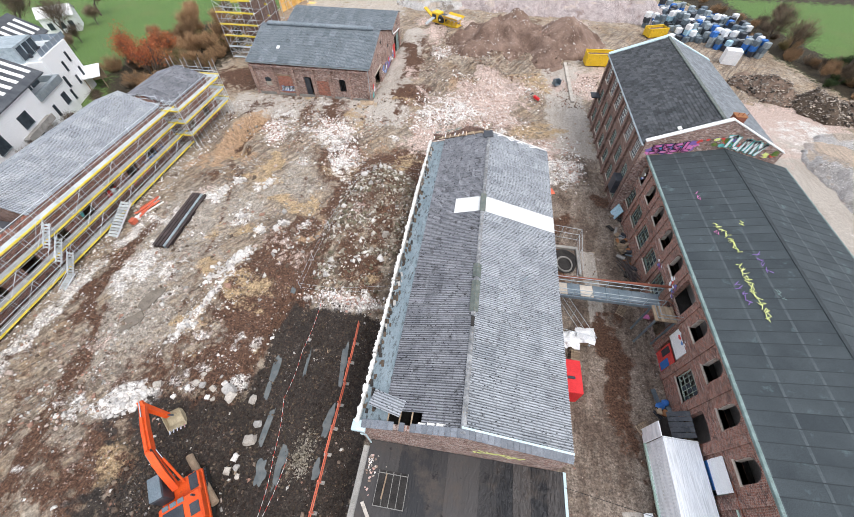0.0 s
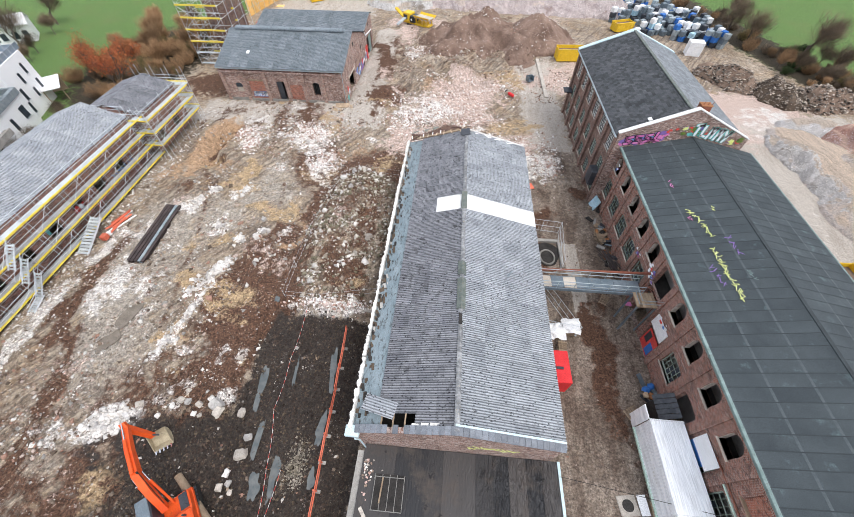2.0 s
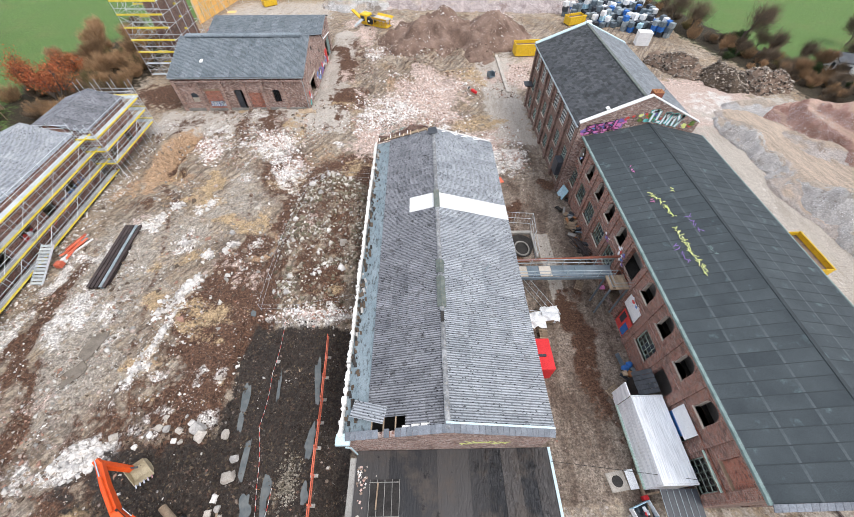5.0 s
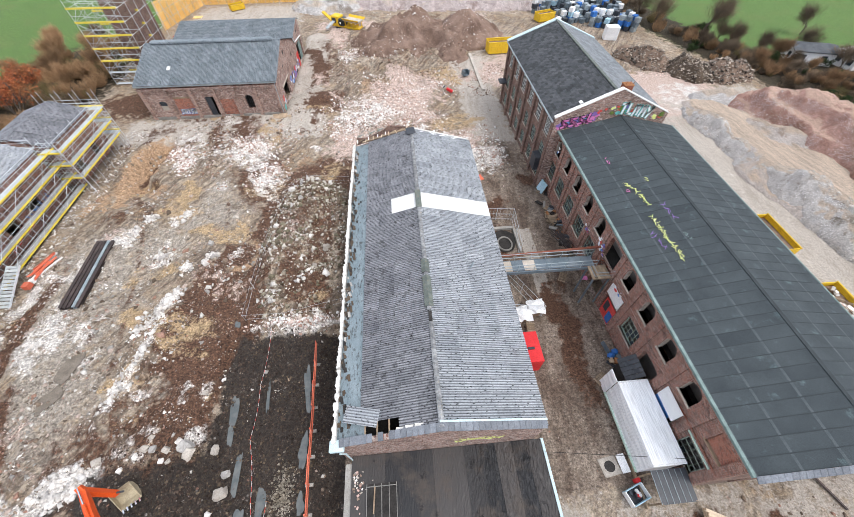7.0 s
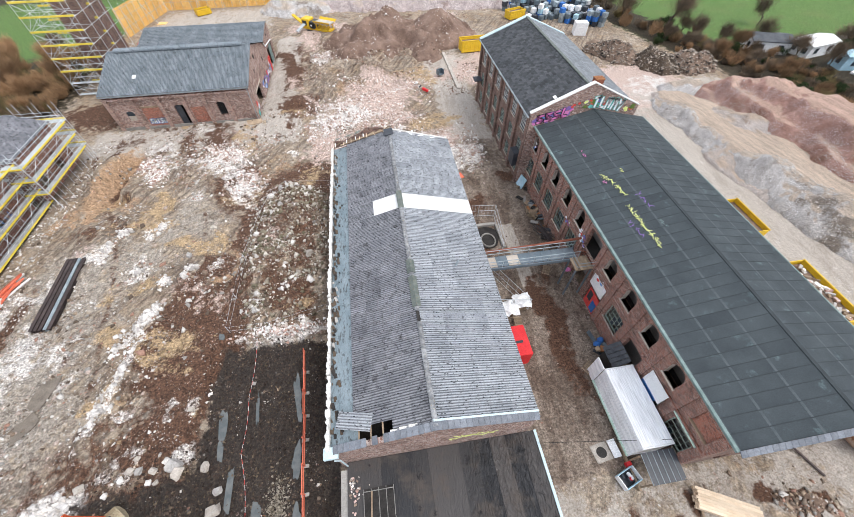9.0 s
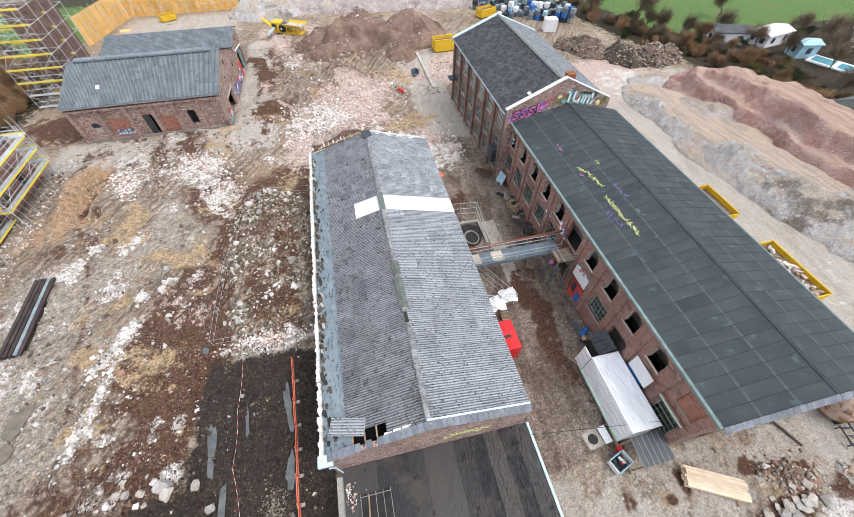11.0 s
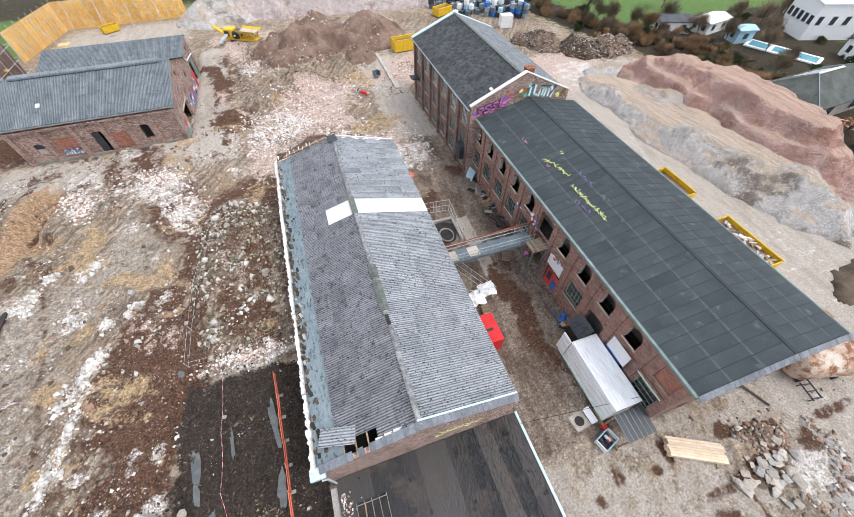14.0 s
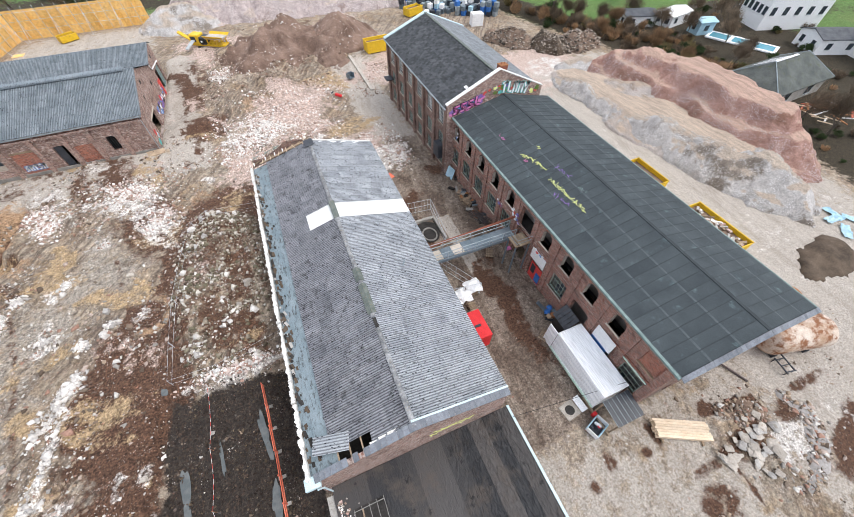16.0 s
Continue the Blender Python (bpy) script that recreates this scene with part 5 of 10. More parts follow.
# felt roof in strips with raised laps
FC, FR = 38, 3
for s in (-1, 1):
    ex = HX0 - 0.3 if s < 0 else HX1 + 0.3
    ez = HE - 0.05
    ya, yb = (HY1, HY0 - 0.25) if s < 0 else (HY0 - 0.25, HY1)
    base = slope_pose((ex, ya, ez), (HR, ya, HH), (0, yb - ya, 0))
    L, U = abs(yb - ya), math.hypot(HR - ex, HH - ez)
    w, h = L / FC, U / FR
    bm = bmesh.new()
    box(bm, -w / 2, -h / 2, -0.05, w / 2, h / 2, 0.03)
    box(bm, -w / 2, -h / 2, 0.03, -w / 2 + 0.05, h / 2, 0.05, bevel=0.008)
    box(bm, -w / 2 + 0.07, -h / 2, 0.026, w / 2, -h / 2 + 0.16, 0.034)
    for f in bm.faces:
        c = f.calc_center_median()
        if c.z > 0.031 and c.x < -w / 2 + 0.15:
            f.material_index = 1
        elif c.z > 0.027 and c.y < -h / 2 + 0.25:
            f.material_index = 2
    fm = bpy.data.meshes.new("felt_panel")
    bm.to_mesh(fm)
    bm.free()
    for key in ("felt", "felt_seam", "felt_worn"):
        fm.materials.append(M[key])
    for c in range(FC):
        for r in range(FR):
            piece("felt_panel", fm, hall, base @ Matrix.Translation(((c + 0.5) * w, (r + 0.5) * h, 0.02 + rng.uniform(0, 0.006))) @ Euler((radians(rng.uniform(-0.15, 0.15)), 0, 0)).to_matrix().to_4x4())
part("ridge_strip", boxed(HR - 0.16, HY0 - 0.25, HH + 0.0, HR + 0.16, HY1 - 0.02, HH + 0.075, bevel=0.03), "felt_seam", hall)
part("eave_flashing", boxed(HX0 - 0.46, HY0 - 0.3, HE - 0.16, HX0 - 0.22, HY1, HE + 0.06, bevel=0.03), "verdigris", hall, "pale green eave flashing")
part("eave_flashing", boxed(HX1 + 0.22, HY0 - 0.3, HE - 0.16, HX1 + 0.38, HY1, HE + 0.04, bevel=0.03), "verdigris", hall)
for s in (-1, 1):
    ex, n = (HX0 - 0.3 if s < 0 else HX1 + 0.3), 20
    for i in range(n):
        a, b = ex + (HR - ex) * i / n, ex + (HR - ex) * (i + 0.95) / n
        za, zb = HE + (HH - HE) * i / n, HE + (HH - HE) * (i + 0.95) / n
        part("verge_tile", polyd([(a, HY0 - 0.62, za - 0.10), (b, HY0 - 0.62, zb - 0.10), (b, HY0 - 0.26, zb + 0.06), (a, HY0 - 0.26, za + 0.06)], (0, 0, 0.05)), "verge", hall)

# The taller block behind it
KX0, KX1, KR, KY0, KY1, KE, KH = 18.3, 31.6, 25.0, 36.8, 60.0, 9.75, 12.4
tall = thing("tall_brick_block", (25, 48, 0), "three-storey brick factory block with dark slate roof", "building")
kb = [38.7 + 3.75 * k for k in range(6)]
holes = []
for c in kb:
    holes += [(c - KY0 - 0.85, c - KY0 + 0.85, 6.9, 9.2, 0.25), (c - KY0 - 0.75, c - KY0 + 0.75, 3.7, 5.6, 0.2), (c - KY0 - 0.75, c - KY0 + 0.75, 0.9, 2.7, 0.2)]
part("front_wall", wall((KX0 + 0.45, KY0, 0), (0, 1, 0), KY1 - KY0, KE, -0.45, holes), "brick_old", tall, "sooty brick wall with three rows of windows")
part("rear_wall", boxed(KX1 - 0.4, KY0, 0, KX1, KY1, KE), "brick_old", tall)
part("end_wall", wall((KX0 + 0.46, KY1 - 0.45, 0), (1, 0, 0), KX1 - KX0 - 0.9, KE, -0.4, [], gable_top(KX1 - KX0 - 0.9, KE, KH)), "brick_old", tall)
part("parapet_gable", wall((KX0 - 0.1, KY0 - 0.05, 0), (1, 0, 0), KX1 - KX0 + 0.2, KE + 0.25, -0.45, [], gable_top(KX1 - KX0 + 0.2, KE + 0.25, KH + 0.7)), "brick_c", tall, "brick gable parapet covered in graffiti")
# like added panel behind these windows, no known wall
part("backing_panel", boxed(KX0 + 1.6, KY0 + 0.5, 0, KX0 + 1.7, KY1 - 0.5, KE - 0.1), "backing_grey", tall)
for k in range(7):
    c = kb[0] - 1.875 + 3.75 * k
    c = min(max(c, KY0 + 0.3), KY1 - 0.35)
    part("pilaster", boxed(KX0 - 0.28, c - 0.28, 0, KX0 + 0.1, c + 0.28, KE - 0.2), "brick_old", tall)
for c in kb:
    for j, (lo, hi, hw) in enumerate(((6.9, 9.2, 0.85), (3.7, 5.6, 0.75), (0.9, 2.7, 0.75))):
        fr = bmesh.new()
        for yy in (c - hw, c + hw - 0.07):
            box(fr, KX0 + 0.1, yy, lo, KX0 + 0.2, yy + 0.07, hi)
        for zz in (lo, hi - 0.12):
            box(fr, KX0 + 0.1, c - hw, zz, KX0 + 0.2, c + hw, zz + 0.08)
        f = part("window_frame", fr, "win_frame" if j == 0 else "win_green", tall, "white many-paned window" if j == 0 else "")
        for i in range(1, 4):
            yy = c - hw + 2 * hw * i / 4
            part("glazing_bar", boxed(KX0 + 0.12, yy - 0.03, lo, KX0 + 0.17, yy + 0.03, hi - 0.05), "win_frame" if j == 0 else "win_green", f)
        for i in range(1, 5):
            zz = lo + (hi - lo) * i / 5
            part("glazing_bar", boxed(KX0 + 0.12, c - hw, zz - 0.025, KX0 + 0.17, c + hw, zz + 0.025), "win_frame" if j == 0 else "win_green", f)
        part("pane", boxed(KX0 + 0.14, c - hw + 0.05, lo + 0.05, KX0 + 0.15, c + hw - 0.05, hi - 0.08), "glass", f)
        part("window_sill", boxed(KX0 - 0.08, c - hw - 0.1, lo - 0.12, KX0 + 0.4, c + hw + 0.1, lo), "stone_sill", tall)


def slates(name, eave, ridge, along, parent, material="slate", tw=0.42, th=0.34):
    """Overlapping slates on a slope, each a thin tilted plate."""
    base = slope_pose(eave, ridge, along)
    L, U = Vector(along).length, (Vector(ridge) - Vector(eave)).length
    r = np.random.RandomState(4)
    nc, nr = int(L / tw), int(U / th)
    v, f = [], []
    for j in range(nr):
        for i in range(nc):
            x0, x1 = (i + 0.5 * (j % 2)) * L / nc, (i + 0.97 + 0.5 * (j % 2)) * L / nc
            x1 = min(x1, L)
            y0, y1 = j * U / nr - 0.05, (j + 1) * U / nr + 0.06
            zf, zb = 0.06 + r.uniform(0, 0.014), 0.02
            k = len(v)
            v += [(x0, y0, zf), (x1, y0, zf + r.uniform(-0.004, 0.004)), (x1, y1, zb), (x0, y1, zb), (x0, y0, zf - 0.022), (x1, y0, zf - 0.022)]
            f += [(k, k + 1, k + 2, k + 3), (k + 4, k + 5, k + 1, k), (k + 4, k, k + 3), (k + 5, k + 2, k + 1)]
    me = bpy.data.meshes.new(name)
    me.from_pydata([tuple(base @ Vector(p)) for p in v], [], f)
    return tagged(place(name, me, material, parent), kind="stuff")


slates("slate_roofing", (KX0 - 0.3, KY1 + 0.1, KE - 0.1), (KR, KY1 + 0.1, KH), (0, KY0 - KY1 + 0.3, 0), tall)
# right slope: the brighter light on it is put into the slate colour
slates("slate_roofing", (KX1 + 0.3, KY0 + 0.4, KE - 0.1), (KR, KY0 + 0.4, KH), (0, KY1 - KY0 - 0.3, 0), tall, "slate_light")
part("roof_deck", polyd([(KX0 - 0.25, KY0 + 0.3, KE - 0.14), (KR, KY0 + 0.3, KH - 0.04), (KX1 + 0.25, KY0 + 0.3, KE - 0.14), (KX1 + 0.25, KY0 + 0.3, KE - 0.3), (KR, KY0 + 0.3, KH - 0.2), (KX0 - 0.25, KY0 + 0.3, KE - 0.3)], (0, KY1 - KY0 - 0.2, 0)), "slate", tall)
part("ridge_capping", boxed(KR - 0.2, KY0 + 0.3, KH + 0.02, KR + 0.2, KY1 + 0.1, KH + 0.14, bevel=0.05), "ridge_moss", tall)
for x0, x1, z0, z1 in ((KX0 - 0.2, KR, KE + 0.25, KH + 0.7), (KR, KX1 + 0.2, KH + 0.7, KE + 0.25)):
    part("coping", polyd([(x0, KY0 - 0.10, z0), (x1, KY0 - 0.10, z1), (x1, KY0 - 0.10, z1 + 0.10), (x0, KY0 - 0.10, z0 + 0.10)], (0, 0.5, 0)), "white_sheet", tall, "white metal coping")
for x0, x1, z0, z1, mm in ((KX0 - 0.35, KR, KE - 0.08, KH + 0.06, "light_blue"), (KR, KX1 + 0.35, KH + 0.06, KE - 0.08, "light_blue")):
    part("verge_strip", polyd([(x0, KY1 - 0.15, z0), (x1, KY1 - 0.15, z1), (x1, KY1 - 0.15, z1 + 0.12), (x0, KY1 - 0.15, z0 + 0.12)], (0, 0.7, 0)), mm, tall, "pale blue verge strip")
part("eave_gutter", boxed(KX0 - 0.5, KY0 - 0.1, KE - 0.24, KX0 - 0.3, KY1 + 0.1, KE - 0.1, bevel=0.03), "zinc", tall)
part("skylight", boxed(-0.28, -0.18, 0, 0.28, 0.18, 0.1, slope_pose((KX0, KY0 + 1.4, KE), (KR, KY0 + 1.4, KH), (0, -1, 0)) @ Matrix.Translation((0, 3.3, 0.05))), "white_sheet", tall, "small pale roof hatch")
ch = part("chimney", boxed(KR + 0.35, KY0 + 0.55, KH - 0.6, KR + 1.35, KY0 + 1.35, KH + 0.75), "rust_pipe", tall, "rusty red metal roof cowl with rods")
part("chimney_cap", boxed(KR + 0.3, KY0 + 0.5, KH + 0.75, KR + 1.4, KY0 + 1.4, KH + 0.82), "rust", ch)
for i in range(3):
    part("chimney_rod", tubed((KR + 0.4 + 0.4 * i, KY0 + 0.6, KH + 0.9), (KR + 0.35 + 0.45 * i, KY0 + 0.55, KH + 1.25), 0.03, 5), "rust_pipe", ch)
part("fire_platform", boxed(KX0 - 1.3, KY1 - 2.6, 4.3, KX0 - 0.05, KY1 - 1.0, 4.45), "dark_machine", tall, "black steel landing on the wall")
part("wall_box", boxed(KX0 - 0.9, KY0 + 0.6, 2.2, KX0 - 0.02, KY0 + 2.2, 4.2, bevel=0.05), "dark_machine", tall, "black box on the wall corner")

# The small brick workshop at the back
CX0, CX1, CY0, CY1, CE = -40.6, -19.2, 59.0, 84.2, 5.6
CV = 75.9
shop = thing("brick_workshop", (-30, 69, 0), "brick workshop with twin bluish corrugated roofs and pilasters", "building")
part("front_wall", wall((CX0, CY0, 0), (1, 0, 0), CX1 - CX0, CE, -0.4, [(1.9, 3.1, 1.4, 2.9, 0.3), (9.3, 10.9, 0, 3.4, 0.25), (15.7, 16.9, 1.2, 3.4, 0.3)]), "brick_c", shop, "weathered brick wall with pilasters")
part("side_wall", wall((CX1 - 0.0, CY0 + 0.4, 0), (0, 1, 0), CY1 - CY0 - 0.4, CE - 0.02, -0.4, [(2.9, 6.9, 0, 2.9), (18.7, 23.7, 0, 3.5)]), "brick_c", shop)
part("side_wall", boxed(CX0, CY0 + 0.4, 0, CX0 + 0.4, CY1, CE - 0.02), "brick_c", shop)
part("rear_wall", boxed(CX0 + 0.4, CY1 - 0.4, 0, CX1 - 0.4, CY1, CE), "brick_c", shop)
# added dark block fills the inside, so the openings look unlit
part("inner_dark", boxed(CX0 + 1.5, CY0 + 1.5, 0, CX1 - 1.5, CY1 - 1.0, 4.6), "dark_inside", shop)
for x in (0.2, 3.85, 7.6, 11.2, 14.25, 17.65, 21.1):
    part("pilaster", boxed(CX0 + x - 0.28, CY0 - 0.32, 0, CX0 + x + 0.28, CY0 + 0.05, CE - 0.7), "brick_pale", shop)
part("cornice", boxed(CX0 - 0.1, CY0 - 0.36, CE - 0.8, CX1 + 0.05, CY0 + 0.05, CE - 0.5), "brick_c", shop)
part("cornice", boxed(CX0 - 0.1, CY0 - 0.14, CE - 0.3, CX1 + 0.05, CY0 + 0.05, CE - 0.08), "brick_c", shop)
part("window_grid", boxed(CX0 + 1.9, CY0 + 0.2, 1.4, CX0 + 3.1, CY0 + 0.25, 2.9), "glass", shop)
part("window_panel", boxed(CX0 + 2.0, CY0 + 0.05, 1.4, CX0 + 3.1, CY0 + 0.15, 2.1), "stone_sill", shop)
part("lintel", boxed(CX0 + 4.5, CY0 - 0.06, 3.3, CX0 + 7.2, CY0 + 0.03, 3.55), "timber", shop)
for u0, u1, z1 in ((4.5, 7.2, 3.25), (11.65, 13.9, 2.9)):
    part("brick_panel", boxed(CX0 + u0, CY0 - 0.02, 0.3, CX0 + u1, CY0 + 0.1, z1), "brick_fresh", shop, "bright red brick infill panel")
for i in range(3):
    part("window_bar", boxed(CX0 + 15.95 + 0.3 * i, CY0 + 0.12, 1.2, CX0 + 15.99 + 0.3 * i, CY0 + 0.18, 3.3), "dark_machine", shop)
part("door_leaf", boxed(CX0 + 9.35, CY0 + 0.25, 0, CX0 + 10.3, CY0 + 0.33, 3.2), "dark_machine", shop, "dark weathered plank door")
part("foundation_band", boxed(CX0 - 0.05, CY0 - 0.2, -0.1, CX1 + 0.05, CY0 - 0.002, 0.32), "grey_concrete", shop)
for a, b, za, zb, rws in ((CY0 - 0.35, 67.5, CE - 0.02, 8.4, 4), (CV, 67.6, CE, 8.4, 3), (CV, 82.3, CE + 0.05, 6.9, 3), (CY1 + 0.2, 82.4, 6.1, 6.9, 1)):
    CL, CR = CX0 - 0.25, CX1 + 0.25
    L = CR - CL
    U = math.hypot(b - a, zb - za)
    cc = 20
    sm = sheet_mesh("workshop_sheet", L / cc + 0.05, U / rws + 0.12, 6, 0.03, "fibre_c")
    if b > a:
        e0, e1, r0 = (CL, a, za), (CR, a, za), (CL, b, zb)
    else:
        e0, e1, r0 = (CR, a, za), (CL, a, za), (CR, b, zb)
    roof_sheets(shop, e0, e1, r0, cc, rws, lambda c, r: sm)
for x in (CX0, CX1 - 0.3):
    part("gable_infill", polyd([(x, CY0, CE - 0.05), (x, CV, CE - 0.05), (x, 67.55, 8.3)], (0.3, 0, 0)), "brick_c", shop, "lit brown brick gable end")
    part("gable_infill", polyd([(x, CV, CE - 0.05), (x, CY1, CE - 0.05), (x, CY1, 6.0), (x, 82.35, 6.8)], (0.3, 0, 0)), "brick_c", shop)
part("verge_strip", polyd([(CX1 + 0.14, CY0 - 0.35, CE), (CX1 + 0.14, 67.5, 8.42), (CX1 + 0.14, 67.5, 8.5), (CX1 + 0.14, CY0 - 0.35, CE + 0.08)], (0.16, 0, 0)), "slate_light", shop, "pale flecked verge")
part("verge_strip", polyd([(CX1 + 0.14, CV, CE + 0.04), (CX1 + 0.14, 82.3, 6.9), (CX1 + 0.14, 82.3, 7.0), (CX1 + 0.14, CV, CE + 0.14)], (0.16, 0, 0)), "slate_light", shop)
# dark strip puts the shaded gap between the twin roofs into colour
part("valley_gap_strip", boxed(CX0 - 0.2, CV - 0.25, CE + 0.02, CX1 + 0.3, CV + 0.25, CE + 0.12), "dark_machine", shop)
for a, b in (((CX1 + 0.14, CV, CE + 0.1), (CX1 + 0.14, 77.0, 4.5)), ((CX1 + 0.14, 77.0, 4.5), (CX1 + 0.14, 82.6, 3.75))):
    part("rainwater_pipe", tubed(a, b, 0.11, 6), "white_plain", shop, "bent white rainwater pipe")
# dark plates on the wall; the shade of each hole is their colour
for y, z, w in ((67.6, 6.4, 0.35), (72.6, 4.1, 0.35), (65.2, 5.1, 0.2), (80.8, 5.2, 0.3)):
    part("vent_hole", boxed(CX1 - 0.02, y - w, z - 0.28, CX1 + 0.02, y + w, z + 0.28, bevel=0.015), "dark_inside", shop, "small dark opening in the gable")
part("door_lintel", boxed(CX1 - 0.1, 61.9, 2.92, CX1 + 0.05, 66.7, 3.2), "stone_sill", shop)
part("door_panel", boxed(CX1 - 0.25, 80.6, 0, CX1 - 0.15, 82.6, 3.4), "verdigris", shop, "green-grey sliding door leaf")
part("door_panel", boxed(CX1 + 0.02, 77.2, 0, CX1 + 0.10, 78.0, 2.6), "paint_red", shop, "red painted door edge")
part("render_patch", boxed(CX1 + 0.005, 67.6, 2.1, CX1 + 0.03, 72.4, 3.3), "brick_pale", shop, "pale orange plastered patch")
part("ridge_monitor", boxed(CX0 + 0.8, 67.0, 8.35, CX1 - 1.0, 68.0, 8.8, bevel=0.12), "fibre_c", shop, "raised ridge vent")
part("eave_gutter", boxed(CX0 - 0.2, CY0 - 0.5, CE - 0.2, CX1 + 0.2, CY0 - 0.34, CE - 0.06), "zinc", shop)
part("downpipe", tubed((CX1 - 0.15, CY0 - 0.32, CE - 0.2), (CX1 - 0.15, CY0 - 0.3, 0.1), 0.06, 6), "zinc", shop)
part("roof_hatch", boxed(-0.25, -0.35, 0, 0.25, 0.35, 0.12, slope_pose((CX0 + 4.6, CY0, CE), (CX0 + 4.6, 67.5, 8.4), (1, 0, 0)) @ Matrix.Translation((0, 3.2, 0.08))), "white_sheet", shop)

# The long sheds behind the scaffold
DX, DR, DY0, DY1, DE, DH = -44.7, -49.8, 19.2, 41.2, 6.3, 8.1
lshed = thing("long_scaffolded_shed", (-49, 25, 0), "long brick shed with light grey corrugated roof behind scaffolding", "building")
L = DY1 - DY0
U = math.hypot(DX - DR, DH - DE)
dm = sheet_mesh("shed_sheet", L / 21 + 0.05, U / 3 + 0.12, 6, 0.03, "fibre_d")
roof_sheets(lshed, (DX, DY0, DE), (DX, DY1, DE), (DR, DY0, DH), 21, 3, lambda c, r: dm)
roof_sheets(lshed, (2 * DR - DX, DY1, DE), (2 * DR - DX, DY0, DE), (DR, DY1, DH), 21, 3, lambda c, r: dm)
part("front_wall", wall((DX - 0.5, -15, 0), (0, 1, 0), DY1 + 15 - 0.2, DE - 0.1, 0.4, [(2 + 4 * k, 3.8 + 4 * k, 1.2, 3.4, 0.2) for k in range(13)]), "brick", lshed)
part("end_wall", wall((2 * DR - DX + 0.3, DY1 - 0.4, 0), (1, 0, 0), 2 * (DX - DR) - 1.2, DE - 0.1, -0.3, [], gable_top(2 * (DX - DR) - 1.2, DE - 0.1, DH - 0.1)), "brick", lshed)
part("rear_wall", boxed(2 * DR - DX + 0.2, -15, 0, 2 * DR - DX + 0.6, DY1 - 0.4, DE - 0.1), "brick", lshed)
part("flat_roof", boxed(2 * DR - DX + 0.6, -15, DE - 1.5, DX - 0.9, DY0 - 0.1, DE - 1.3), "tile_grey", lshed, "dark flat roof with vents")
part("roof_vent", boxed(-47.6, 16.6, DE - 1.3, -46.6, 17.8, DE - 0.7, bevel=0.08), "grey_concrete", lshed)
part("roof_vent", boxed(-49.2, 14.6, DE - 1.3, -48.2, 15.8, DE - 0.7, bevel=0.08), "grey_concrete", lshed)
part("near_gable", wall((2 * DR - DX + 0.3, DY0 + 0.1, DE - 1.6), (1, 0, 0), 2 * (DX - DR) - 1.2, 1.5, -0.3, [], gable_top(2 * (DX - DR) - 1.2, 1.5, 3.3)), "brick_old", lshed)

sshed = thing("small_scaffolded_shed", (-47, 46, 0), "small brick shed with grey corrugated roof behind scaffolding", "building")
sd = sheet_mesh("small_shed_sheet", 9.4 / 9 + 0.05, math.hypot(4.2, 1.3) / 2 + 0.12, 6, 0.03, "fibre_dark")
roof_sheets(sshed, (-43.6, 42.0, 6.1), (-43.6, 51.4, 6.1), (-47.8, 42.0, 7.4), 9, 2, lambda c, r: sd)
roof_sheets(sshed, (-52, 51.4, 6.1), (-52, 42.0, 6.1), (-47.8, 51.4, 7.4), 9, 2, lambda c, r: sd)
part("front_wall", wall((-44.3, 42.1, 0), (0, 1, 0), 9.2, 5.9, 0.3, [(1.5, 3, 1, 3.4, 0.2), (5.5, 7, 1, 3.4, 0.2)]), "brick", sshed)
part("end_wall", wall((-51.6, 51.0, 0), (1, 0, 0), 7.2, 5.9, -0.3, [], gable_top(7.2, 5.9, 7.2)), "brick", sshed)
part("end_wall", wall((-51.6, 42.1, 0), (1, 0, 0), 7.2, 5.9, -0.3, [], gable_top(7.2, 5.9, 7.2)), "brick", sshed)


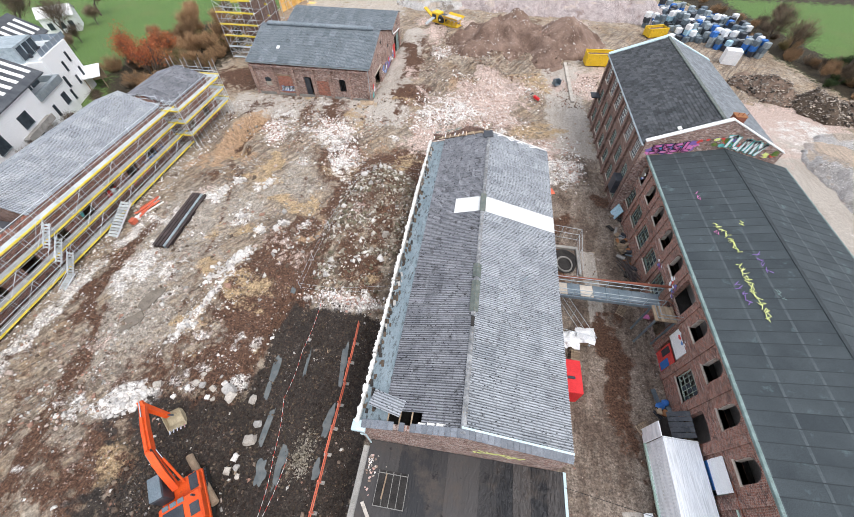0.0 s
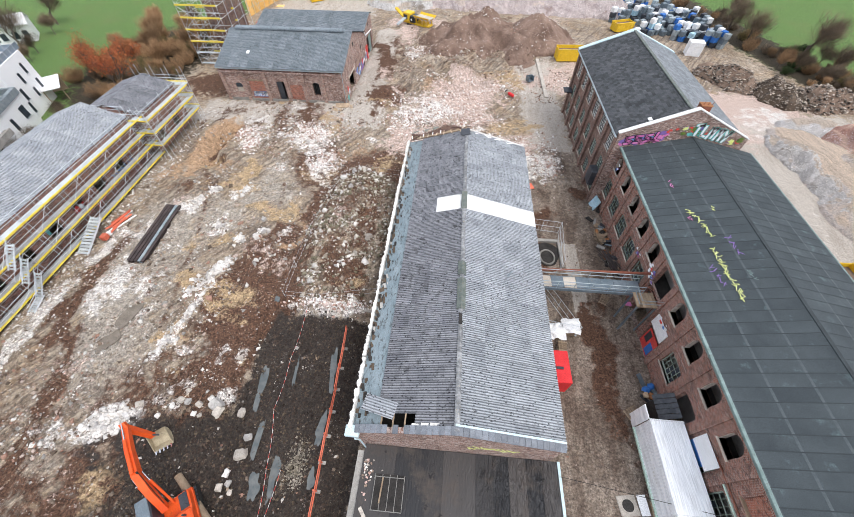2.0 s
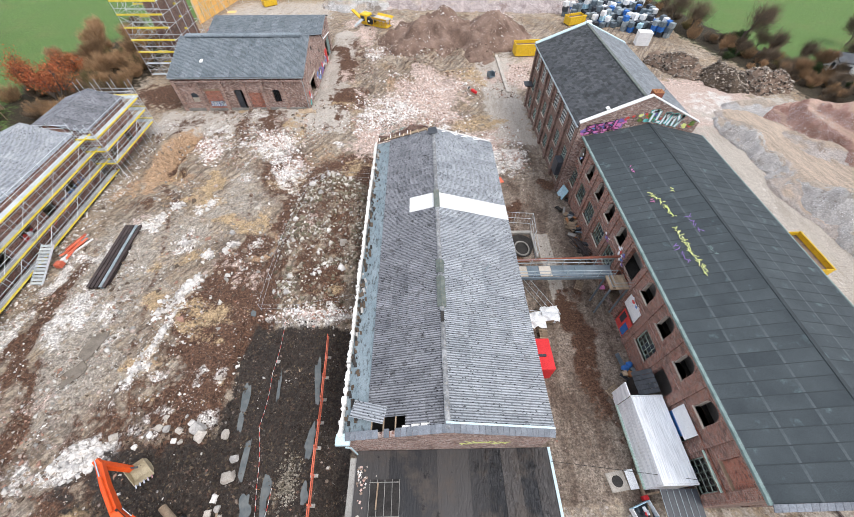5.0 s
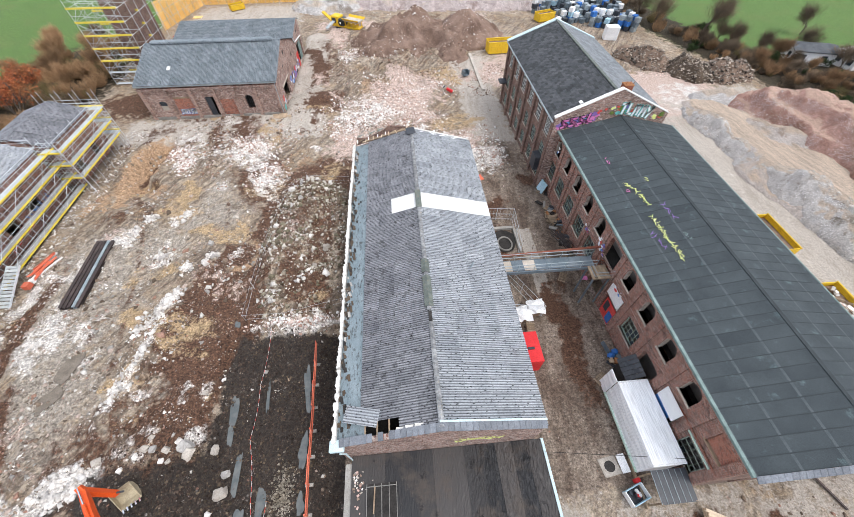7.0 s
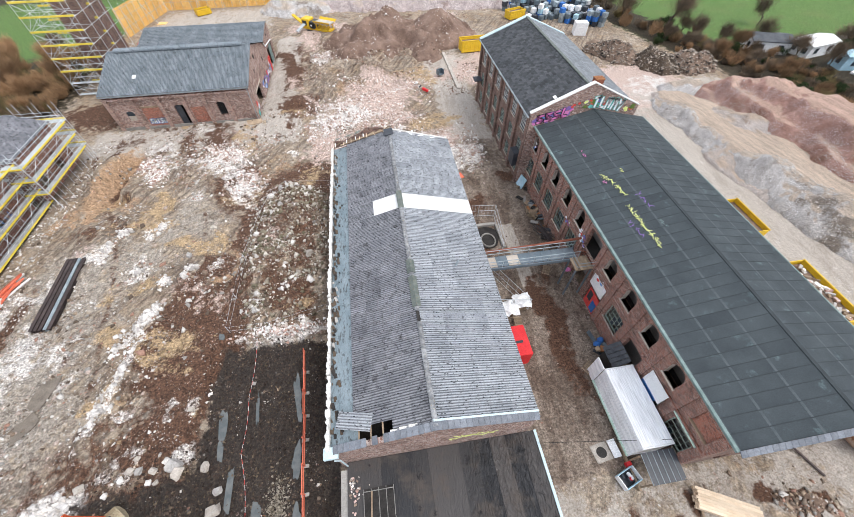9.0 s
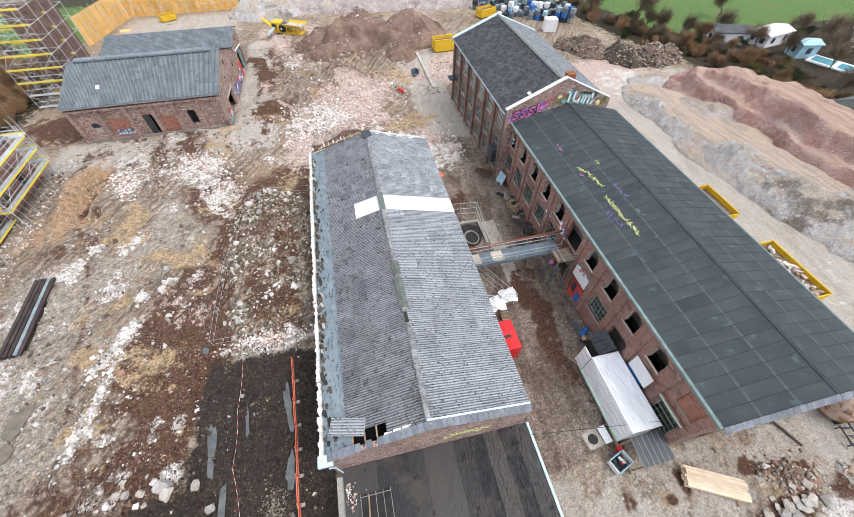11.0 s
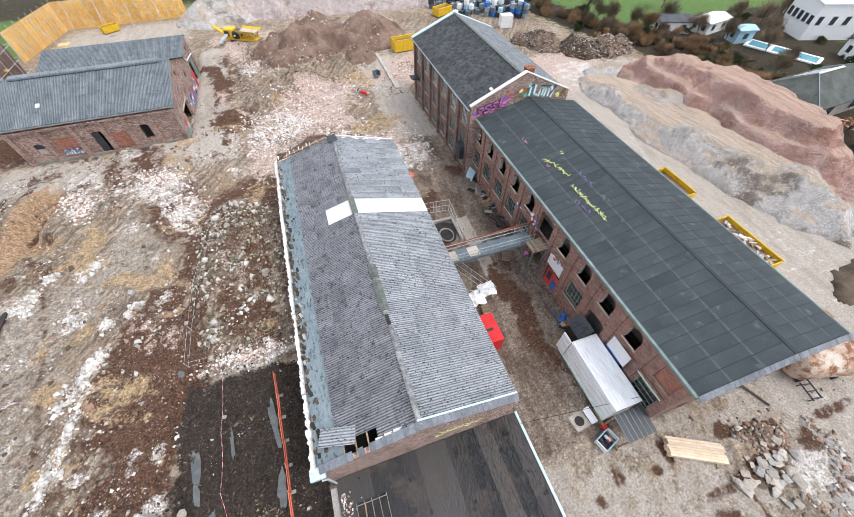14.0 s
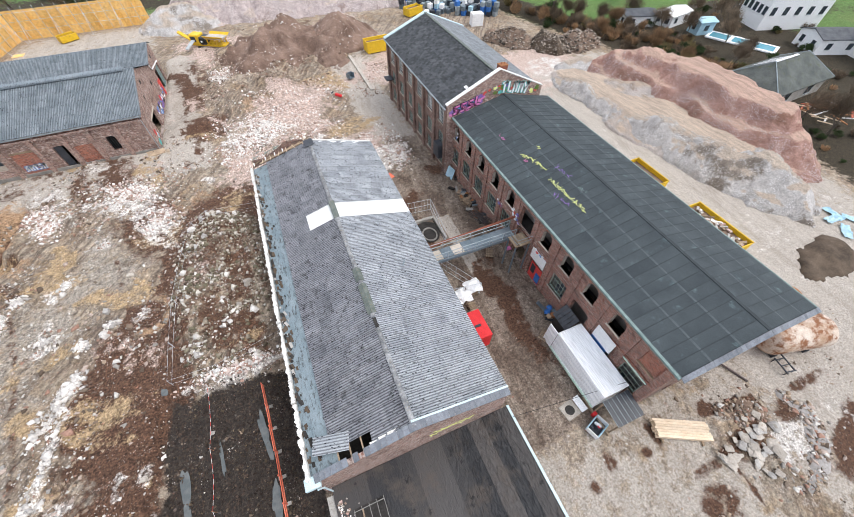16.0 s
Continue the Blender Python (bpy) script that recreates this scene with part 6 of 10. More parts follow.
# ---- heaps ----
def heap(name, label, material, spine, slope, lump, seed, reach=9.0, cell=0.35, bumps=0.5, warp=1.6, bench=0.0):
    """A heap of loose stuff: a ridge through (x, y, height, flat half-width) points, sloping off to the ground."""
    pts = []
    for a, b in zip(spine, spine[1:]):
        for k in range(8):
            pts.append(tuple(p + (q - p) * k / 8 for p, q in zip(a, b)))
    pts.append(spine[-1])
    xs = np.arange(min(p[0] for p in pts) - reach, max(p[0] for p in pts) + reach, cell)
    ys = np.arange(min(p[1] for p in pts) - reach, max(p[1] for p in pts) + reach, cell)

    def height(x, y):
        wx, wy = x + warp * fbm(x, y, 5, 3, seed + 50), y + warp * fbm(x, y, 5, 3, seed + 60)
        z = np.full(x.shape, -9.0)
        for px, py, h, flat in pts:
            z = np.maximum(z, h - slope * np.maximum(np.hypot(wx - px, wy - py) - flat, 0))
        gully = np.abs(fbm(x, y, 3.2, 3, seed + 9))
        z = z + lump * fbm(x, y, 4, 4, seed) + bumps * (0.35 * fbm(x, y, 0.9, 3, seed + 3) + 0.30 * fbm(x, y, 2.2, 3, seed + 5)) - lump * 0.5 * gully
        if bench:
            z = z + bench * np.sin(2.4 * (z + 0.9 * fbm(x, y, 7, 3, seed + 12))) * step(z, 0.8, 2.0)
        return np.where(z > 0.05, z, -0.5)

    me, *_ = grid_mesh(name, xs, ys, height, drop=-0.45)
    return tagged(place(name, me, material), label, "heap"), height


HEAPS = []


def add_heap(*args, **kw):
    ob, h = heap(*args, **kw)
    HEAPS.append(h)
    return h


h_spoil = add_heap("spoil_mound", "brown earth spoil heap with brick fragments", "earth", [(-3.0, 80, 1.4, 1.0), (-0.5, 87, 4.2, 1.0), (5, 90, 5.0, 1.0), (10, 88, 4.2, 1.0), (11, 82, 2.2, 1.0)], 0.5, 2.0, 3, reach=11, bumps=1.5)
h_spoil2 = add_heap("spoil_mound", "grey-brown conical heap of crushed rubble", "earth", [(15.5, 89, 5.4, 0.2), (17.5, 91, 5.2, 0.2)], 0.66, 1.0, 7, reach=11, bumps=1.0)
h_back = add_heap("gravel_mound", "long pale pink gravel heap at the back of the site", "heap_pink", [(-12, 120, 6.5, 2), (2, 118, 7.0, 2), (16, 117, 7.0, 2), (34, 114, 6.0, 2)], 0.78, 1.6, 12, reach=13, cell=0.45, bumps=1.4)
h_back2 = add_heap("gravel_mound", "grey gravel heap beside the yellow enclosure", "heap_grey", [(-19, 113, 4.0, 0.5), (-14, 114, 4.5, 0.5)], 0.62, 0.8, 15, cell=0.5)
h_grey = add_heap("gravel_mound", "long ridge of grey crushed stone along the haul road", "heap_grey", [(49.6, 54.0, 0.7, 0.3), (50.9, 50.0, 1.7, 0.4), (50.9, 44, 1.9, 0.4), (51.0, 38, 2.2, 0.5), (52.2, 32, 2.9, 0.5), (53.4, 28, 3.3, 0.5), (55.4, 21.5, 3.6, 0.6), (57.3, 18.8, 4.1, 0.8), (57.0, 13.5, 2.7, 0.8), (56, 10.2, 1.1, 0.5)], 0.85, 1.3, 20, reach=6.5, cell=0.25, bumps=1.0, warp=1.2)
h_red = add_heap("brick_mound", "large flat-topped heap of reddish crushed brick", "heap_red", [(60, 54.5, 2.2, 1.5), (63.4, 49.5, 4.6, 2.4), (64.8, 42, 5.7, 2.6), (65.4, 34.5, 6.2, 2.8), (65.2, 27, 6.0, 2.8), (64.6, 21.5, 4.8, 2.0), (64.2, 18.6, 3.0, 1.0)], 1.0, 0.9, 25, reach=10, cell=0.25, bumps=0.55, warp=1.9, bench=0.34)
h_ramp = add_heap("driven_ramp", "flat driven ramp of tan fines between the heaps", "heap_tan", [(54.0, 54, 0.8, 2.4), (55.0, 46, 1.4, 3.6), (55.2, 38, 1.9, 4.0), (56.4, 29, 2.7, 3.0), (57.6, 22.5, 3.1, 1.8)], 0.6, 0.35, 29, reach=8, bumps=0.3)
h_white = add_heap("gravel_mound", "spill of whitish gravel beside the ramp", "heap_tan", [(56.2, 47, 2.2, 0.3), (57.6, 43, 3.2, 0.3), (58.6, 40, 2.9, 0.2)], 0.8, 0.5, 31, reach=5, bumps=0.8, warp=0.6)
add_heap("gravel_mound", "low pale gravel mound by the ramp", "heap_grey", [(55.0, 57.5, 1.6, 0.8), (58.5, 56.5, 1.9, 1.0)], 0.8, 0.4, 32, reach=4, bumps=0.8, warp=0.6)
h_scrap = add_heap("rubbish_mound", "heap of mixed demolition rubbish and wood", "scrap", [(48.5, 76, 2.2, 0.6), (51.5, 73.5, 3.0, 0.8), (54, 71, 2.2, 0.6)], 0.9, 1.4, 33, reach=6, bumps=2.0)
h_scrap2 = add_heap("rubbish_mound", "brown heap of roots and timber scraps", "soil", [(57, 68.0, 3.0, 0.8), (59.5, 66.5, 2.6, 0.7)], 0.9, 1.3, 35, reach=6, bumps=2.0)
h_scrap3 = add_heap("rubbish_mound", "dark heap of scrap plastic and metal", "scrap", [(63, 66, 2.8, 0.9), (66.5, 66, 2.6, 0.8)], 0.9, 1.3, 37, reach=6, bumps=2.0)
h_tip = add_heap("rubble_mound", "low heap of dark earth and broken paving", "scrap", [(27.4, -2.6, 0.45, 0.8), (29.0, -3.4, 0.5, 0.7)], 0.6, 0.4, 44, reach=3, bumps=0.8, warp=0.6)
h_tip2 = add_heap("rubble_mound", "low bank of grey rubble and mortar", "gravel", [(32.4, -3.2, 0.25, 0.5), (33.0, -5.0, 0.4, 0.5), (31.0, -7.0, 0.4, 0.8), (27.6, -7.6, 0.3, 0.8)], 0.5, 0.4, 46, reach=3, bumps=0.8, warp=0.8)
h_soil = add_heap("soil_mound", "flat heap of dark mulch beside the haul road", "soil", [(49.5, 4.6, 0.5, 1.4), (54, 5.4, 0.7, 1.4)], 0.4, 0.4, 40, reach=5)


# ---- loose rubble ----
CUBE_V = np.array([(x, y, z) for z in (-0.5, 0.5) for y in (-0.5, 0.5) for x in (-0.5, 0.5)])
CUBE_F = np.array([(0, 2, 3, 1), (4, 5, 7, 6), (0, 1, 5, 4), (2, 6, 7, 3), (0, 4, 6, 2), (1, 3, 7, 5)])


def stones(name, label, material, count, spot, size, seed, height=None, flat=0.7):
    """Many angular stones in one mesh; spot(rng, n) gives their places, size their least and greatest width."""
    r = np.random.RandomState(seed)
    x, y = spot(r, count)
    n = len(x)
    z = (height or site_height)(x, y)
    s = size[0] * (size[1] / size[0]) ** (r.rand(n) ** 2.2)
    a = r.rand(n) * 2 * math.pi
    tilt = (r.rand(n) - 0.5) * 0.9
    v = CUBE_V[None] + (r.rand(n, 8, 3) - 0.5) * 0.6
    v[:, 4:, :2] *= 0.35 + 0.6 * r.rand(n, 4, 1)
    v[:, :4, :2] *= 0.7 + 0.5 * r.rand(n, 4, 1)
    v = v * np.stack([s * (0.6 + 0.8 * r.rand(n)), s * (0.6 + 0.6 * r.rand(n)), s * flat * (0.5 + 0.7 * r.rand(n))], 1)[:, None]
    c, t = np.cos(tilt)[:, None], np.sin(tilt)[:, None]
    v = np.stack([v[..., 0] * c - v[..., 2] * t, v[..., 1], v[..., 0] * t + v[..., 2] * c], -1)
    c, t = np.cos(a)[:, None], np.sin(a)[:, None]
    v = np.stack([v[..., 0] * c - v[..., 1] * t, v[..., 0] * t + v[..., 1] * c, v[..., 2]], -1)
    v = v + np.stack([x, y, z + s * flat * 0.15], 1)[:, None]
    f = (CUBE_F[None] + (np.arange(n) * 8)[:, None, None]).reshape(-1, 4)
    me = bpy.data.meshes.new(name)
    v = v.reshape(-1, 3)
    me.vertices.add(len(v))
    me.vertices.foreach_set("co", v.astype(np.float32).ravel())
    me.loops.add(f.size)
    me.loops.foreach_set("vertex_index", f.astype(np.int32).ravel())
    me.polygons.add(len(f))
    me.polygons.foreach_set("loop_start", np.arange(0, f.size, 4, dtype=np.int32))
    me.update(calc_edges=True)
    return tagged(place(name, me, material), label, "rubble", kind="stuff")


def outside_buildings(x, y):
    return ~(((x > -6.6) & (x < 9.2) & (y > -12) & (y < 41)) | ((x > 18) & (x < 33.2) & (y > 0.4) & (y < 60.4)) | ((x > -41) & (x < -19) & (y > 58.6) & (y < 80)) | (x < -43.6))


def field(x0, x1, y0, y1, keep=None):
    def spot(r, n):
        x, y = x0 + (x1 - x0) * r.rand(n), y0 + (y1 - y0) * r.rand(n)
        ok = outside_buildings(x, y)
        if keep is not None:
            ok &= r.rand(n) < keep(x, y)
        return x[ok], y[ok]
    return spot


def ovals(*ps):
    def spot(r, n):
        k = r.randint(0, len(ps), n)
        p = np.array([q[:4] for q in ps])[k]
        g = r.randn(n, 2) * 0.5
        x, y = p[:, 0] + g[:, 0] * p[:, 2], p[:, 1] + g[:, 1] * p[:, 3]
        ok = outside_buildings(x, y)
        return x[ok], y[ok]
    return spot


def clumpy(seed, size=3.0, lo=-0.1, hi=0.35):
    return lambda x, y: step(fbm(x, y, size, 4, seed), lo, hi) ** 1.5


dry = lambda x, y: 1 - 0.85 * block(x, y, -17.5, -6, -12, 17, 0.8)
stones("rubble", "pale broken concrete and mortar lumps scattered over the site", "rock_white", 52000, field(-43, 8, -9, 58, lambda x, y: (0.02 + 0.9 * clumpy(41, 3.5, 0.18, 0.5)(x, y)) * dry(x, y)), (0.03, 0.24), 1)
stones("rubble", "grey, tan and brick-red stones scattered over the site", "mixed", 60000, field(-43, 8, -9, 60, lambda x, y: (0.04 + clumpy(47, 4.0, -0.02, 0.42)(x, y)) * dry(x, y)), (0.04, 0.34), 2)
stones("rubble", "larger broken lumps strewn over the site", "mixed", 7000, field(-42, 8, -9, 60, lambda x, y: clumpy(57, 5.0, 0.1, 0.5)(x, y) * dry(x, y)), (0.12, 0.6), 22, flat=0.5)
stones("rubble", "mossy grey rubble heap beside the shed", "mixed_moss", 18000, field(-16.8, -6.6, 18, 41, lambda x, y: oval(x, y, -11.6, 29, 5.0, 11.5, 4, 0.25) * (0.10 + clumpy(43, 2.4, -0.3, 0.35)(x, y))), (0.04, 0.44), 3)
stones("rubble", "white stones on the rubble heap", "rock_white", 1100, field(-16.8, -6.6, 17.4, 41, lambda x, y: oval(x, y, -12.6, 28, 4.0, 11.5, 4, 0.3) * clumpy(53, 2.0)(x, y)), (0.08, 0.6), 4)
stones("rubble", "whitish brick and mortar rubble", "mixed_pink", 22000, field(-18, 18, 42, 72, lambda x, y: np.clip(oval(x, y, -3, 57, 9, 8) + oval(x, y, 8, 49, 7, 5) + 0.8 * oval(x, y, 3, 67, 8, 6), 0, 1) * clumpy(59, 2.5, -0.3, 0.3)(x, y)), (0.05, 0.38), 5)
stones("rubble", "whitish plaster rubble", "mixed_pink", 10000, ovals((-5.5, 59, 5, 4), (-8, 54, 3, 3), (-33.3, 48.6, 1.6, 2.2), (-31.4, 45.6, 1.3, 2.2), (-21.5, 48.5, 3.2, 3.2), (-18.6, 42.5, 2.2, 3.4), (-24, 50, 3, 2), (-11.5, 18.0, 4.0, 0.7), (13.2, 44, 2.6, 4), (-9, 82, 2.4, 2.4), (-3, 80, 3, 1.6)), (0.04, 0.36), 6)
stones("rubble", "line of white broken stones", "rock_white", 1900, ovals((-25.0, 22.5, 0.6, 1.0), (-25.8, 21.0, 0.7, 1.2), (-26.8, 19.0, 0.8, 1.6), (-25.6, 16.0, 0.6, 1.6), (-26.6, 12.5, 0.8, 1.8), (-28.3, 28.2, 1.5, 0.6), (-24.9, 26.3, 0.6, 0.8), (-32.9, 31.5, 0.6, 1.8), (-31.8, 34.4, 0.8, 0.8), (-22.6, 27.8, 0.7, 0.6), (-27.7, 35, 0.7, 0.8), (-27.7, 5.6, 1.3, 0.8), (-27.9, 4.8, 1.3, 0.9), (-26.8, 6.2, 0.9, 0.6), (-27.4, 5.2, 1.5, 0.9)), (0.08, 0.55), 7)
stones("rubble", "dark clods of earth in the pit", "clod", 24000, field(-25, -6, -9, 17.5, lambda x, y: 0.9 * block(x, y, -17.5, -6.2, -12, 17, 0.8) + oval(x, y, -21, 3, 6, 5)), (0.04, 0.20), 8)
stones("rubble", "brown clods of earth in the pit", "brown_clod", 9000, field(-25, -6, -9, 17.5, lambda x, y: (0.9 * block(x, y, -17.5, -6.2, -12, 17, 0.8) + oval(x, y, -21, 3, 6, 5)) * clumpy(83, 2.0, -0.2, 0.3)(x, y)), (0.04, 0.22), 18)
stones("rubble", "low olive-brown pile of earth in the pit", "rock_green", 900, ovals((-10.9, 4.3, 0.8, 1.7), (-11.0, 3.2, 0.7, 1.0)), (0.04, 0.2), 19)
stones("rubble", "brick fragments on the spoil heaps", "mixed_brown", 14000, field(-12, 26, 62, 104, clumpy(61, 4.0, -0.05, 0.35)), (0.06, 0.34), 9, height=lambda x, y: np.maximum(np.maximum(h_spoil(x, y), h_spoil2(x, y)), site_height(x, y)))
stones("rubble", "earth and brick lumps on the back ground", "mixed_pink", 9000, field(-13, 26, 60, 104, clumpy(67, 5.0, 0.0, 0.4)), (0.06, 0.32), 10, height=lambda x, y: np.maximum(np.maximum(h_spoil(x, y), h_spoil2(x, y)), site_height(x, y)))
stones("gravel_bits", "coarse pale chips on the crushed-brick heap", "rock_white", 60000, field(48, 76, 14, 62, lambda x, y: (h_red(x, y) > np.maximum(0.2, h_ramp(x, y))) * (h_red(x, y) < 4.6) * clumpy(71, 6.0, 0.12, 0.34)(x, y)), (0.035, 0.12), 11, height=h_red)
stones("gravel_bits", "coarse chips on the grey gravel ridge", "rock_white", 26000, field(44, 62, 6, 58, lambda x, y: (h_grey(x, y) > np.maximum(0.12, h_ramp(x, y))) * clumpy(73, 3.0, -0.1, 0.35)(x, y)), (0.06, 0.20), 12, height=h_grey)
stones("gravel_bits", "chips on the pale heap at the back", "mixed_pink", 6000, field(-20, 42, 106, 128, lambda x, y: (h_back(x, y) > 0.2) * clumpy(97, 5.0, -0.1, 0.4)(x, y)), (0.08, 0.22), 13, height=h_back)
stones("rubbish_bits", "splintered boards and plastic scraps on the rubbish heaps", "litter", 15000, field(46, 72, 60, 78, lambda x, y: (np.maximum(np.maximum(h_scrap(x, y), h_scrap2(x, y)), h_scrap3(x, y)) > 0.1) * 1.0), (0.08, 0.5), 14, height=lambda x, y: np.maximum(np.maximum(h_scrap(x, y), h_scrap2(x, y)), h_scrap3(x, y)), flat=0.35)
stones("rubble", "broken paving and mortar beside the slabs", "mixed", 6000, field(20, 40, -12, 1, lambda x, y: np.clip(oval(x, y, 29, -5.0, 5, 3) + 0.08, 0, 1) * clumpy(79, 2.5)(x, y)), (0.05, 0.4), 15)
stones("rubble", "small stones and brick bits trodden into the ground by the hall", "mixed", 5000, field(10, 46, -14, 1.2, clumpy(89, 3.0, 0.0, 0.4)), (0.03, 0.2), 23)
stones("rubble", "lumps on the low rubble banks", "mixed", 3500, field(24, 36, -9, -0.5, lambda x, y: (np.maximum(h_tip(x, y), h_tip2(x, y)) > 0.08) * 1.0), (0.05, 0.45), 24, height=lambda x, y: np.maximum(h_tip(x, y), h_tip2(x, y)), flat=0.45)
stones("rubble", "gravel spilled in the yard", "mixed_brown", 1600, field(9, 19, 2, 60, lambda x, y: 0.25 + 0.75 * np.clip(oval(x, y, 13, 44, 3, 5) + oval(x, y, 18.6, 35, 1, 16), 0, 1)), (0.04, 0.25), 16)
stones("rubble", "stones and brick bits along the foot of the sheds", "rock_white", 2500, field(-43.5, -40, -8, 56), (0.05, 0.3), 17)


def lump(name, x, y, z, size, material, seed, squash=0.7):
    """A single rounded, broken block."""
    r = random.Random(seed)
    bm = bmesh.new()
    bmesh.ops.create_cube(bm, size=1.0)
    bmesh.ops.bevel(bm, geom=bm.edges[:], offset=0.16, segments=1, affect="EDGES")
    for v in bm.verts:
        v.co += Vector([r.uniform(-0.15, 0.15) for _ in range(3)])
        if v.co.z > 0:
            v.co.x, v.co.y = v.co.x * 0.8, v.co.y * 0.8
    m = Matrix.Translation((x, y, z)) @ Euler((r.uniform(-0.3, 0.3), r.uniform(-0.3, 0.3), r.uniform(0, 6.3))).to_matrix().to_4x4() @ Matrix.Diagonal((size, size * r.uniform(0.65, 1.0), size * squash, 1))
    bmesh.ops.transform(bm, matrix=m, verts=bm.verts)
    return part(name, bm, material)


r = random.Random(77)
for k, (x, y, s) in enumerate(((-25.78, 6.92, 0.8), (-22.63, 7.03, 0.6), (-22.1, 7.6, 0.7), (-21.5, 7.5, 0.65), (-20.4, 7.35, 0.75), (-20.6, 6.6, 0.5), (-20.0, 6.5, 0.55), (-18.9, 7.4, 1.25), (-18.5, 6.9, 1.0), (-19.6, 7.9, 0.6), (-16.9, 7.1, 0.85), (-15.65, 5.38, 0.8), (-15.64, 4.06, 1.15), (-16.25, 2.62, 0.7), (-16.6, 1.73, 0.75), (-15.9, 2.0, 0.6), (-15.44, 1.46, 0.5), (-23.6, 6.2, 0.5), (-21.9, 8.4, 0.5))):
    tagged(lump("concrete_block", x, y, ground_z(x, y) + s * 0.18, s * 0.85, ("slab", "rock_white", "slab", "rock")[k % 4], 100 + k, 0.45), "rough concrete block lying in dark mud", "stone", "blocks along the pit")
for k, (x, y, s) in enumerate(((-18.64, 11.68, 0.7), (-22.9, 26.5, 1.2), (-23.2, 29.6, 0.9), (-21.2, 33.5, 0.8), (-17.6, 13.0, 0.5), (-13.9, 13.4, 0.45), (-26.5, 34.0, 0.7), (-14.6, 37.5, 1.0), (-13.6, 39.2, 1.1), (-12.3, 39.8, 0.9), (-9.8, 38.8, 1.0), (-13.2, 35.5, 0.9), (-9.2, 27.0, 1.1), (-8.8, 23.0, 0.9), (-14.2, 20.2, 0.8), (-10.2, 24.3, 0.9), (-15.3, 30.5, 0.9))):
    tagged(lump("concrete_block", x, y, ground_z(x, y) + s * 0.14, s * 0.8, ("slab", "rock_white", "rock")[k % 3], 200 + k), "pale broken concrete block on the ground", "stone", "loose blocks")
for k in range(46):
    x, y = 25.8 + r.gauss(0, 1.4), -4.8 + r.gauss(0, 0.8)
    if y > -2.4 or x < 23.2:
        continue
    s = r.uniform(0.3, 0.75) if k % 5 else r.uniform(0.8, 1.15)
    tagged(lump("concrete_slab", x, y, ground_z(x, y) + 0.16 + 0.16 * r.random(), s, ("slab", "rock", "slab")[k % 3], 300 + k, 0.11), "broken flat concrete slab in a pile", "slab", "broken slabs")

# ---- puddles ----
def puddle(x, y, rx, ry, turn, seed, level, label="grey puddle in the mud", material="water"):
    r = np.random.RandomState(seed)
    a = np.linspace(0, 2 * math.pi, 72, endpoint=False)
    k = 1 + sum(r.uniform(-0.2, 0.2) / (1 + 0.25 * j) * np.cos((j + 2) * a + r.rand() * 6) for j in range(6))
    c, s = math.cos(radians(turn)), math.sin(radians(turn))
    u, v = rx * k * np.cos(a), ry * k * np.sin(a)
    bm = polyd([(x + p * c - q * s, y + p * s + q * c, level) for p, q in zip(u, v)], (0, 0, 0.02))
    return tagged(part("puddle", bm, material), label, "puddle", kind="structure")


for p in ((-16.1, 9.6, 0.34, 2.2, 5, 1), (-14.8, 5.6, 0.26, 3.1, 3, 2), (-12.5, 3.1, 0.32, 2.0, 5, 3), (-13.7, 2.0, 0.42, 1.0, 8, 12), (-9.9, 11.7, 0.34, 1.8, 8, 4), (-9.6, 6.5, 0.36, 1.3, -4, 5), (-9.45, 2.8, 0.3, 0.8, 0, 6), (-17.3, 18.2, 0.3, 0.35, 0, 7), (-13.4, 11.4, 0.16, 1.6, 6, 13)):
    puddle(*p, ground_z(p[0], p[1]) + 0.13)
for p in ((-32.0, 15.2, 0.7, 1.7, -10, 8), (-32.2, 12.3, 0.6, 1.5, -28, 9)):
    puddle(*p, ground_z(p[0], p[1]) + 0.10, "shallow brown puddle in tyre ruts", "water_brown")


# ---- scaffolds ----
def tube_mesh(name, length, r=0.04, material="steel"):
    me = bpy.data.meshes.new(name)
    bm = tubed((0, 0, 0), (0, 0, length), r, 6)
    bm.to_mesh(me)
    bm.free()
    me.materials.append(M[material])
    return me


def box_mesh(name, a, b, material, bevel=0.0):
    me = bpy.data.meshes.new(name)
    bm = boxed(*a, *b, bevel=bevel)
    bm.to_mesh(me)
    bm.free()
    me.materials.append(M[material])
    return me


def at(x, y, z, rx=0, ry=0, rz=0):
    return pose(x, y, z, rx, ry, rz)


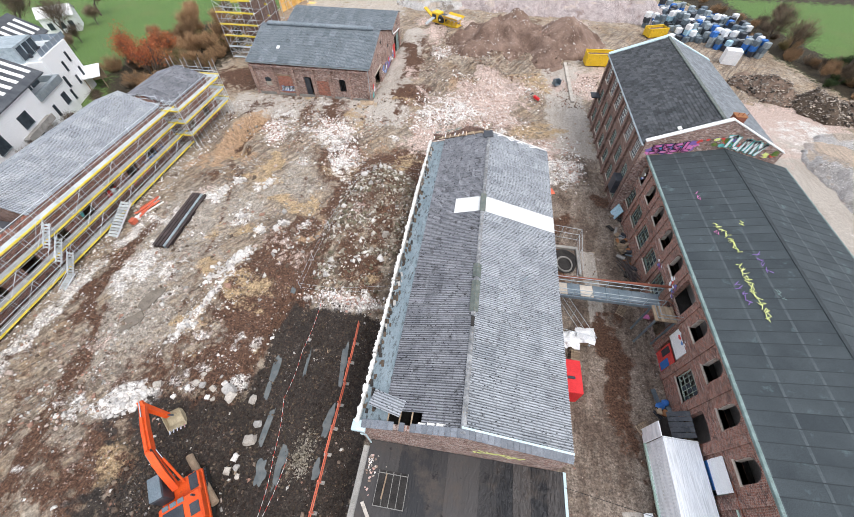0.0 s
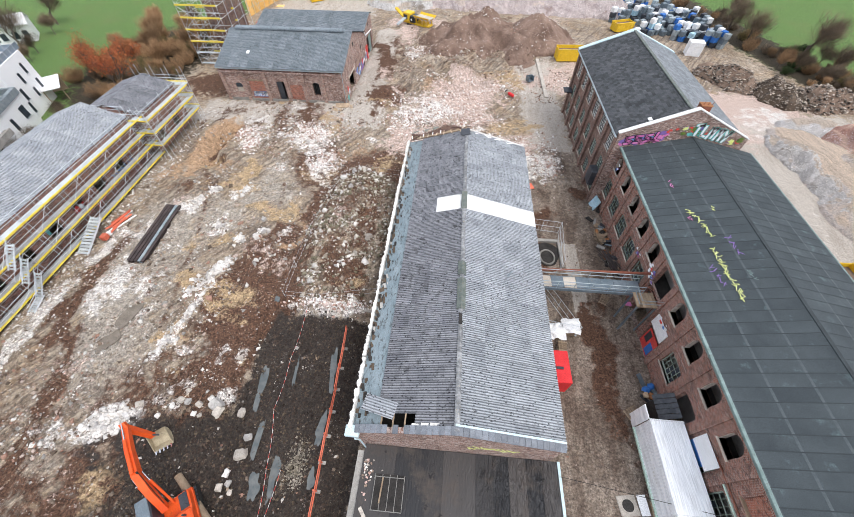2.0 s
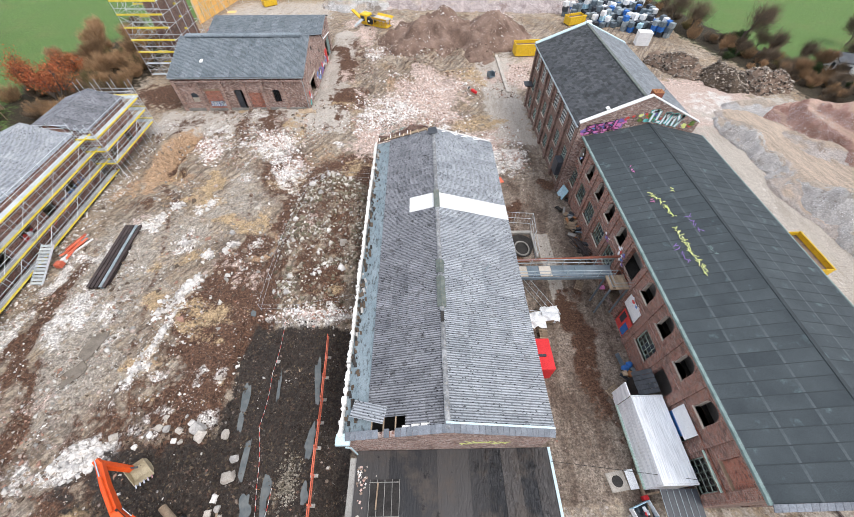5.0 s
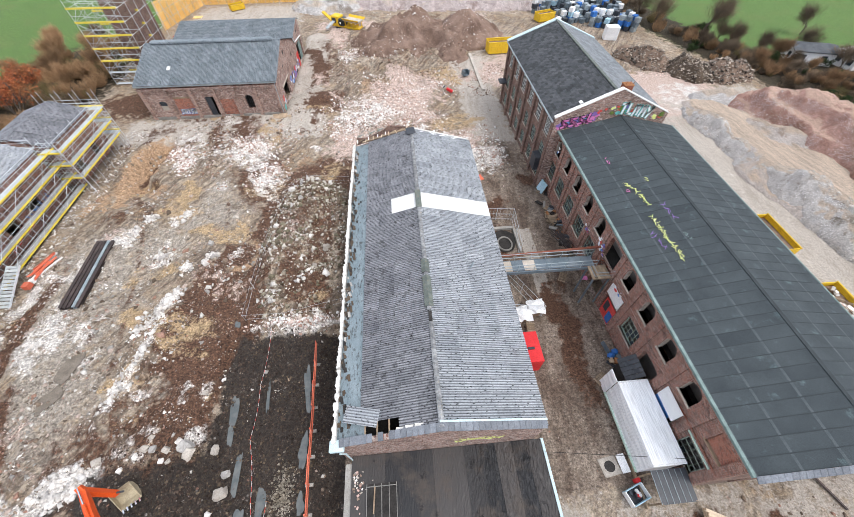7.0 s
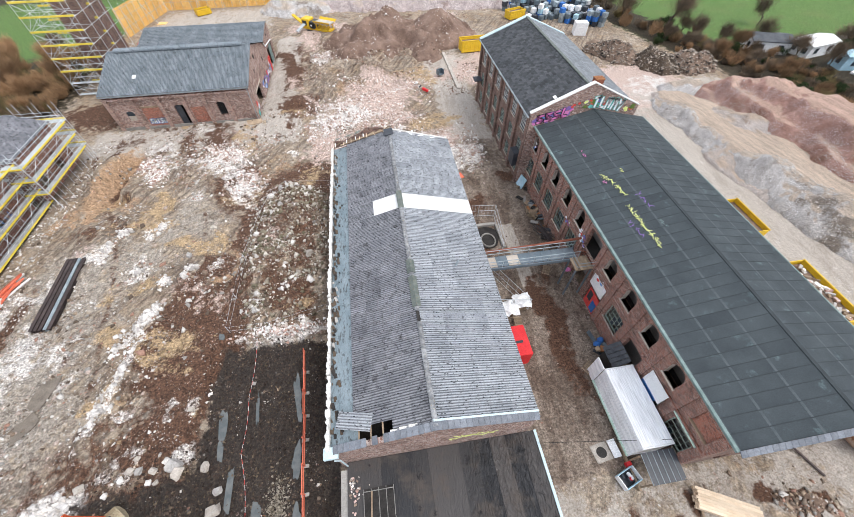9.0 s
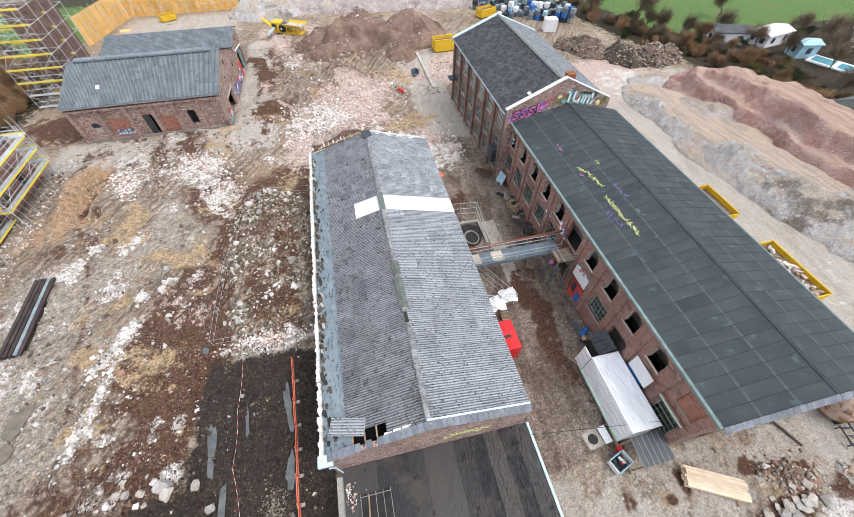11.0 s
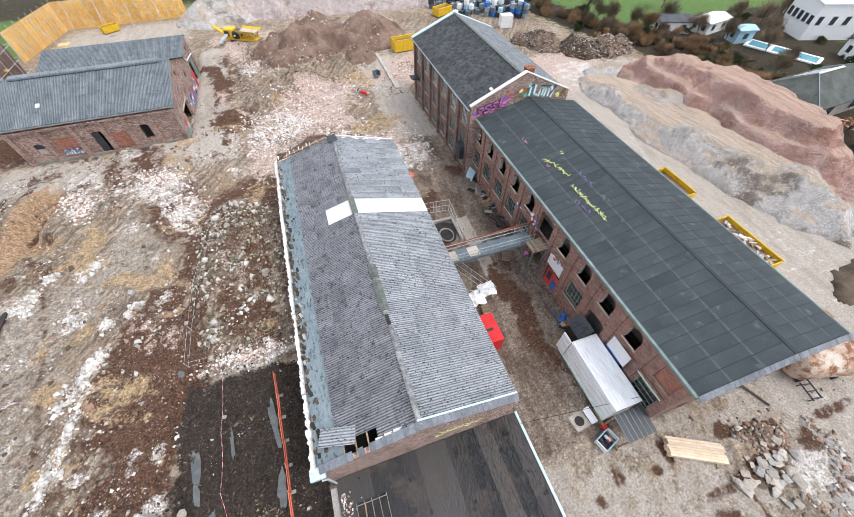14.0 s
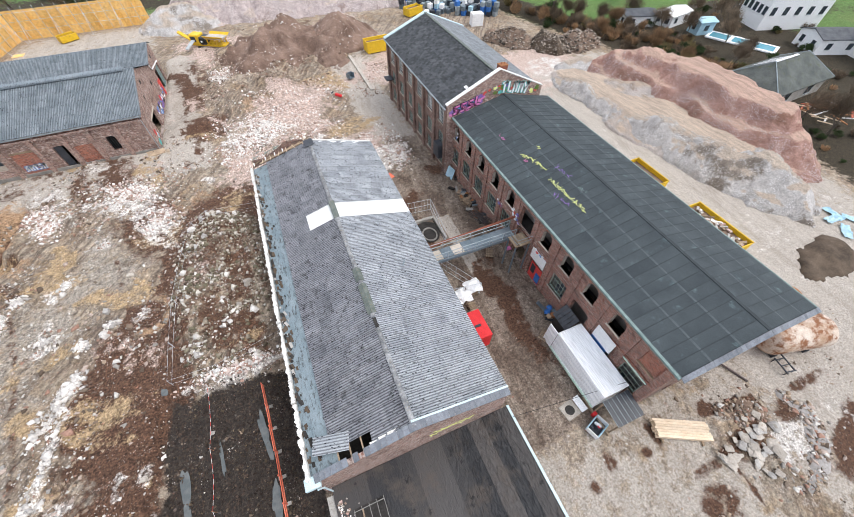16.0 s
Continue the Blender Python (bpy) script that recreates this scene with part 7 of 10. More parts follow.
def scaffold(label, origin, turn, bays, bay, deep, lifts, top, toes=True, boards=(0,), braces=2):
    """Tube scaffold: bays along local x, its outer face at local y = 0 and the inner one at y = deep; lifts are deck heights."""
    base = pose(*origin, 0, 0, turn)
    s = thing("scaffold", origin, label, "scaffold")
    post = tube_mesh("post", top, 0.03)
    rail = tube_mesh("guard_rail", bay, 0.025)
    ledger = tube_mesh("ledger", deep, 0.03)
    deckm = box_mesh("deck", (0, 0.0, -0.05), (bay - 0.03, deep, 0.0), "deck")
    toem = box_mesh("toe_board", (0, -0.07, 0.0), (bay - 0.03, 0.03, 0.17), "toe_yellow")
    for i in range(bays + 1):
        for y in (0.0, deep):
            piece("post", post, s, base @ at(i * bay, y, 0))
        for z in lifts:
            piece("ledger", ledger, s, base @ at(i * bay, 0, z - 0.08, -90))
    for i in range(bays):
        for z in lifts:
            piece("deck", deckm, s, base @ at(i * bay, 0, z))
            if toes:
                piece("toe_board", toem, s, base @ at(i * bay, -0.02, z))
            for dz in (0.5, 1.0):
                if z + dz < top:
                    piece("guard_rail", rail, s, base @ at(i * bay, 0, z + dz, 0, 90))
            if z + 1.0 < top:
                piece("guard_rail", rail, s, base @ at(i * bay, deep, z + 1.0, 0, 90))
        if i % braces == 0:
            for a, b in zip(lifts, lifts[1:]):
                p, q = base @ Vector((i * bay, -0.04, a)), base @ Vector(((i + 1) * bay, -0.04, b))
                part("brace", tubed(p, q, 0.025, 5), "steel", s)
    return s


LIFTS = (0.35, 2.25, 4.1, 5.95)
main_scaf = scaffold("galvanised scaffold with yellow toe boards along the long shed", (-43.2, -8.6, 0), 90, 20, 2.53, 1.0, LIFTS, 7.3)
scaffold("galvanised scaffold with yellow toe boards round the small shed", (-41.6, 40.8, 0), 90, 4, 2.6, 0.9, (2.3, 4.2, 6.0), 7.4)
scaffold("scaffold return at the end of the small shed", (-42.0, 52.2, 0), 180, 3, 2.4, 0.9, (2.3, 4.2, 6.0), 8.4)
scaffold("scaffold return between the two sheds", (-44.2, 40.7, 0), 0, 1, 2.6, 0.9, (2.3, 4.2, 6.0), 7.2)
scaffold("scaffold deck in the gap behind the long shed", (-50.2, 41.25, 0), 0, 2, 2.5, 0.7, (2.3, 4.2, 6.3), 7.6)

# stair flights on the main scaffold
for k, z in enumerate(LIFTS[:3] + (0.0,)):
    st = thing("scaffold_stair", (-41.9, 17 - 1.9 * k, z), "galvanised stair flight on the scaffold", "stair", "scaffold stairs")
    z0, z1 = (z, z + 1.88) if k < 3 else (-0.1, 0.4)
    y0 = 16.2 + 0.35 * k if k < 3 else 14.6
    x0 = -42.6 + 0.0
    for sx in (0, 0.7):
        part("stringer", polyd([(x0 + sx, y0, z0), (x0 + sx, y0 + 1.9, z1), (x0 + sx, y0 + 1.9, z1 + 0.16), (x0 + sx, y0, z0 + 0.16)], (0.04, 0, 0)), "steel", st)
        part("handrail", tubed((x0 + sx, y0, z0 + 0.95), (x0 + sx, y0 + 1.9, z1 + 0.95), 0.025, 5), "steel", st)
    for i in range(8):
        part("tread", boxed(x0, y0 + 0.1 + i * 0.23, z0 + 0.1 + i * (z1 - z0) / 8, x0 + 0.72, y0 + 0.3 + i * 0.23, z0 + 0.14 + i * (z1 - z0) / 8), "deck", st)
stairs = thing("ground_stair", (-42.2, 24.2, 0), "wide grey site stair up to the scaffold", "stair")
for i in range(12):
    part("tread", boxed(-42.9 + 0.0, 22.4 + i * 0.36, 0.05 + i * 0.15, -41.7, 22.4 + (i + 0.9) * 0.36, 0.12 + i * 0.15), "deck", stairs)
for sx in (-42.95, -41.7):
    part("stringer", polyd([(sx, 22.3, 0), (sx, 26.7, 1.9), (sx, 26.7, 1.65), (sx, 22.3, -0.2)], (0.06, 0, 0)), "steel", stairs)
tarp = thing("red_barrier_pile", (-40.4, 27.5, 0), "heap of red and white plastic barriers", "barrier")
r = random.Random(8)
for i in range(9):
    x, y = -40.6 + r.uniform(-0.5, 0.5), 27.6 + r.uniform(-0.8, 0.8)
    part("barrier_bar", boxed(-1.3, -0.08, 0, 1.3, 0.08, 0.14, pose(x, y, 0.15 + 0.13 * (i % 4), 0, r.uniform(-6, 6), 70 + r.uniform(-14, 14))), "red_plastic" if i % 4 else "tape_white", tarp)
part("barrier_foot", boxed(-41.4, 24.6, 0.05, -40.8, 25.3, 0.6), "red_plastic", tarp)
part("barrier_foot", boxed(-41.2, 25.4, 0.05, -40.8, 25.8, 0.5), "tape_white", tarp)

# the tall scaffold behind the workshop
tw = thing("scaffold_tower", (-48, 77, 0), "tall galvanised scaffold tower with yellow decks round a brick stack", "scaffold")
TX, TY, TZ = [-52.5 + 2.6 * i for i in range(4)], [72 + 2.8 * j for j in range(5)], [2 * k + 0.2 for k in range(8)]
tp = tube_mesh("post", 15.0, 0.035)
rx, ry = tube_mesh("ledger", 2.6, 0.03), tube_mesh("ledger", 2.8, 0.03)
db = box_mesh("deck", (0, 0, -0.06), (2.55, 0.7, 0.0), "deck")
tb = box_mesh("toe_board", (0, -0.12, 0), (2.55, 0.06, 0.24), "toe_yellow")
for i, x in enumerate(TX):
    for j, y in enumerate(TY):
        piece("post", tp, tw, at(x, y, 0))
        for k, z in enumerate(TZ):
            if i < 3:
                piece("ledger", rx, tw, at(x, y, z, 0, 90))
                if j == 0:
                    piece("ledger", rx, tw, at(x, y, z + 1.0, 0, 90))
                    piece("deck", db, tw, at(x, y, z))
                if j == 0 and k > 1:
                    piece("toe_board", tb, tw, at(x, y - 0.08, z))
                if j == 2:
                    piece("toe_board", tb, tw, at(x, y, z))
                    piece("deck", db, tw, at(x, y, z - 0.02))
            if j < 4:
                piece("ledger", ry, tw, at(x, y, z, -90))
for i in range(3):
    for k in range(7):
        a, b = (TX[i], TX[i + 1]) if k % 2 else (TX[i + 1], TX[i])
        part("brace", tubed((a, TY[0] - 0.05, TZ[k]), (b, TY[0] - 0.05, TZ[k + 1]), 0.03, 5), "steel", tw)
for j in range(4):
    for k in range(7):
        a, b = (TY[j], TY[j + 1]) if k % 2 else (TY[j + 1], TY[j])
        part("brace", tubed((TX[0] - 0.05, a, TZ[k]), (TX[0] - 0.05, b, TZ[k + 1]), 0.03, 5), "steel", tw)
stack = thing("brick_stack", (-47, 78, 0), "dark red brick stack inside the scaffold", "chimney")
part("shaft", boxed(-49.4, 75.6, -0.2, -45.2, 82.2, 14.2), "brick_old", stack)

# the yellow enclosure
enc = thing("yellow_enclosure", (-45, 112, 0), "scaffold enclosure hung with bright yellow tarpaulin", "enclosure")
r = random.Random(12)


def tarp_wall(p, q, h, n):
    p, q = Vector(p), Vector(q)
    d = (q - p) / n
    side = Vector((d.y, -d.x, 0)).normalized()
    for i in range(n):
        a, b = p + d * i, p + d * (i + 0.985)
        bm = bmesh.new()
        g = 6
        vs = [[bm.verts.new(a + (b - a) * (u / g) + Vector((0, 0, h * v / g)) + side * (0.06 * math.sin(u * 1.05 + i) * math.sin(v) + r.uniform(-0.03, 0.03))) for u in range(g + 1)] for v in range(g + 1)]
        for v in range(g):
            for u in range(g):
                bm.faces.new((vs[v][u], vs[v][u + 1], vs[v + 1][u + 1], vs[v + 1][u]))
        bmesh.ops.solidify(bm, geom=bm.faces[:], thickness=0.03)
        part("tarpaulin", bm, "tarp_yellow", enc)
        for z in (1.8, 3.6, 5.2):
            part("guard_rail", tubed(a + side * 0.25 + Vector((0, 0, z)), b + side * 0.25 + Vector((0, 0, z)), 0.035, 5), "steel", enc)
        part("post", tubed(a + side * 0.25, a + side * 0.25 + Vector((0, 0, h + 0.6)), 0.04, 5), "steel", enc)
        if i % 3 == 1:
            part("raker", tubed(a + side * 2.4, a + side * 0.25 + Vector((0, 0, h * 0.75)), 0.05, 5), "steel", enc)


tarp_wall((-50.0, 116.8, 0), (-23.5, 117.4, 0), 5.6, 13)
tarp_wall((-53.5, 99.0, 0), (-50.0, 116.6, 0), 5.6, 8)
part("tarpaulin", boxed(-56.5, 97.0, 0, -53.5, 97.06, 6.5), "tarp_yellow", enc)
part("panel", boxed(-49.6, 106.6, 0.02, -47.6, 108.2, 0.12), "tarp_yellow", enc)


# ---- skips and containers ----
def skip_at(x, y, turn, length, width, high, label):
    """An open-topped roll-off skip with ribs, rails and a hollow inside."""
    s = thing("waste_skip", (x, y, 0), label, "skip", "yellow skips")
    m = pose(x, y, 0, 0, 0, turn)
    l, w = length / 2, width / 2
    part("floor", boxed(-l, -w, 0.15, l, w, 0.28, m), "yellow", s)
    part("load", boxed(-l + 0.1, -w + 0.1, 0.28, l - 0.1, w - 0.1, high * 0.78, m), "scrap", s, "mixed rubble load")
    for a in (-1, 1):
        part("side_panel", boxed(-l, a * w - 0.05, 0.2, l, a * w + 0.05, high, m), "yellow", s)
        part("end_panel", boxed(a * l - 0.05, -w, 0.2, a * l + 0.05, w, high, m), "yellow", s)
        part("top_rail", boxed(-l - 0.08, a * w - 0.09, high - 0.06, l + 0.08, a * w + 0.09, high + 0.1, m, 0.03), "yellow", s)
        part("skid", boxed(-l, a * w * 0.5 - 0.08, 0.0, l, a * w * 0.5 + 0.08, 0.16, m), "dark_machine", s)
        for i in range(7):
            xx = -l + 0.15 + i * (length - 0.3) / 6
            part("rib", boxed(xx - 0.05, a * (w + 0.05) - 0.05, 0.2, xx + 0.05, a * (w + 0.05) + 0.05, high, m), "yellow", s)
    return s


skip_at(22.6, 80.6, 4, 5.6, 2.4, 2.3, "yellow roll-off skip standing behind the brick block")
skip_at(42.2, 24.1, 90, 5.4, 2.0, 2.2, "yellow open skip beside the haul road")
skip_at(42.5, 13.3, 90, 7.2, 2.2, 2.2, "yellow open skip full of rubble beside the haul road")
skip_at(-40.0, 112.4, 35, 3.4, 1.8, 1.3, "small yellow tipping skip by the enclosure")
skip_at(37.5, 98.0, 20, 4.5, 2.2, 1.8, "yellow skip by the stacked bales")

r = random.Random(3)
rubble_ob = thing("skip_load", (42.5, 13.3, 1.75), "broken timber and rubble lying in the skip", "rubble")
for i in range(40):
    part("scrap", boxed(-r.uniform(0.1, 0.5), -r.uniform(0.06, 0.2), -0.08, r.uniform(0.1, 0.5), r.uniform(0.06, 0.2), 0.1, pose(42.5 + r.uniform(-0.8, 0.8), 13.3 + r.uniform(-3.2, 3.2), 1.8 + r.uniform(-0.1, 0.3), r.uniform(-25, 25), r.uniform(-25, 25), r.uniform(0, 180))), r.choice(("timber", "rock", "rock_white", "rock_red")), rubble_ob)

# white workshop container in the yard
wc = thing("white_container", (17.7, 5.7, 0), "white steel site container with a streaked roof", "container")
x0, x1, y0, y1, zt = 16.5, 18.95, 2.62, 8.7, 2.98
part("body", boxed(x0, y0, 0.3, x1, y1, zt - 0.03, bevel=0.04), "white_box", wc)
for yy in (y0 + 0.1, y1 - 0.5):
    part("support_block", boxed(x0, yy, -0.02, x1, yy + 0.4, 0.3), "grey_concrete", wc)
part("roof_panel", boxed(x0 - 0.03, y0 - 0.03, zt - 0.03, x1 + 0.03, y1 + 0.03, zt + 0.03), "white_box", wc, "white roof with dirty streaks")
for i in range(26):
    yy = y0 + 0.2 + i * (y1 - y0 - 0.4) / 25
    part("wall_rib", boxed(x0 - 0.035, yy - 0.06, 0.35, x0 + 0.0, yy + 0.06, zt - 0.15), "white_box", wc)
for i in range(11):
    part("roof_rib", boxed(x0 + 0.12 + i * 0.215, y0 + 0.15, zt + 0.03, x0 + 0.19 + i * 0.215, y1 - 0.15, zt + 0.05), "white_box", wc)
part("bottom_rail", boxed(x0 - 0.16, y0, 0.28, x0 - 0.002, y1, 0.46), "mint", wc, "pale green bottom rail")
for yy in (y0 + 0.02, y1 - 0.1):
    part("roof_rail", boxed(x0 - 0.035, yy, zt + 0.03, x1 + 0.035, yy + 0.08, zt + 0.07), "white_plain", wc)
for xx in (x0 - 0.04, x1 - 0.04):
    part("corner_post", boxed(xx, y0 - 0.04, 0.3, xx + 0.08, y0 + 0.04, zt), "dark_machine" if xx > 18 else "white_plain", wc)
part("roof_edge", boxed(x1 + 0.032, y0, zt - 0.05, x1 + 0.06, y1, zt + 0.045), "dark_machine", wc, "dark seal along the roof edge")
part("open_door", boxed(x0 - 0.1, y1 + 0.02, 0.2, x0 + 0.0, y1 + 1.1, zt, bevel=0.02), "white_box", wc, "white door standing open")
canopy = thing("canopy", (17.7, 1.4, 0), "dark corrugated lean-to canopy on timber posts", "canopy")
for i in range(6):
    part("roof_sheet", polyd([(16.45 + i * 0.44, 2.45, 2.35), (16.87 + i * 0.44, 2.45, 2.35), (16.87 + i * 0.44, 0.4, 2.1), (16.45 + i * 0.44, 0.4, 2.1)], (0, 0, 0.04)), "dark_machine", canopy)
    part("roof_batten", polyd([(16.44 + i * 0.44, 2.45, 2.39), (16.47 + i * 0.44, 2.45, 2.39), (16.47 + i * 0.44, 0.4, 2.14), (16.44 + i * 0.44, 0.4, 2.14)], (0, 0, 0.03)), "zinc", canopy)
for x, y in ((16.5, 0.5), (19.0, 0.5), (16.5, 2.3), (19.0, 2.3)):
    part("post", boxed(x - 0.06, y - 0.06, 0, x + 0.06, y + 0.06, 2.15), "timber", canopy)
part("side_board", boxed(16.25, 0.3, 0.0, 16.4, 3.6, 0.35), "timber", canopy)
bins = thing("scrap_bin", (15.7, 1.2, 0), "small grey trailer box full of scrap", "bin")
m = pose(15.75, 1.2, 0, 0, 0, 18)
part("floor", boxed(-0.75, -0.5, 0.15, 0.75, 0.5, 0.25, m), "dark_machine", bins)
for a in (-1, 1):
    part("side_panel", boxed(-0.75, a * 0.5 - 0.03, 0.2, 0.75, a * 0.5 + 0.03, 0.8, m), "cyan", bins)
    part("end_panel", boxed(a * 0.75 - 0.03, -0.5, 0.2, a * 0.75 + 0.03, 0.5, 0.8, m), "white_plain", bins)
for i in range(6):
    part("scrap", boxed(-0.15, -0.1, 0, 0.15, 0.1, 0.15, m @ pose(r.uniform(-0.5, 0.5), r.uniform(-0.3, 0.3), 0.5, r.uniform(0, 50), r.uniform(0, 50), r.uniform(0, 90))), r.choice(("red_box", "white_plain", "dark_machine")), bins)
tagged(part("white_board", boxed(-0.3, -0.65, 0, 0.3, 0.65, 0.06, pose(16.05 - 0.3, 3.3, 0.25, 0, -35, 4)), "white_plain"), "white board leaning by the container", "board")
tagged(part("fuel_can", boxed(-0.2, -0.15, 0, 0.2, 0.15, 0.5, pose(16.3, 2.1, 0, 0, 0, 10), 0.04), "red_box"), "red plastic fuel can", "can")
tagged(part("cable", tubed((9.4, 4.4, 1.7), (18.9, 2.9, 3.1), 0.018, 5), "rubber"), "thin black cable strung across the yard", "cable")
mh = thing("manhole", (14.7, 3.2, 0), "square concrete manhole with a dark open shaft", "manhole")
part("surround", boxed(-0.7, -0.65, -0.1, 0.7, 0.65, 0.04, pose(14.7, 3.2, 0.02, 0, 0, 8)), "slab", mh)
# flat dark disc; the shade of the shaft is its colour
part("shaft", polyd([(14.7 + 0.42 * math.cos(a), 3.2 + 0.4 * math.sin(a), 0.065) for a in np.linspace(0, 2 * math.pi, 18, endpoint=False)], (0, 0, 0.012)), "dark_inside", mh)

# red container beside the shed
rc = thing("red_container", (9.3, 12.6, 0), "bright red steel container half under the shed eave", "container")
part("body", boxed(8.95, 11.2, 0.1, 11.3, 14.1, 2.3, bevel=0.04), "red_box", rc)
for i in range(9):
    part("wall_rib", boxed(11.3, 11.4 + i * 0.31, 0.25, 11.34, 11.54 + i * 0.31, 2.15), "red_box", rc)
part("lid_seam", boxed(9.0, 12.6, 2.3, 11.2, 12.66, 2.34), "red_box", rc)
part("vent", boxed(10.1, 12.35, 2.3, 10.7, 12.55, 2.42), "dark_machine", rc)


# ---- pallets and stacks ----
def pallet(x, y, z, turn, tilt=0.0, label="weathered grey-brown wooden pallet lying in the yard"):
    p = thing("pallet", (x, y, z), label, "pallet", "pallets")
    m = pose(x, y, z, 0, tilt, turn)
    for k in range(7):
        part("board", boxed(-0.6 + k * 0.18, -0.4, 0.1, -0.5 + k * 0.18, 0.4, 0.13, m), "timber", p)
    for k in (-0.36, 0, 0.28):
        part("bearer", boxed(-0.6, k, 0.0, 0.6, k + 0.08, 0.1, m), "timber", p)
    return p


pallet(18.1, 30.9, 0.15, 80)
pallet(18.2, 30.2, 0.3, 95)
pallet(18.3, 29.8, 0.45, 86)
pallet(11.6, 15.4, 0.2, 80)
pallet(11.6, 15.2, 0.35, 85)
pallet(11.5, 14.4, 0.2, 78)
pallet(16.6, 9.9, 0.25, 30)
pallet(16.8, 21.2, 0.15, 60)
bag = thing("rubble_bag", (18.6, 20.3, 0), "bulging white and pink rubble bag", "bag")
bm = bmesh.new()
bmesh.ops.create_icosphere(bm, subdivisions=3, radius=0.75)
for v in bm.verts:
    n = noise.noise(v.co * 2.2)
    v.co = Vector((v.co.x * (1.05 + 0.3 * n), v.co.y * (1.0 + 0.3 * n), max(v.co.z, -0.6) * 0.9 + 0.62))
part("sack", bm, "white_plain", bag, smooth=True)
part("sack_fold", boxed(18.3, 20.0, 1.15, 18.9, 20.5, 1.32, bevel=0.06), "paint_pink", bag)
for x, y in ((10.9, 16.7), (12.5, 17.3)):
    bm = bmesh.new()
    bmesh.ops.create_grid(bm, x_segments=14, y_segments=12, size=0.85)
    for v in bm.verts:
        v.co.z = 0.35 * noise.noise(v.co * 1.6 + Vector((x, y, 0))) + 1.45 - 0.35 * v.co.length
        v.co += Vector((0.25 * noise.noise(v.co * 2 + Vector((y, 0, x))), 0.2 * noise.noise(v.co * 2.3), 0))
    bmesh.ops.solidify(bm, geom=bm.faces[:], thickness=0.03)
    bmesh.ops.translate(bm, verts=bm.verts, vec=(x, y, 0))
    tagged(part("white_sheeting", bm, "white_plain"), "crumpled white plastic sheet over a stack", "sheet")
    tagged(part("covered_bundle", boxed(x - 0.5, y - 0.5, 0, x + 0.5, y + 0.5, 0.8, bevel=0.05), "timber"), "stack of timber under plastic", "stack")
mesh_pen = thing("mesh_fence", (11.6, 28, 0), "grey wire-mesh fence pen beside the shed", "fence")
for a, b in (((9.3, 31), (13.4, 30.6)), ((13.4, 30.6), (12.9, 24.9)), ((10.2, 22.5), (13.2, 16.8)), ((13.2, 16.8), (9.4, 17.4))):
    a, b = Vector((*a, 0)), Vector((*b, 0))
    n = 10
    for z in (0.15, 1.0, 1.9):
        part("rail", tubed(a + Vector((0, 0, z)), b + Vector((0, 0, z)), 0.025, 5), "steel", mesh_pen)
    for i in range(n + 1):
        p = a + (b - a) * i / n
        part("wire", tubed(p, p + Vector((0, 0, 1.95)), 0.03 if i % 5 == 0 else 0.008, 4), "steel", mesh_pen)
tank_pit = thing("cellar_shaft", (11.7, 27.2, 0), "dark open cellar pit with broken concrete edges behind the fence", "shaft")
# flat dark disc; the shade of the pit is its colour
part("shaft_mouth", polyd([(11.6 + 1.5 * math.cos(a) * (1 + 0.12 * math.sin(3 * a)), 27.1 + 1.75 * math.sin(a), 0.07) for a in np.linspace(0, 2 * math.pi, 24, endpoint=False)], (0, 0, 0.02)), "dark_inside", tank_pit)
for x0, y0, x1, y1 in ((9.6, 28.9, 13.2, 29.3), (13.0, 25.2, 13.35, 28.9), (9.6, 25.0, 10.3, 28.9)):
    part("pit_edge", boxed(x0, y0, -0.05, x1, y1, 0.35, bevel=0.05), "grey_concrete", tank_pit)
part("shaft_ring", loft([[(11.6 + q * math.cos(t), 26.6 + q * 1.25 * math.sin(t), z) for q, z in ((0.75, 0.08), (0.9, 0.08), (0.9, 0.22), (0.75, 0.22))] for t in np.linspace(0, 2 * math.pi, 25)]), "grey_concrete", tank_pit)

# scrap and timber along the hall's foot
r = random.Random(21)
for k in range(46):
    y = r.choice((r.uniform(22, 36), r.uniform(8.5, 13), r.uniform(26, 31)))
    x = 19.1 - abs(r.gauss(0, 0.6))
    L = r.uniform(0.4, 1.6)
    tagged(part("scrap_piece", boxed(-L / 2, -r.uniform(0.05, 0.3), 0, L / 2, r.uniform(0.05, 0.3), r.uniform(0.04, 0.3), pose(x, y, ground_z(x, y) + 0.05 + r.uniform(0, 0.3), r.uniform(-15, 15), r.uniform(-25, 25), r.uniform(0, 180)), 0.01), r.choice(("dark_machine", "timber", "rust", "blue_steel", "grey_concrete", "dark_inside"))), "dark scrap lying along the hall wall", "scrap", "scrap along the wall")
for k in range(26):
    tagged(part("scrap_tube", tubed((18.2 + r.uniform(-0.8, 0.6), 28.2 + r.uniform(-1.2, 0.8), 0.3), (18.7 + r.uniform(-0.5, 0.4), 24.6 + r.uniform(-1, 1), 0.5 + r.uniform(0, 0.7)), 0.05, 5), "beam"), "dark steel tube in a scrap stack", "tube", "steel tubes")
shel = thing("tile_stack", (18.9, 10.0, 0), "lean-to of grey slates on a stack", "stack")
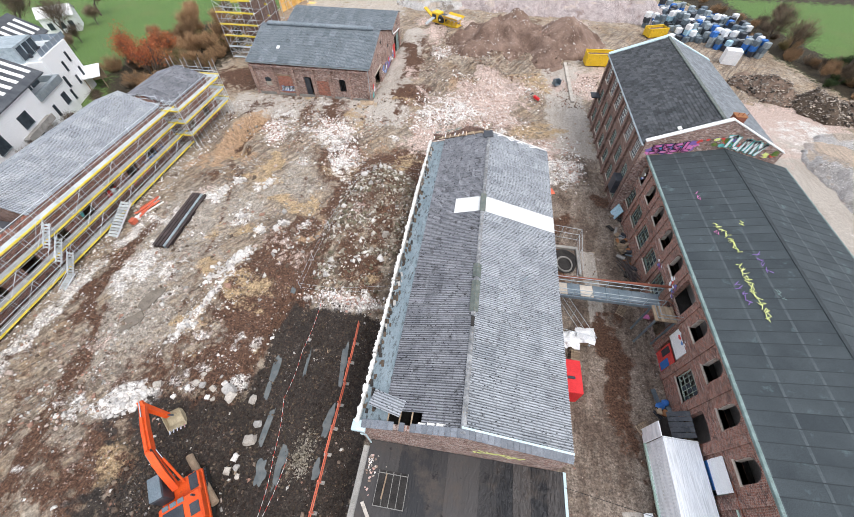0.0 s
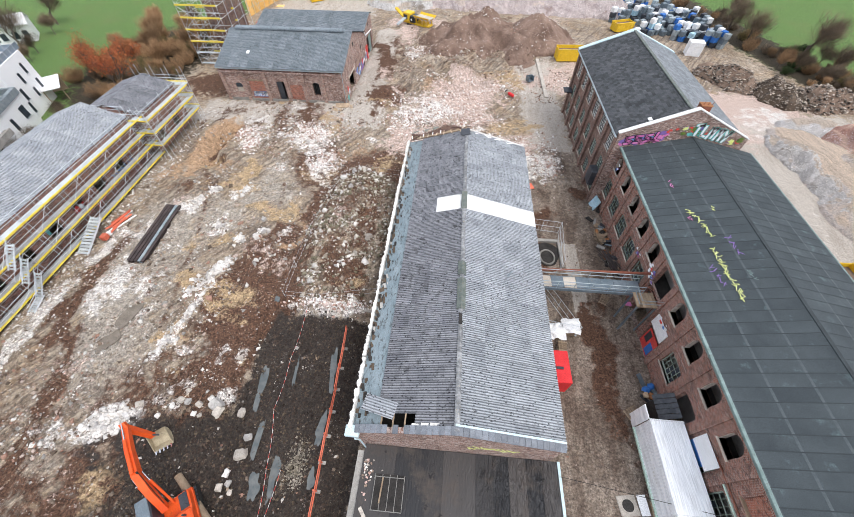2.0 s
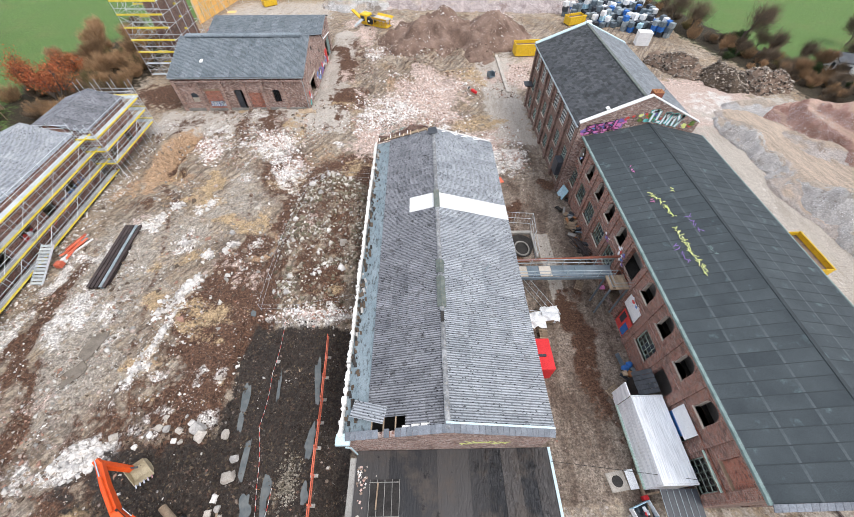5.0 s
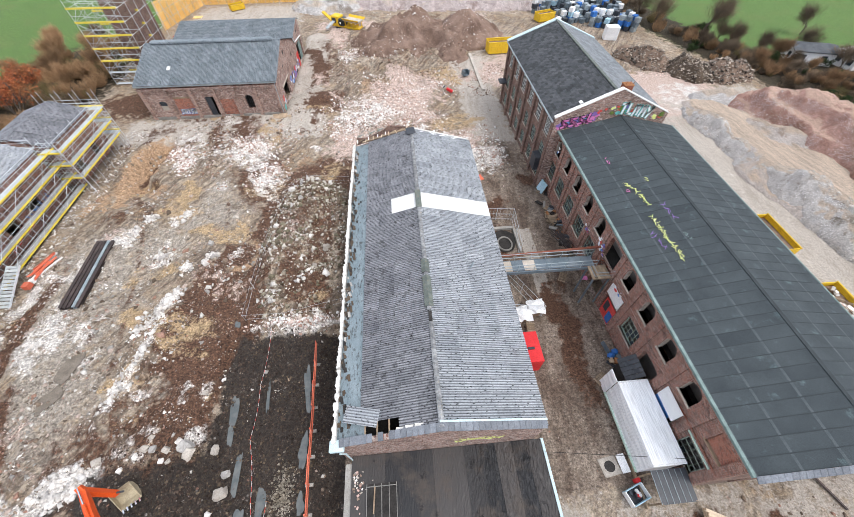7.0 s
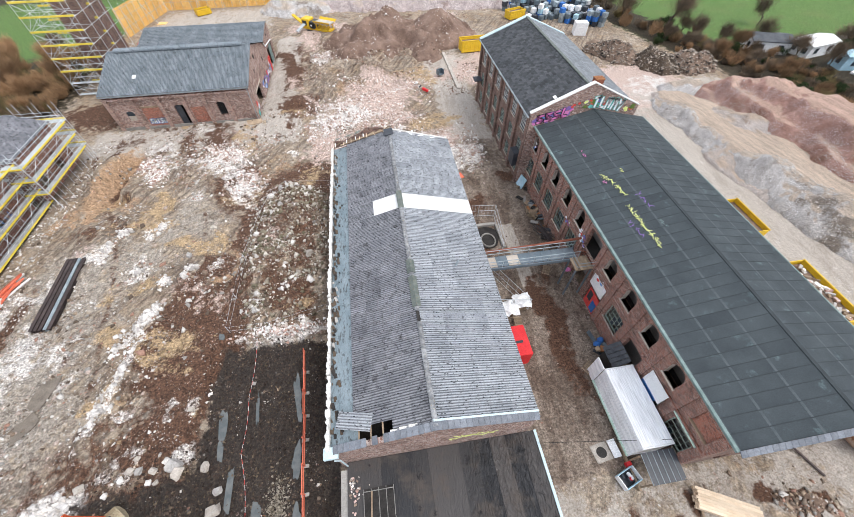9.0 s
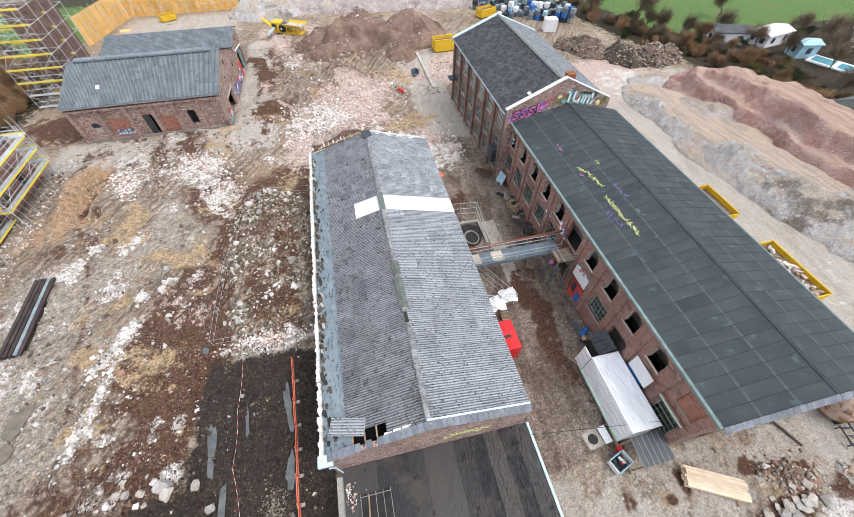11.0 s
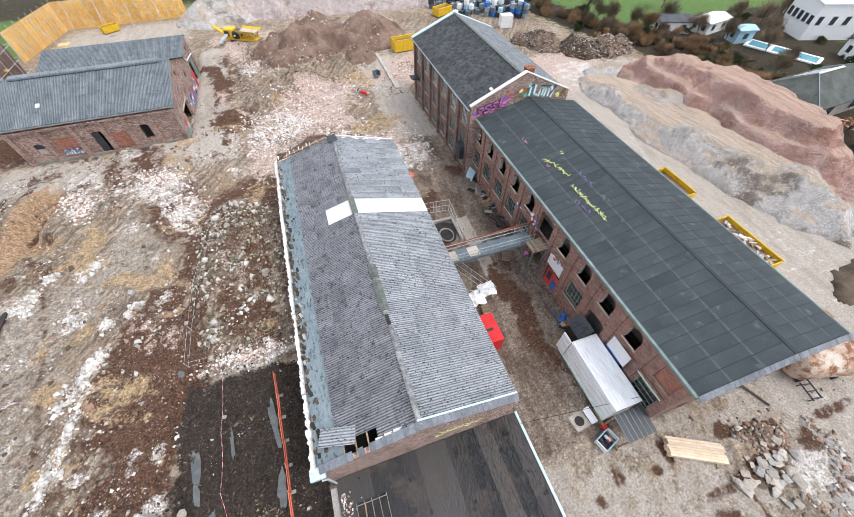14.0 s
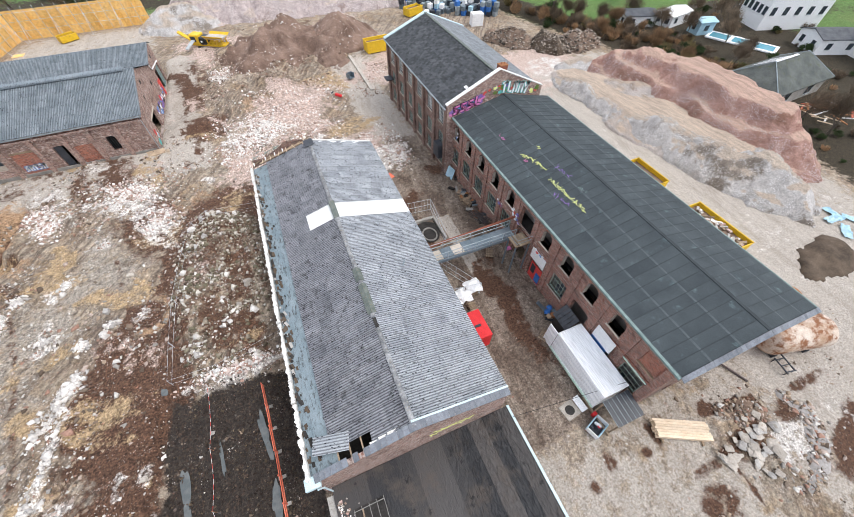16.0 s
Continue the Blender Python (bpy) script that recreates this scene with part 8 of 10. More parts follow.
for i in range(5):
    for j in range(5):
        part("slate", boxed(-0.22, -0.18, 0, 0.22, 0.18, 0.03, pose(18.1 + 0.24 * i, 9.25 + 0.40 * j, 1.85 + 0.17 * i + r.uniform(-0.02, 0.03), r.uniform(-4, 4), -34 + r.uniform(-5, 5), r.uniform(-9, 9))), "tile_grey", shel)
part("stack_body", boxed(18.15, 9.3, 0, 19.1, 10.8, 1.75), "dark_inside", shel)
for x, y in ((18.3, 11.9), (18.9, 12.3), (18.5, 12.0)):
    bm = bmesh.new()
    bmesh.ops.create_icosphere(bm, subdivisions=2, radius=0.32)
    for v in bm.verts:
        v.co = Vector((v.co.x, v.co.y, v.co.z * 0.8 + 0.24)) + Vector((0.12, 0.1, 0.06)) * noise.noise(v.co * 3 + Vector((x, y, 0)))
    bmesh.ops.translate(bm, verts=bm.verts, vec=(x, y, 0.05))
    tagged(part("blue_bag", bm, "blue", smooth=True), "blue plastic sack by the wall", "bag", "blue sacks")
lean = thing("foam_board", (19.0, 6.4, 0), "tall white foam panels leaning against the brick wall", "panel")
for k in range(2):
    part("panel", boxed(-0.02, -1.05, 3.35 + 0.05 * k, 0.02, 1.05, 4.95 - 0.1 * k, pose(19.0 + 0.07 * k, 6.4 + 0.05 * k, 0.0, 0, 0.6, 0)), "white_plain", lean)
part("backing_sheet", boxed(-0.02, -0.8, 0.0, 0.02, 1.0, 3.7, pose(19.15, 6.5, 0.0, 0, 0.4, 0)), "blue", lean, "blue plastic sheet under the panels")

# ---- footbridge with pipe ----
bridge = thing("footbridge", (14, 20.2, 4.3), "steel footbridge with pipes between the shed and the hall", "bridge")
BZ = 4.45
for k in range(8):
    a, b = 8.9 + k * 1.16, 8.9 + (k + 1) * 1.16
    part("deck_plate", boxed(a, 19.45, BZ, b - 0.03, 20.65, BZ + 0.06), "stone_sill" if k in (0, 2) else "blue_steel", bridge, "pale board" if k in (0, 2) else "")
for y in (19.35, 20.7):
    part("girder", boxed(8.8, y - 0.06, BZ - 0.35, 18.4, y + 0.06, BZ), "blue_steel", bridge)
    for z in (0.5, 1.0):
        part("guard_rail", tubed((8.9, y, BZ + z), (18.2, y, BZ + z), 0.035, 6), "zinc", bridge)
    for k in range(7):
        part("rail_post", tubed((8.9 + k * 1.55, y, BZ), (8.9 + k * 1.55, y, BZ + 1.0), 0.03, 6), "zinc", bridge)
part("pipe", tubed((8.2, 21.0, BZ + 0.5), (19.6, 21.2, BZ + 0.75), 0.13, 10), "rust_pipe", bridge, "rusty red-oxide pipe")
part("pipe", tubed((8.6, 21.35, BZ + 0.2), (18.4, 21.45, BZ + 0.25), 0.05, 8), "zinc", bridge)
part("landing", boxed(17.4, 17.9, BZ - 0.1, 19.2, 19.5, BZ), "timber", bridge, "wooden landing")
for k in range(7):
    part("landing_board", boxed(17.42 + 0.255 * k, 17.92, BZ, 17.65 + 0.255 * k, 19.48, BZ + 0.03), "timber", bridge)
for p, q in (((17.4, 17.9), (19.2, 17.9)), ((17.4, 17.9), (17.4, 19.2))):
    for z in (0.5, 1.0):
        part("guard_rail", tubed((*p, BZ + z), (*q, BZ + z), 0.03, 6), "zinc", bridge)
for x, y in ((17.5, 18.0), (19.1, 18.0), (17.5, 19.4)):
    part("leg", boxed(x - 0.07, y - 0.07, 0, x + 0.07, y + 0.07, BZ - 0.1), "blue_steel", bridge)
part("leg", boxed(9.0, 19.4, 0, 9.15, 19.55, BZ - 0.3), "blue_steel", bridge)


# ---- machines ----
def excavator():
    ex = thing("excavator", (-17.8, -0.5, -0.6), "orange tracked excavator with a worn steel bucket", "excavator")
    z = -0.7
    turn = pose(-17.8, -0.5, z, 0, 0, 128)
    for s in (-1, 1):
        bm = bmesh.new()
        prof = [(-1.9, 0.35), (-1.6, 0.05), (1.6, 0.05), (1.9, 0.35), (1.75, 0.75), (-1.75, 0.75)]
        poly(bm, [turn @ Vector((u, s * 0.95 - 0.28, v)) for u, v in prof], turn.to_3x3() @ Vector((0, 0.56, 0)))
        tr = part("track", bm, "rubber", ex)
        for k in range(14):
            part("track_pad", boxed(-1.7 + k * 0.25, s * 0.95 - 0.3, 0.75, -1.55 + k * 0.25, s * 0.95 + 0.3, 0.8, turn), "dark_machine", tr)
    part("undercarriage", boxed(-1.2, -0.8, 0.3, 1.2, 0.8, 0.9, turn, 0.05), "dark_machine", ex)
    up = pose(-17.8, -0.5, z, 0, 0, 131)
    part("deck", boxed(-2.1, -1.25, 0.95, 1.6, 1.65, 1.25, up, 0.05), "orange", ex)
    part("engine_cover", boxed(-2.0, -1.2, 1.25, 0.1, 1.6, 2.05, up, 0.12), "orange", ex, "orange engine cover")
    part("counterweight", boxed(-2.6, -1.2, 1.0, -2.0, 1.6, 2.0, up, 0.18), "orange", ex)
    part("grille", boxed(-1.7, 0.0, 2.05, -0.4, 1.3, 2.1, up), "dark_machine", ex)
    part("hood_vent", boxed(-1.5, -1.0, 2.05, -0.7, -0.4, 2.1, up), "dark_machine", ex)
    for k in range(3):
        part("service_hatch", boxed(-0.25, -0.1 + 0.5 * k, 2.05, 0.05, 0.3 + 0.5 * k, 2.09, up), "blue_steel", ex)
    part("exhaust", tubed(up @ Vector((-0.3, -0.8, 2.0)), up @ Vector((-0.3, -0.8, 2.5)), 0.07, 8), "dark_machine", ex)
    for sx in (0.3, 1.3):
        part("grab_rail", tubed(up @ Vector((sx, -1.1, 1.85)), up @ Vector((sx, -1.1, 2.45)), 0.02, 5), "dark_machine", ex)
    part("grab_rail", tubed(up @ Vector((0.3, -1.1, 2.45)), up @ Vector((1.3, -1.1, 2.45)), 0.02, 5), "dark_machine", ex)
    part("side_box", boxed(-0.2, -1.2, 1.25, 1.4, -0.45, 1.85, up, 0.08), "orange", ex)
    part("tool_tray", boxed(0.2, -1.1, 1.85, 1.3, -0.55, 1.9, up), "dark_machine", ex)
    cab = part("cab", boxed(0.45, 0.75, 1.25, 2.2, 1.65, 2.85, up, 0.1), "dark_machine", ex, "dark grey cab with a black roof")
    part("cab_roof", boxed(0.5, 0.8, 2.85, 2.15, 1.6, 2.93, up, 0.03), "blue_steel", cab)
    part("windscreen", boxed(2.19, 0.85, 1.7, 2.23, 1.55, 2.75, up), "glass", cab)
    part("side_window", boxed(0.7, 1.64, 1.8, 1.95, 1.68, 2.7, up), "glass", cab)
    # boom, stick and bucket swung to the front
    A, B, C = Vector((-18.7, 0.0, 1.1)), Vector((-20.35, 1.7, 3.5)), Vector((-23.1, 4.5, 3.3))
    D = Vector((-22.3, 4.5, 1.15))
    side = (C - A).cross(Vector((0, 0, 1))).normalized()

    def arm(name, pts, widths, thick, mat_name, parent):
        bm = bmesh.new()
        up_side, lo_side = [], []
        for i, p in enumerate(pts):
            a = pts[max(i - 1, 0)]
            b = pts[min(i + 1, len(pts) - 1)]
            n = (b - a).normalized().cross(side).normalized()
            up_side.append(p + n * widths[i] / 2 - side * thick / 2)
            lo_side.append(p - n * widths[i] / 2 - side * thick / 2)
        for i in range(len(pts) - 1):
            poly(bm, [up_side[i], up_side[i + 1], lo_side[i + 1], lo_side[i]], side * thick)
        return part(name, bm, mat_name, parent)

    boom = arm("boom", [A, A.lerp(B, 0.5) + Vector((0, 0, 0.25)), B, B.lerp(C, 0.5) + Vector((0, 0, 0.15)), C], [0.42, 0.58, 0.66, 0.52, 0.36], 0.44, "orange", ex)
    stick = arm("stick", [C + Vector((-0.3, 0.25, 0.25)), C, D], [0.34, 0.52, 0.34], 0.36, "orange", ex)
    for o in (-0.36, 0.36):
        part("boom_cylinder", tubed(A + side * o + Vector((-0.1, 0.2, -0.35)), A.lerp(B, 0.75) + side * o, 0.09, 8), "orange", boom)
        part("piston_rod", tubed(A.lerp(B, 0.72) + side * o, B + side * o * 0.9, 0.05, 8), "chrome", boom)
    part("stick_cylinder", tubed(B + Vector((0, 0, 0.45)), B.lerp(C, 0.7) + Vector((0, 0, 0.5)), 0.09, 8), "orange", boom)
    part("piston_rod", tubed(B.lerp(C, 0.7) + Vector((0, 0, 0.5)), C + Vector((-0.25, 0.2, 0.35)), 0.05, 8), "chrome", boom)
    for k in range(4):
        part("hose", tubed(A.lerp(B, 0.1) + side * (0.24 - 0.03 * k) + Vector((0, 0, 0.35)), B + side * (0.24 - 0.03 * k) + Vector((0, 0, 0.4)), 0.025, 5), "rubber", boom)
    part("bucket_link", tubed(D + Vector((0, 0, 0.3)), D + Vector((0.5, 0.1, 0.1)), 0.07, 6), "dark_machine", stick)
    bk = pose(-22.1, 4.35, 0.25, 0, 0, 38)
    bm = bmesh.new()
    prof = [(-0.55, 0.75), (-0.62, 0.2), (-0.35, -0.25), (0.1, -0.42), (0.6, -0.25)]
    for (u0, v0), (u1, v1) in zip(prof, prof[1:]):
        poly(bm, [bk @ Vector((-0.7, -u0, v0)), bk @ Vector((0.7, -u0, v0)), bk @ Vector((0.7, -u1, v1)), bk @ Vector((-0.7, -u1, v1))], (0.0, 0.03, 0.06))
    for s in (-0.7, 0.66):
        poly(bm, [bk @ Vector((s, -u, v)) for u, v in prof], bk.to_3x3() @ Vector((0.04, 0, 0)))
    bucket = part("bucket", bm, "bucket", ex, "worn sandy steel bucket with teeth")
    for k in range(5):
        part("tooth", boxed(-0.05, -0.85, -0.3, 0.05, -0.55, -0.2, bk @ Matrix.Translation((-0.56 + 0.28 * k, 0, 0.05))), "chrome", bucket)


excavator()
lg = thing("log", (-18.2, 1.2, -0.4), "pale stripped tree trunk in the mud", "log")
bm = tubed((-19.75, 2.15, -0.25), (-15.95, -0.45, -0.1), 0.30, 12, 0.27)
for v in bm.verts:
    v.co += Vector((0.05, 0.05, 0.04)) * noise.noise(v.co * 2)
part("trunk", bm, "timber", lg)

crush = thing("crusher", (-10.8, 95.5, 0), "yellow tracked mobile crusher with hopper and conveyors", "crusher")
cm = pose(-10.9, 95.5, 0, 0, 0, -32) @ Matrix.Scale(0.95, 4)
for s in (-1, 1):
    tr = part("track", boxed(-2.2, s * 1.1 - 0.3, 0, 2.4, s * 1.1 + 0.3, 0.85, cm, 0.2), "rubber", crush)
    for k in range(5):
        part("track_roller", tubed(cm @ Vector((-1.6 + 0.8 * k, s * 1.42, 0.42)), cm @ Vector((-1.6 + 0.8 * k, s * 1.48, 0.42)), 0.2, 8), "dark_machine", tr)
part("chassis", boxed(-3.4, -0.9, 0.9, 4.4, 0.9, 1.3, cm), "yellow", crush)
part("engine_house", boxed(-3.4, -1.1, 1.3, -1.2, 1.1, 3.1, cm, 0.12), "yellow", crush, "yellow engine housing")
part("engine_grille", boxed(-3.1, -1.14, 1.7, -1.9, -1.1, 2.7, cm), "dark_machine", crush)
part("jaw_box", boxed(-1.2, -1.15, 1.2, 0.3, 1.15, 2.7, cm, 0.15), "dark_machine", crush, "black jaw housing with a flywheel")
part("flywheel", tubed(cm @ Vector((-0.4, -1.15, 2.0)), cm @ Vector((-0.4, -1.4, 2.0)), 0.6, 16), "rubber", crush)
part("flywheel_hub", tubed(cm @ Vector((-0.4, -1.4, 2.0)), cm @ Vector((-0.4, -1.45, 2.0)), 0.2, 12), "white_plain", crush)
for s in (-1, 1):
    part("hopper_side", polyd([cm @ Vector(p) for p in ((0.3, s * 0.9, 2.3), (4.4, s * 0.9, 2.3), (5.0, s * 1.6, 3.1), (0.3, s * 1.6, 3.1))], (0, 0.06, 0.06)), "yellow", crush)
    part("lower_rail", tubed(cm @ Vector((0.3, s * 0.9, 1.25)), cm @ Vector((4.6, s * 0.9, 1.25)), 0.1, 6), "yellow", crush)
    for k in range(4):
        part("leg", boxed(0.6 + k * 1.15, s * 0.9 - 0.09, 1.25, 0.78 + k * 1.15, s * 0.9 + 0.09, 2.4, cm), "yellow", crush)
        if k < 3:
            part("brace", tubed(cm @ Vector((0.7 + k * 1.15, s * 0.9, 1.3)), cm @ Vector((1.8 + k * 1.15, s * 0.9, 2.35)), 0.07, 5), "yellow", crush)
part("hopper_load", boxed(0.3, -1.2, 2.5, 4.5, 1.2, 2.75, cm), "slab", crush, "pale rubble in the hopper")
part("conveyor", polyd([cm @ Vector(p) for p in ((-3.2, -0.45, 1.2), (-6.4, -0.45, 3.0), (-6.4, 0.45, 3.0), (-3.2, 0.45, 1.2))], (0, 0, 0.25)), "yellow", crush, "yellow discharge conveyor")
part("side_conveyor", polyd([cm @ Vector(p) for p in ((-3.0, -1.1, 1.9), (-3.6, -3.4, 0.9), (-2.8, -3.6, 0.9), (-2.2, -1.1, 1.9))], (0, 0, 0.2)), "deck", crush, "pale folded side conveyor")

red_ex = thing("red_grabber", (-41.5, 86.5, 0), "red excavator arm working behind the workshop", "excavator")
part("arm", tubed((-43.6, 88, 1.5), (-41.0, 86.5, 5.2), 0.28, 6), "red_box", red_ex)
part("arm", tubed((-41.0, 86.5, 5.2), (-38.6, 85.5, 4.0), 0.24, 6), "red_box", red_ex)
part("body", boxed(-46, 86.6, 0.2, -43, 89.4, 3.0, bevel=0.2), "red_box", red_ex)
red_s = thing("red_breaker", (9.6, 63.6, 0), "small red hydraulic attachment on the rubble", "attachment")
part("body", boxed(-0.6, -0.2, 0, 0.6, 0.2, 0.45, pose(9.6, 63.8, 0.25, 0, 12, -35), 0.06), "red_box", red_s)
part("pin", tubed((8.6, 64.4, 0.7), (8.9, 64.2, 1.1), 0.12, 6), "dark_machine", red_s)
gb = thing("grey_bucket", (14.2, 70, 0), "spare grey excavator bucket on the ground", "bucket")
gm = pose(13.6, 70.3, 0.1, 0, 0, 25)
for p in ((-0.6, -0.5, 0, -0.52, 0.5, 0.9), (0.52, -0.5, 0, 0.6, 0.5, 0.9), (-0.6, 0.42, 0, 0.6, 0.5, 0.9), (-0.6, -0.5, 0, 0.6, 0.5, 0.08)):
    part("plate", boxed(*p, gm), "blue_steel", gb)

# ---- steel beams, barrier, tape, timber ----
r = random.Random(31)
for k in range(5):
    bs = thing("steel_beam", (-35.0, 26, 0), "dark steel I-beam lying on the ground", "beam", "steel beams")
    ax = -36.2 + 0.42 * k
    m = Matrix.Translation((ax + 0.1, 26.2, 0.12 + ground_z(-35, 26))) @ Euler((0, 0, radians(3.5 + r.uniform(-0.6, 0.6)))).to_matrix().to_4x4()
    mt = "zinc" if k == 3 else "beam"
    part("flange", boxed(-0.17, -4.6, 0, 0.17, 4.6, 0.04, m), mt, bs)
    part("flange", boxed(-0.17, -4.6, 0.34, 0.17, 4.6, 0.38, m), mt, bs)
    part("web", boxed(-0.03, -4.6, 0.04, 0.03, 4.6, 0.34, m), mt, bs)

bar = thing("board_barrier", (-9.1, 7.5, -0.7), "long low barrier of faded red boards", "barrier")
for k in range(9):
    a, b = -1.8 + k * 1.95, -1.8 + (k + 1) * 1.95 - 0.06
    xa, xb = -8.6 - 0.045 * (a + 1.8), -8.6 - 0.045 * (b + 1.8)
    za, zb = ground_z(xa, a), ground_z(xb, b)
    m0 = r.uniform(-0.05, 0.05)
    for z in (0.45, 0.9):
        part("board", polyd([(xa + m0, a, za + z), (xb + m0, b, zb + z), (xb + m0, b, zb + z + 0.16), (xa + m0, a, za + z + 0.16)], (0.06, 0, 0)), "red_plastic", bar)
    part("post", boxed(xa - 0.05, a - 0.05, za - 0.1, xa + 0.05, a + 0.05, za + 1.15), "red_plastic", bar)
    part("foot", boxed(xa - 0.3, a - 0.12, za - 0.02, xa + 0.3, a + 0.12, za + 0.12), "grey_concrete", bar)


def tape(points):
    t = thing("barrier_tape", (*points[0], 0), "red and white barrier tape strung between pins", "tape")
    for (ax, ay), (bx, by) in zip(points, points[1:]):
        a, b = Vector((ax, ay, ground_z(ax, ay) + 0.75)), Vector((bx, by, ground_z(bx, by) + 0.75))
        n = max(4, int((b - a).length / 0.35))
        for i in range(n):
            p, q = a.lerp(b, i / n), a.lerp(b, (i + 1) / n)
            sag = lambda s: Vector((0, 0, -0.35 * math.sin(math.pi * s)))
            p, q = p + sag(i / n), q + sag((i + 1) / n)
            part("stripe", polyd([p, q, q + Vector((0.05, 0, 0.07)), p + Vector((0.05, 0, 0.07))], (0.012, 0, 0)), "tape_red" if i % 2 else "tape_white", t)
        part("pin", tubed((ax, ay, ground_z(ax, ay) - 0.1), (ax, ay, ground_z(ax, ay) + 0.95), 0.02, 5), "rust", t)


tape([(-13.7, 17.3), (-13.9, 12.0), (-14.0, 7.6), (-13.0, 3.2), (-12.4, -0.8)])
tape([(-11.8, 3.2), (-12.2, -1.4)])
tag_wall = thing("wall_graffiti", (DX - 0.49, 32, 1.5), "red and blue sprayed shapes on the brick wall", "graffiti")
rg = random.Random(17)
for k in range(16):
    y, z = 28.5 + 0.62 * k, 1.3 + (0.5 if k > 8 else 0) + rg.uniform(-0.2, 0.2)
    part("spray_mark", boxed(0, -0.07, -0.5, 0.015, 0.07, 0.5, pose(DX - 0.10, y, z, rg.uniform(-40, 40))), "paint_red" if k < 9 else "paint_blue", tag_wall)
    part("spray_mark", boxed(0, -0.30, -0.07, 0.015, 0.30, 0.07, pose(DX - 0.085, y, z + rg.uniform(-0.4, 0.4), rg.uniform(-30, 30))), "paint_red" if k < 9 else "paint_blue", tag_wall)
wire = thing("wire_fence", (-15.5, 28, 0), "thin wire fence round the rubble heap", "fence")
fp = [(-16.6, 18.6), (-16.6, 22.5), (-16.1, 27), (-15.2, 33), (-14.2, 37.5), (-12.5, 38.6), (-6.8, 39.2)]
fp2 = [(-16.6, 18.6), (-12.5, 18.2), (-6.6, 19.8)]
for line in (fp, fp2):
    for (ax, ay), (bx, by) in zip(line, line[1:]):
        za, zb = ground_z(ax, ay), ground_z(bx, by)
        part("fence_post", tubed((ax, ay, za - 0.1), (ax, ay, za + 1.2), 0.022, 5), "steel", wire)
        for z in (0.35, 1.1):
            part("wire", tubed((ax, ay, za + z), (bx, by, zb + z), 0.010, 4), "steel", wire)

pk = thing("plank_stack", (22.0, -1.6, 0), "stack of fresh pale sawn planks on bearers", "planks")
pm = pose(22.0, -1.65, 0, 0, 0, -27)
for j in range(4):
    for k in range(7):
        off = r.uniform(-0.12, 0.12)
        part("plank", boxed(-2.15 + off, -0.72 + 0.205 * k, 0.2 + 0.12 * j, 2.15 + off, -0.53 + 0.205 * k, 0.31 + 0.12 * j, pm), "new_timber", pk)
for x in (-1.6, 1.6):
    part("bearer", boxed(x - 0.07, -1.05, 0, x + 0.07, 0.85, 0.2, pm), "timber", pk)

tk = thing("rusted_tank", (37.5, 0.4, 0), "rust-streaked white steel tank lying on its side", "tank")


def lying_tank(p, q, rad, mats):
    bm = bmesh.new()
    p, q = Vector(p), Vector(q)
    ax = (q - p).normalized()
    rings = [(-0.55, 0.25), (-0.45, 0.6), (-0.28, 0.85), (0, 1.0)] + [(s, 1.0) for s in np.linspace(0.1, 0.9, 6) * (q - p).length] + [((q - p).length, 1.0), ((q - p).length + 0.28, 0.85), ((q - p).length + 0.45, 0.6), ((q - p).length + 0.55, 0.25)]
    u = ax.cross(Vector((0, 0, 1))).normalized()
    w = u.cross(ax)
    vs = [[bm.verts.new(p + ax * s * (1 if 0 <= s <= (q - p).length else 1) + (u * math.cos(t) + w * math.sin(t)) * rad * k) for t in np.linspace(0, 2 * math.pi, 28, endpoint=False)] for s, k in rings]
    for a, b in zip(vs, vs[1:]):
        for i in range(28):
            bm.faces.new((a[i], a[(i + 1) % 28], b[(i + 1) % 28], b[i]))
    bm.faces.new(vs[0][::-1])
    bm.faces.new(vs[-1])
    bmesh.ops.recalc_face_normals(bm, faces=bm.faces)
    return bm


M["tank"] = mat("rusty_white_tank", (0.38, 0.24, 0.15), (0.68, 0.60, 0.52), 0.45, 9.0, 0.7, bump=0.2, stain=(0.24, 0.10, 0.045), cut=0.47)
part("shell", lying_tank((35.0, 1.2, 1.6), (40.2, -0.1, 1.6), 1.6, None), "tank", tk, smooth=True)
part("end_ring", tubed((40.7, -0.23, 1.3), (40.9, -0.28, 1.3), 0.4, 12), "rust", tk)
for s in (0.2, 0.8):
    part("saddle", boxed(-0.15, -1.2, 0, 0.15, 1.2, 0.5, pose(34.5 + 5.4 * s, 1.1 - 1.4 * s, 0, 0, 0, -14.5)), "dark_machine", tk)
tk2 = thing("rusted_tank", (39.0, 4.2, 0), "orange rusty tank behind the hall", "tank")
part("shell", lying_tank((36.5, 4.9, 1.3), (41.6, 3.4, 1.3), 1.2, None), "rust", tk2, smooth=True)
for s in (0.2, 0.8):
    part("saddle", boxed(-0.15, -1.0, 0, 0.15, 1.0, 0.4, pose(36.5 + 5.1 * s, 4.9 - 1.5 * s, 0, 0, 0, -17)), "dark_machine", tk2)
lad = thing("small_trestle", (35.0, -1.2, 0), "small dark steel trestle on the ground", "trestle")
for s in (0, 0.9):
    part("rail", boxed(-0.04, -0.8, 0, 0.04, 0.8, 0.1, pose(34.7 + s, -1.2, 0.5, 0, 0, -12)), "dark_machine", lad)
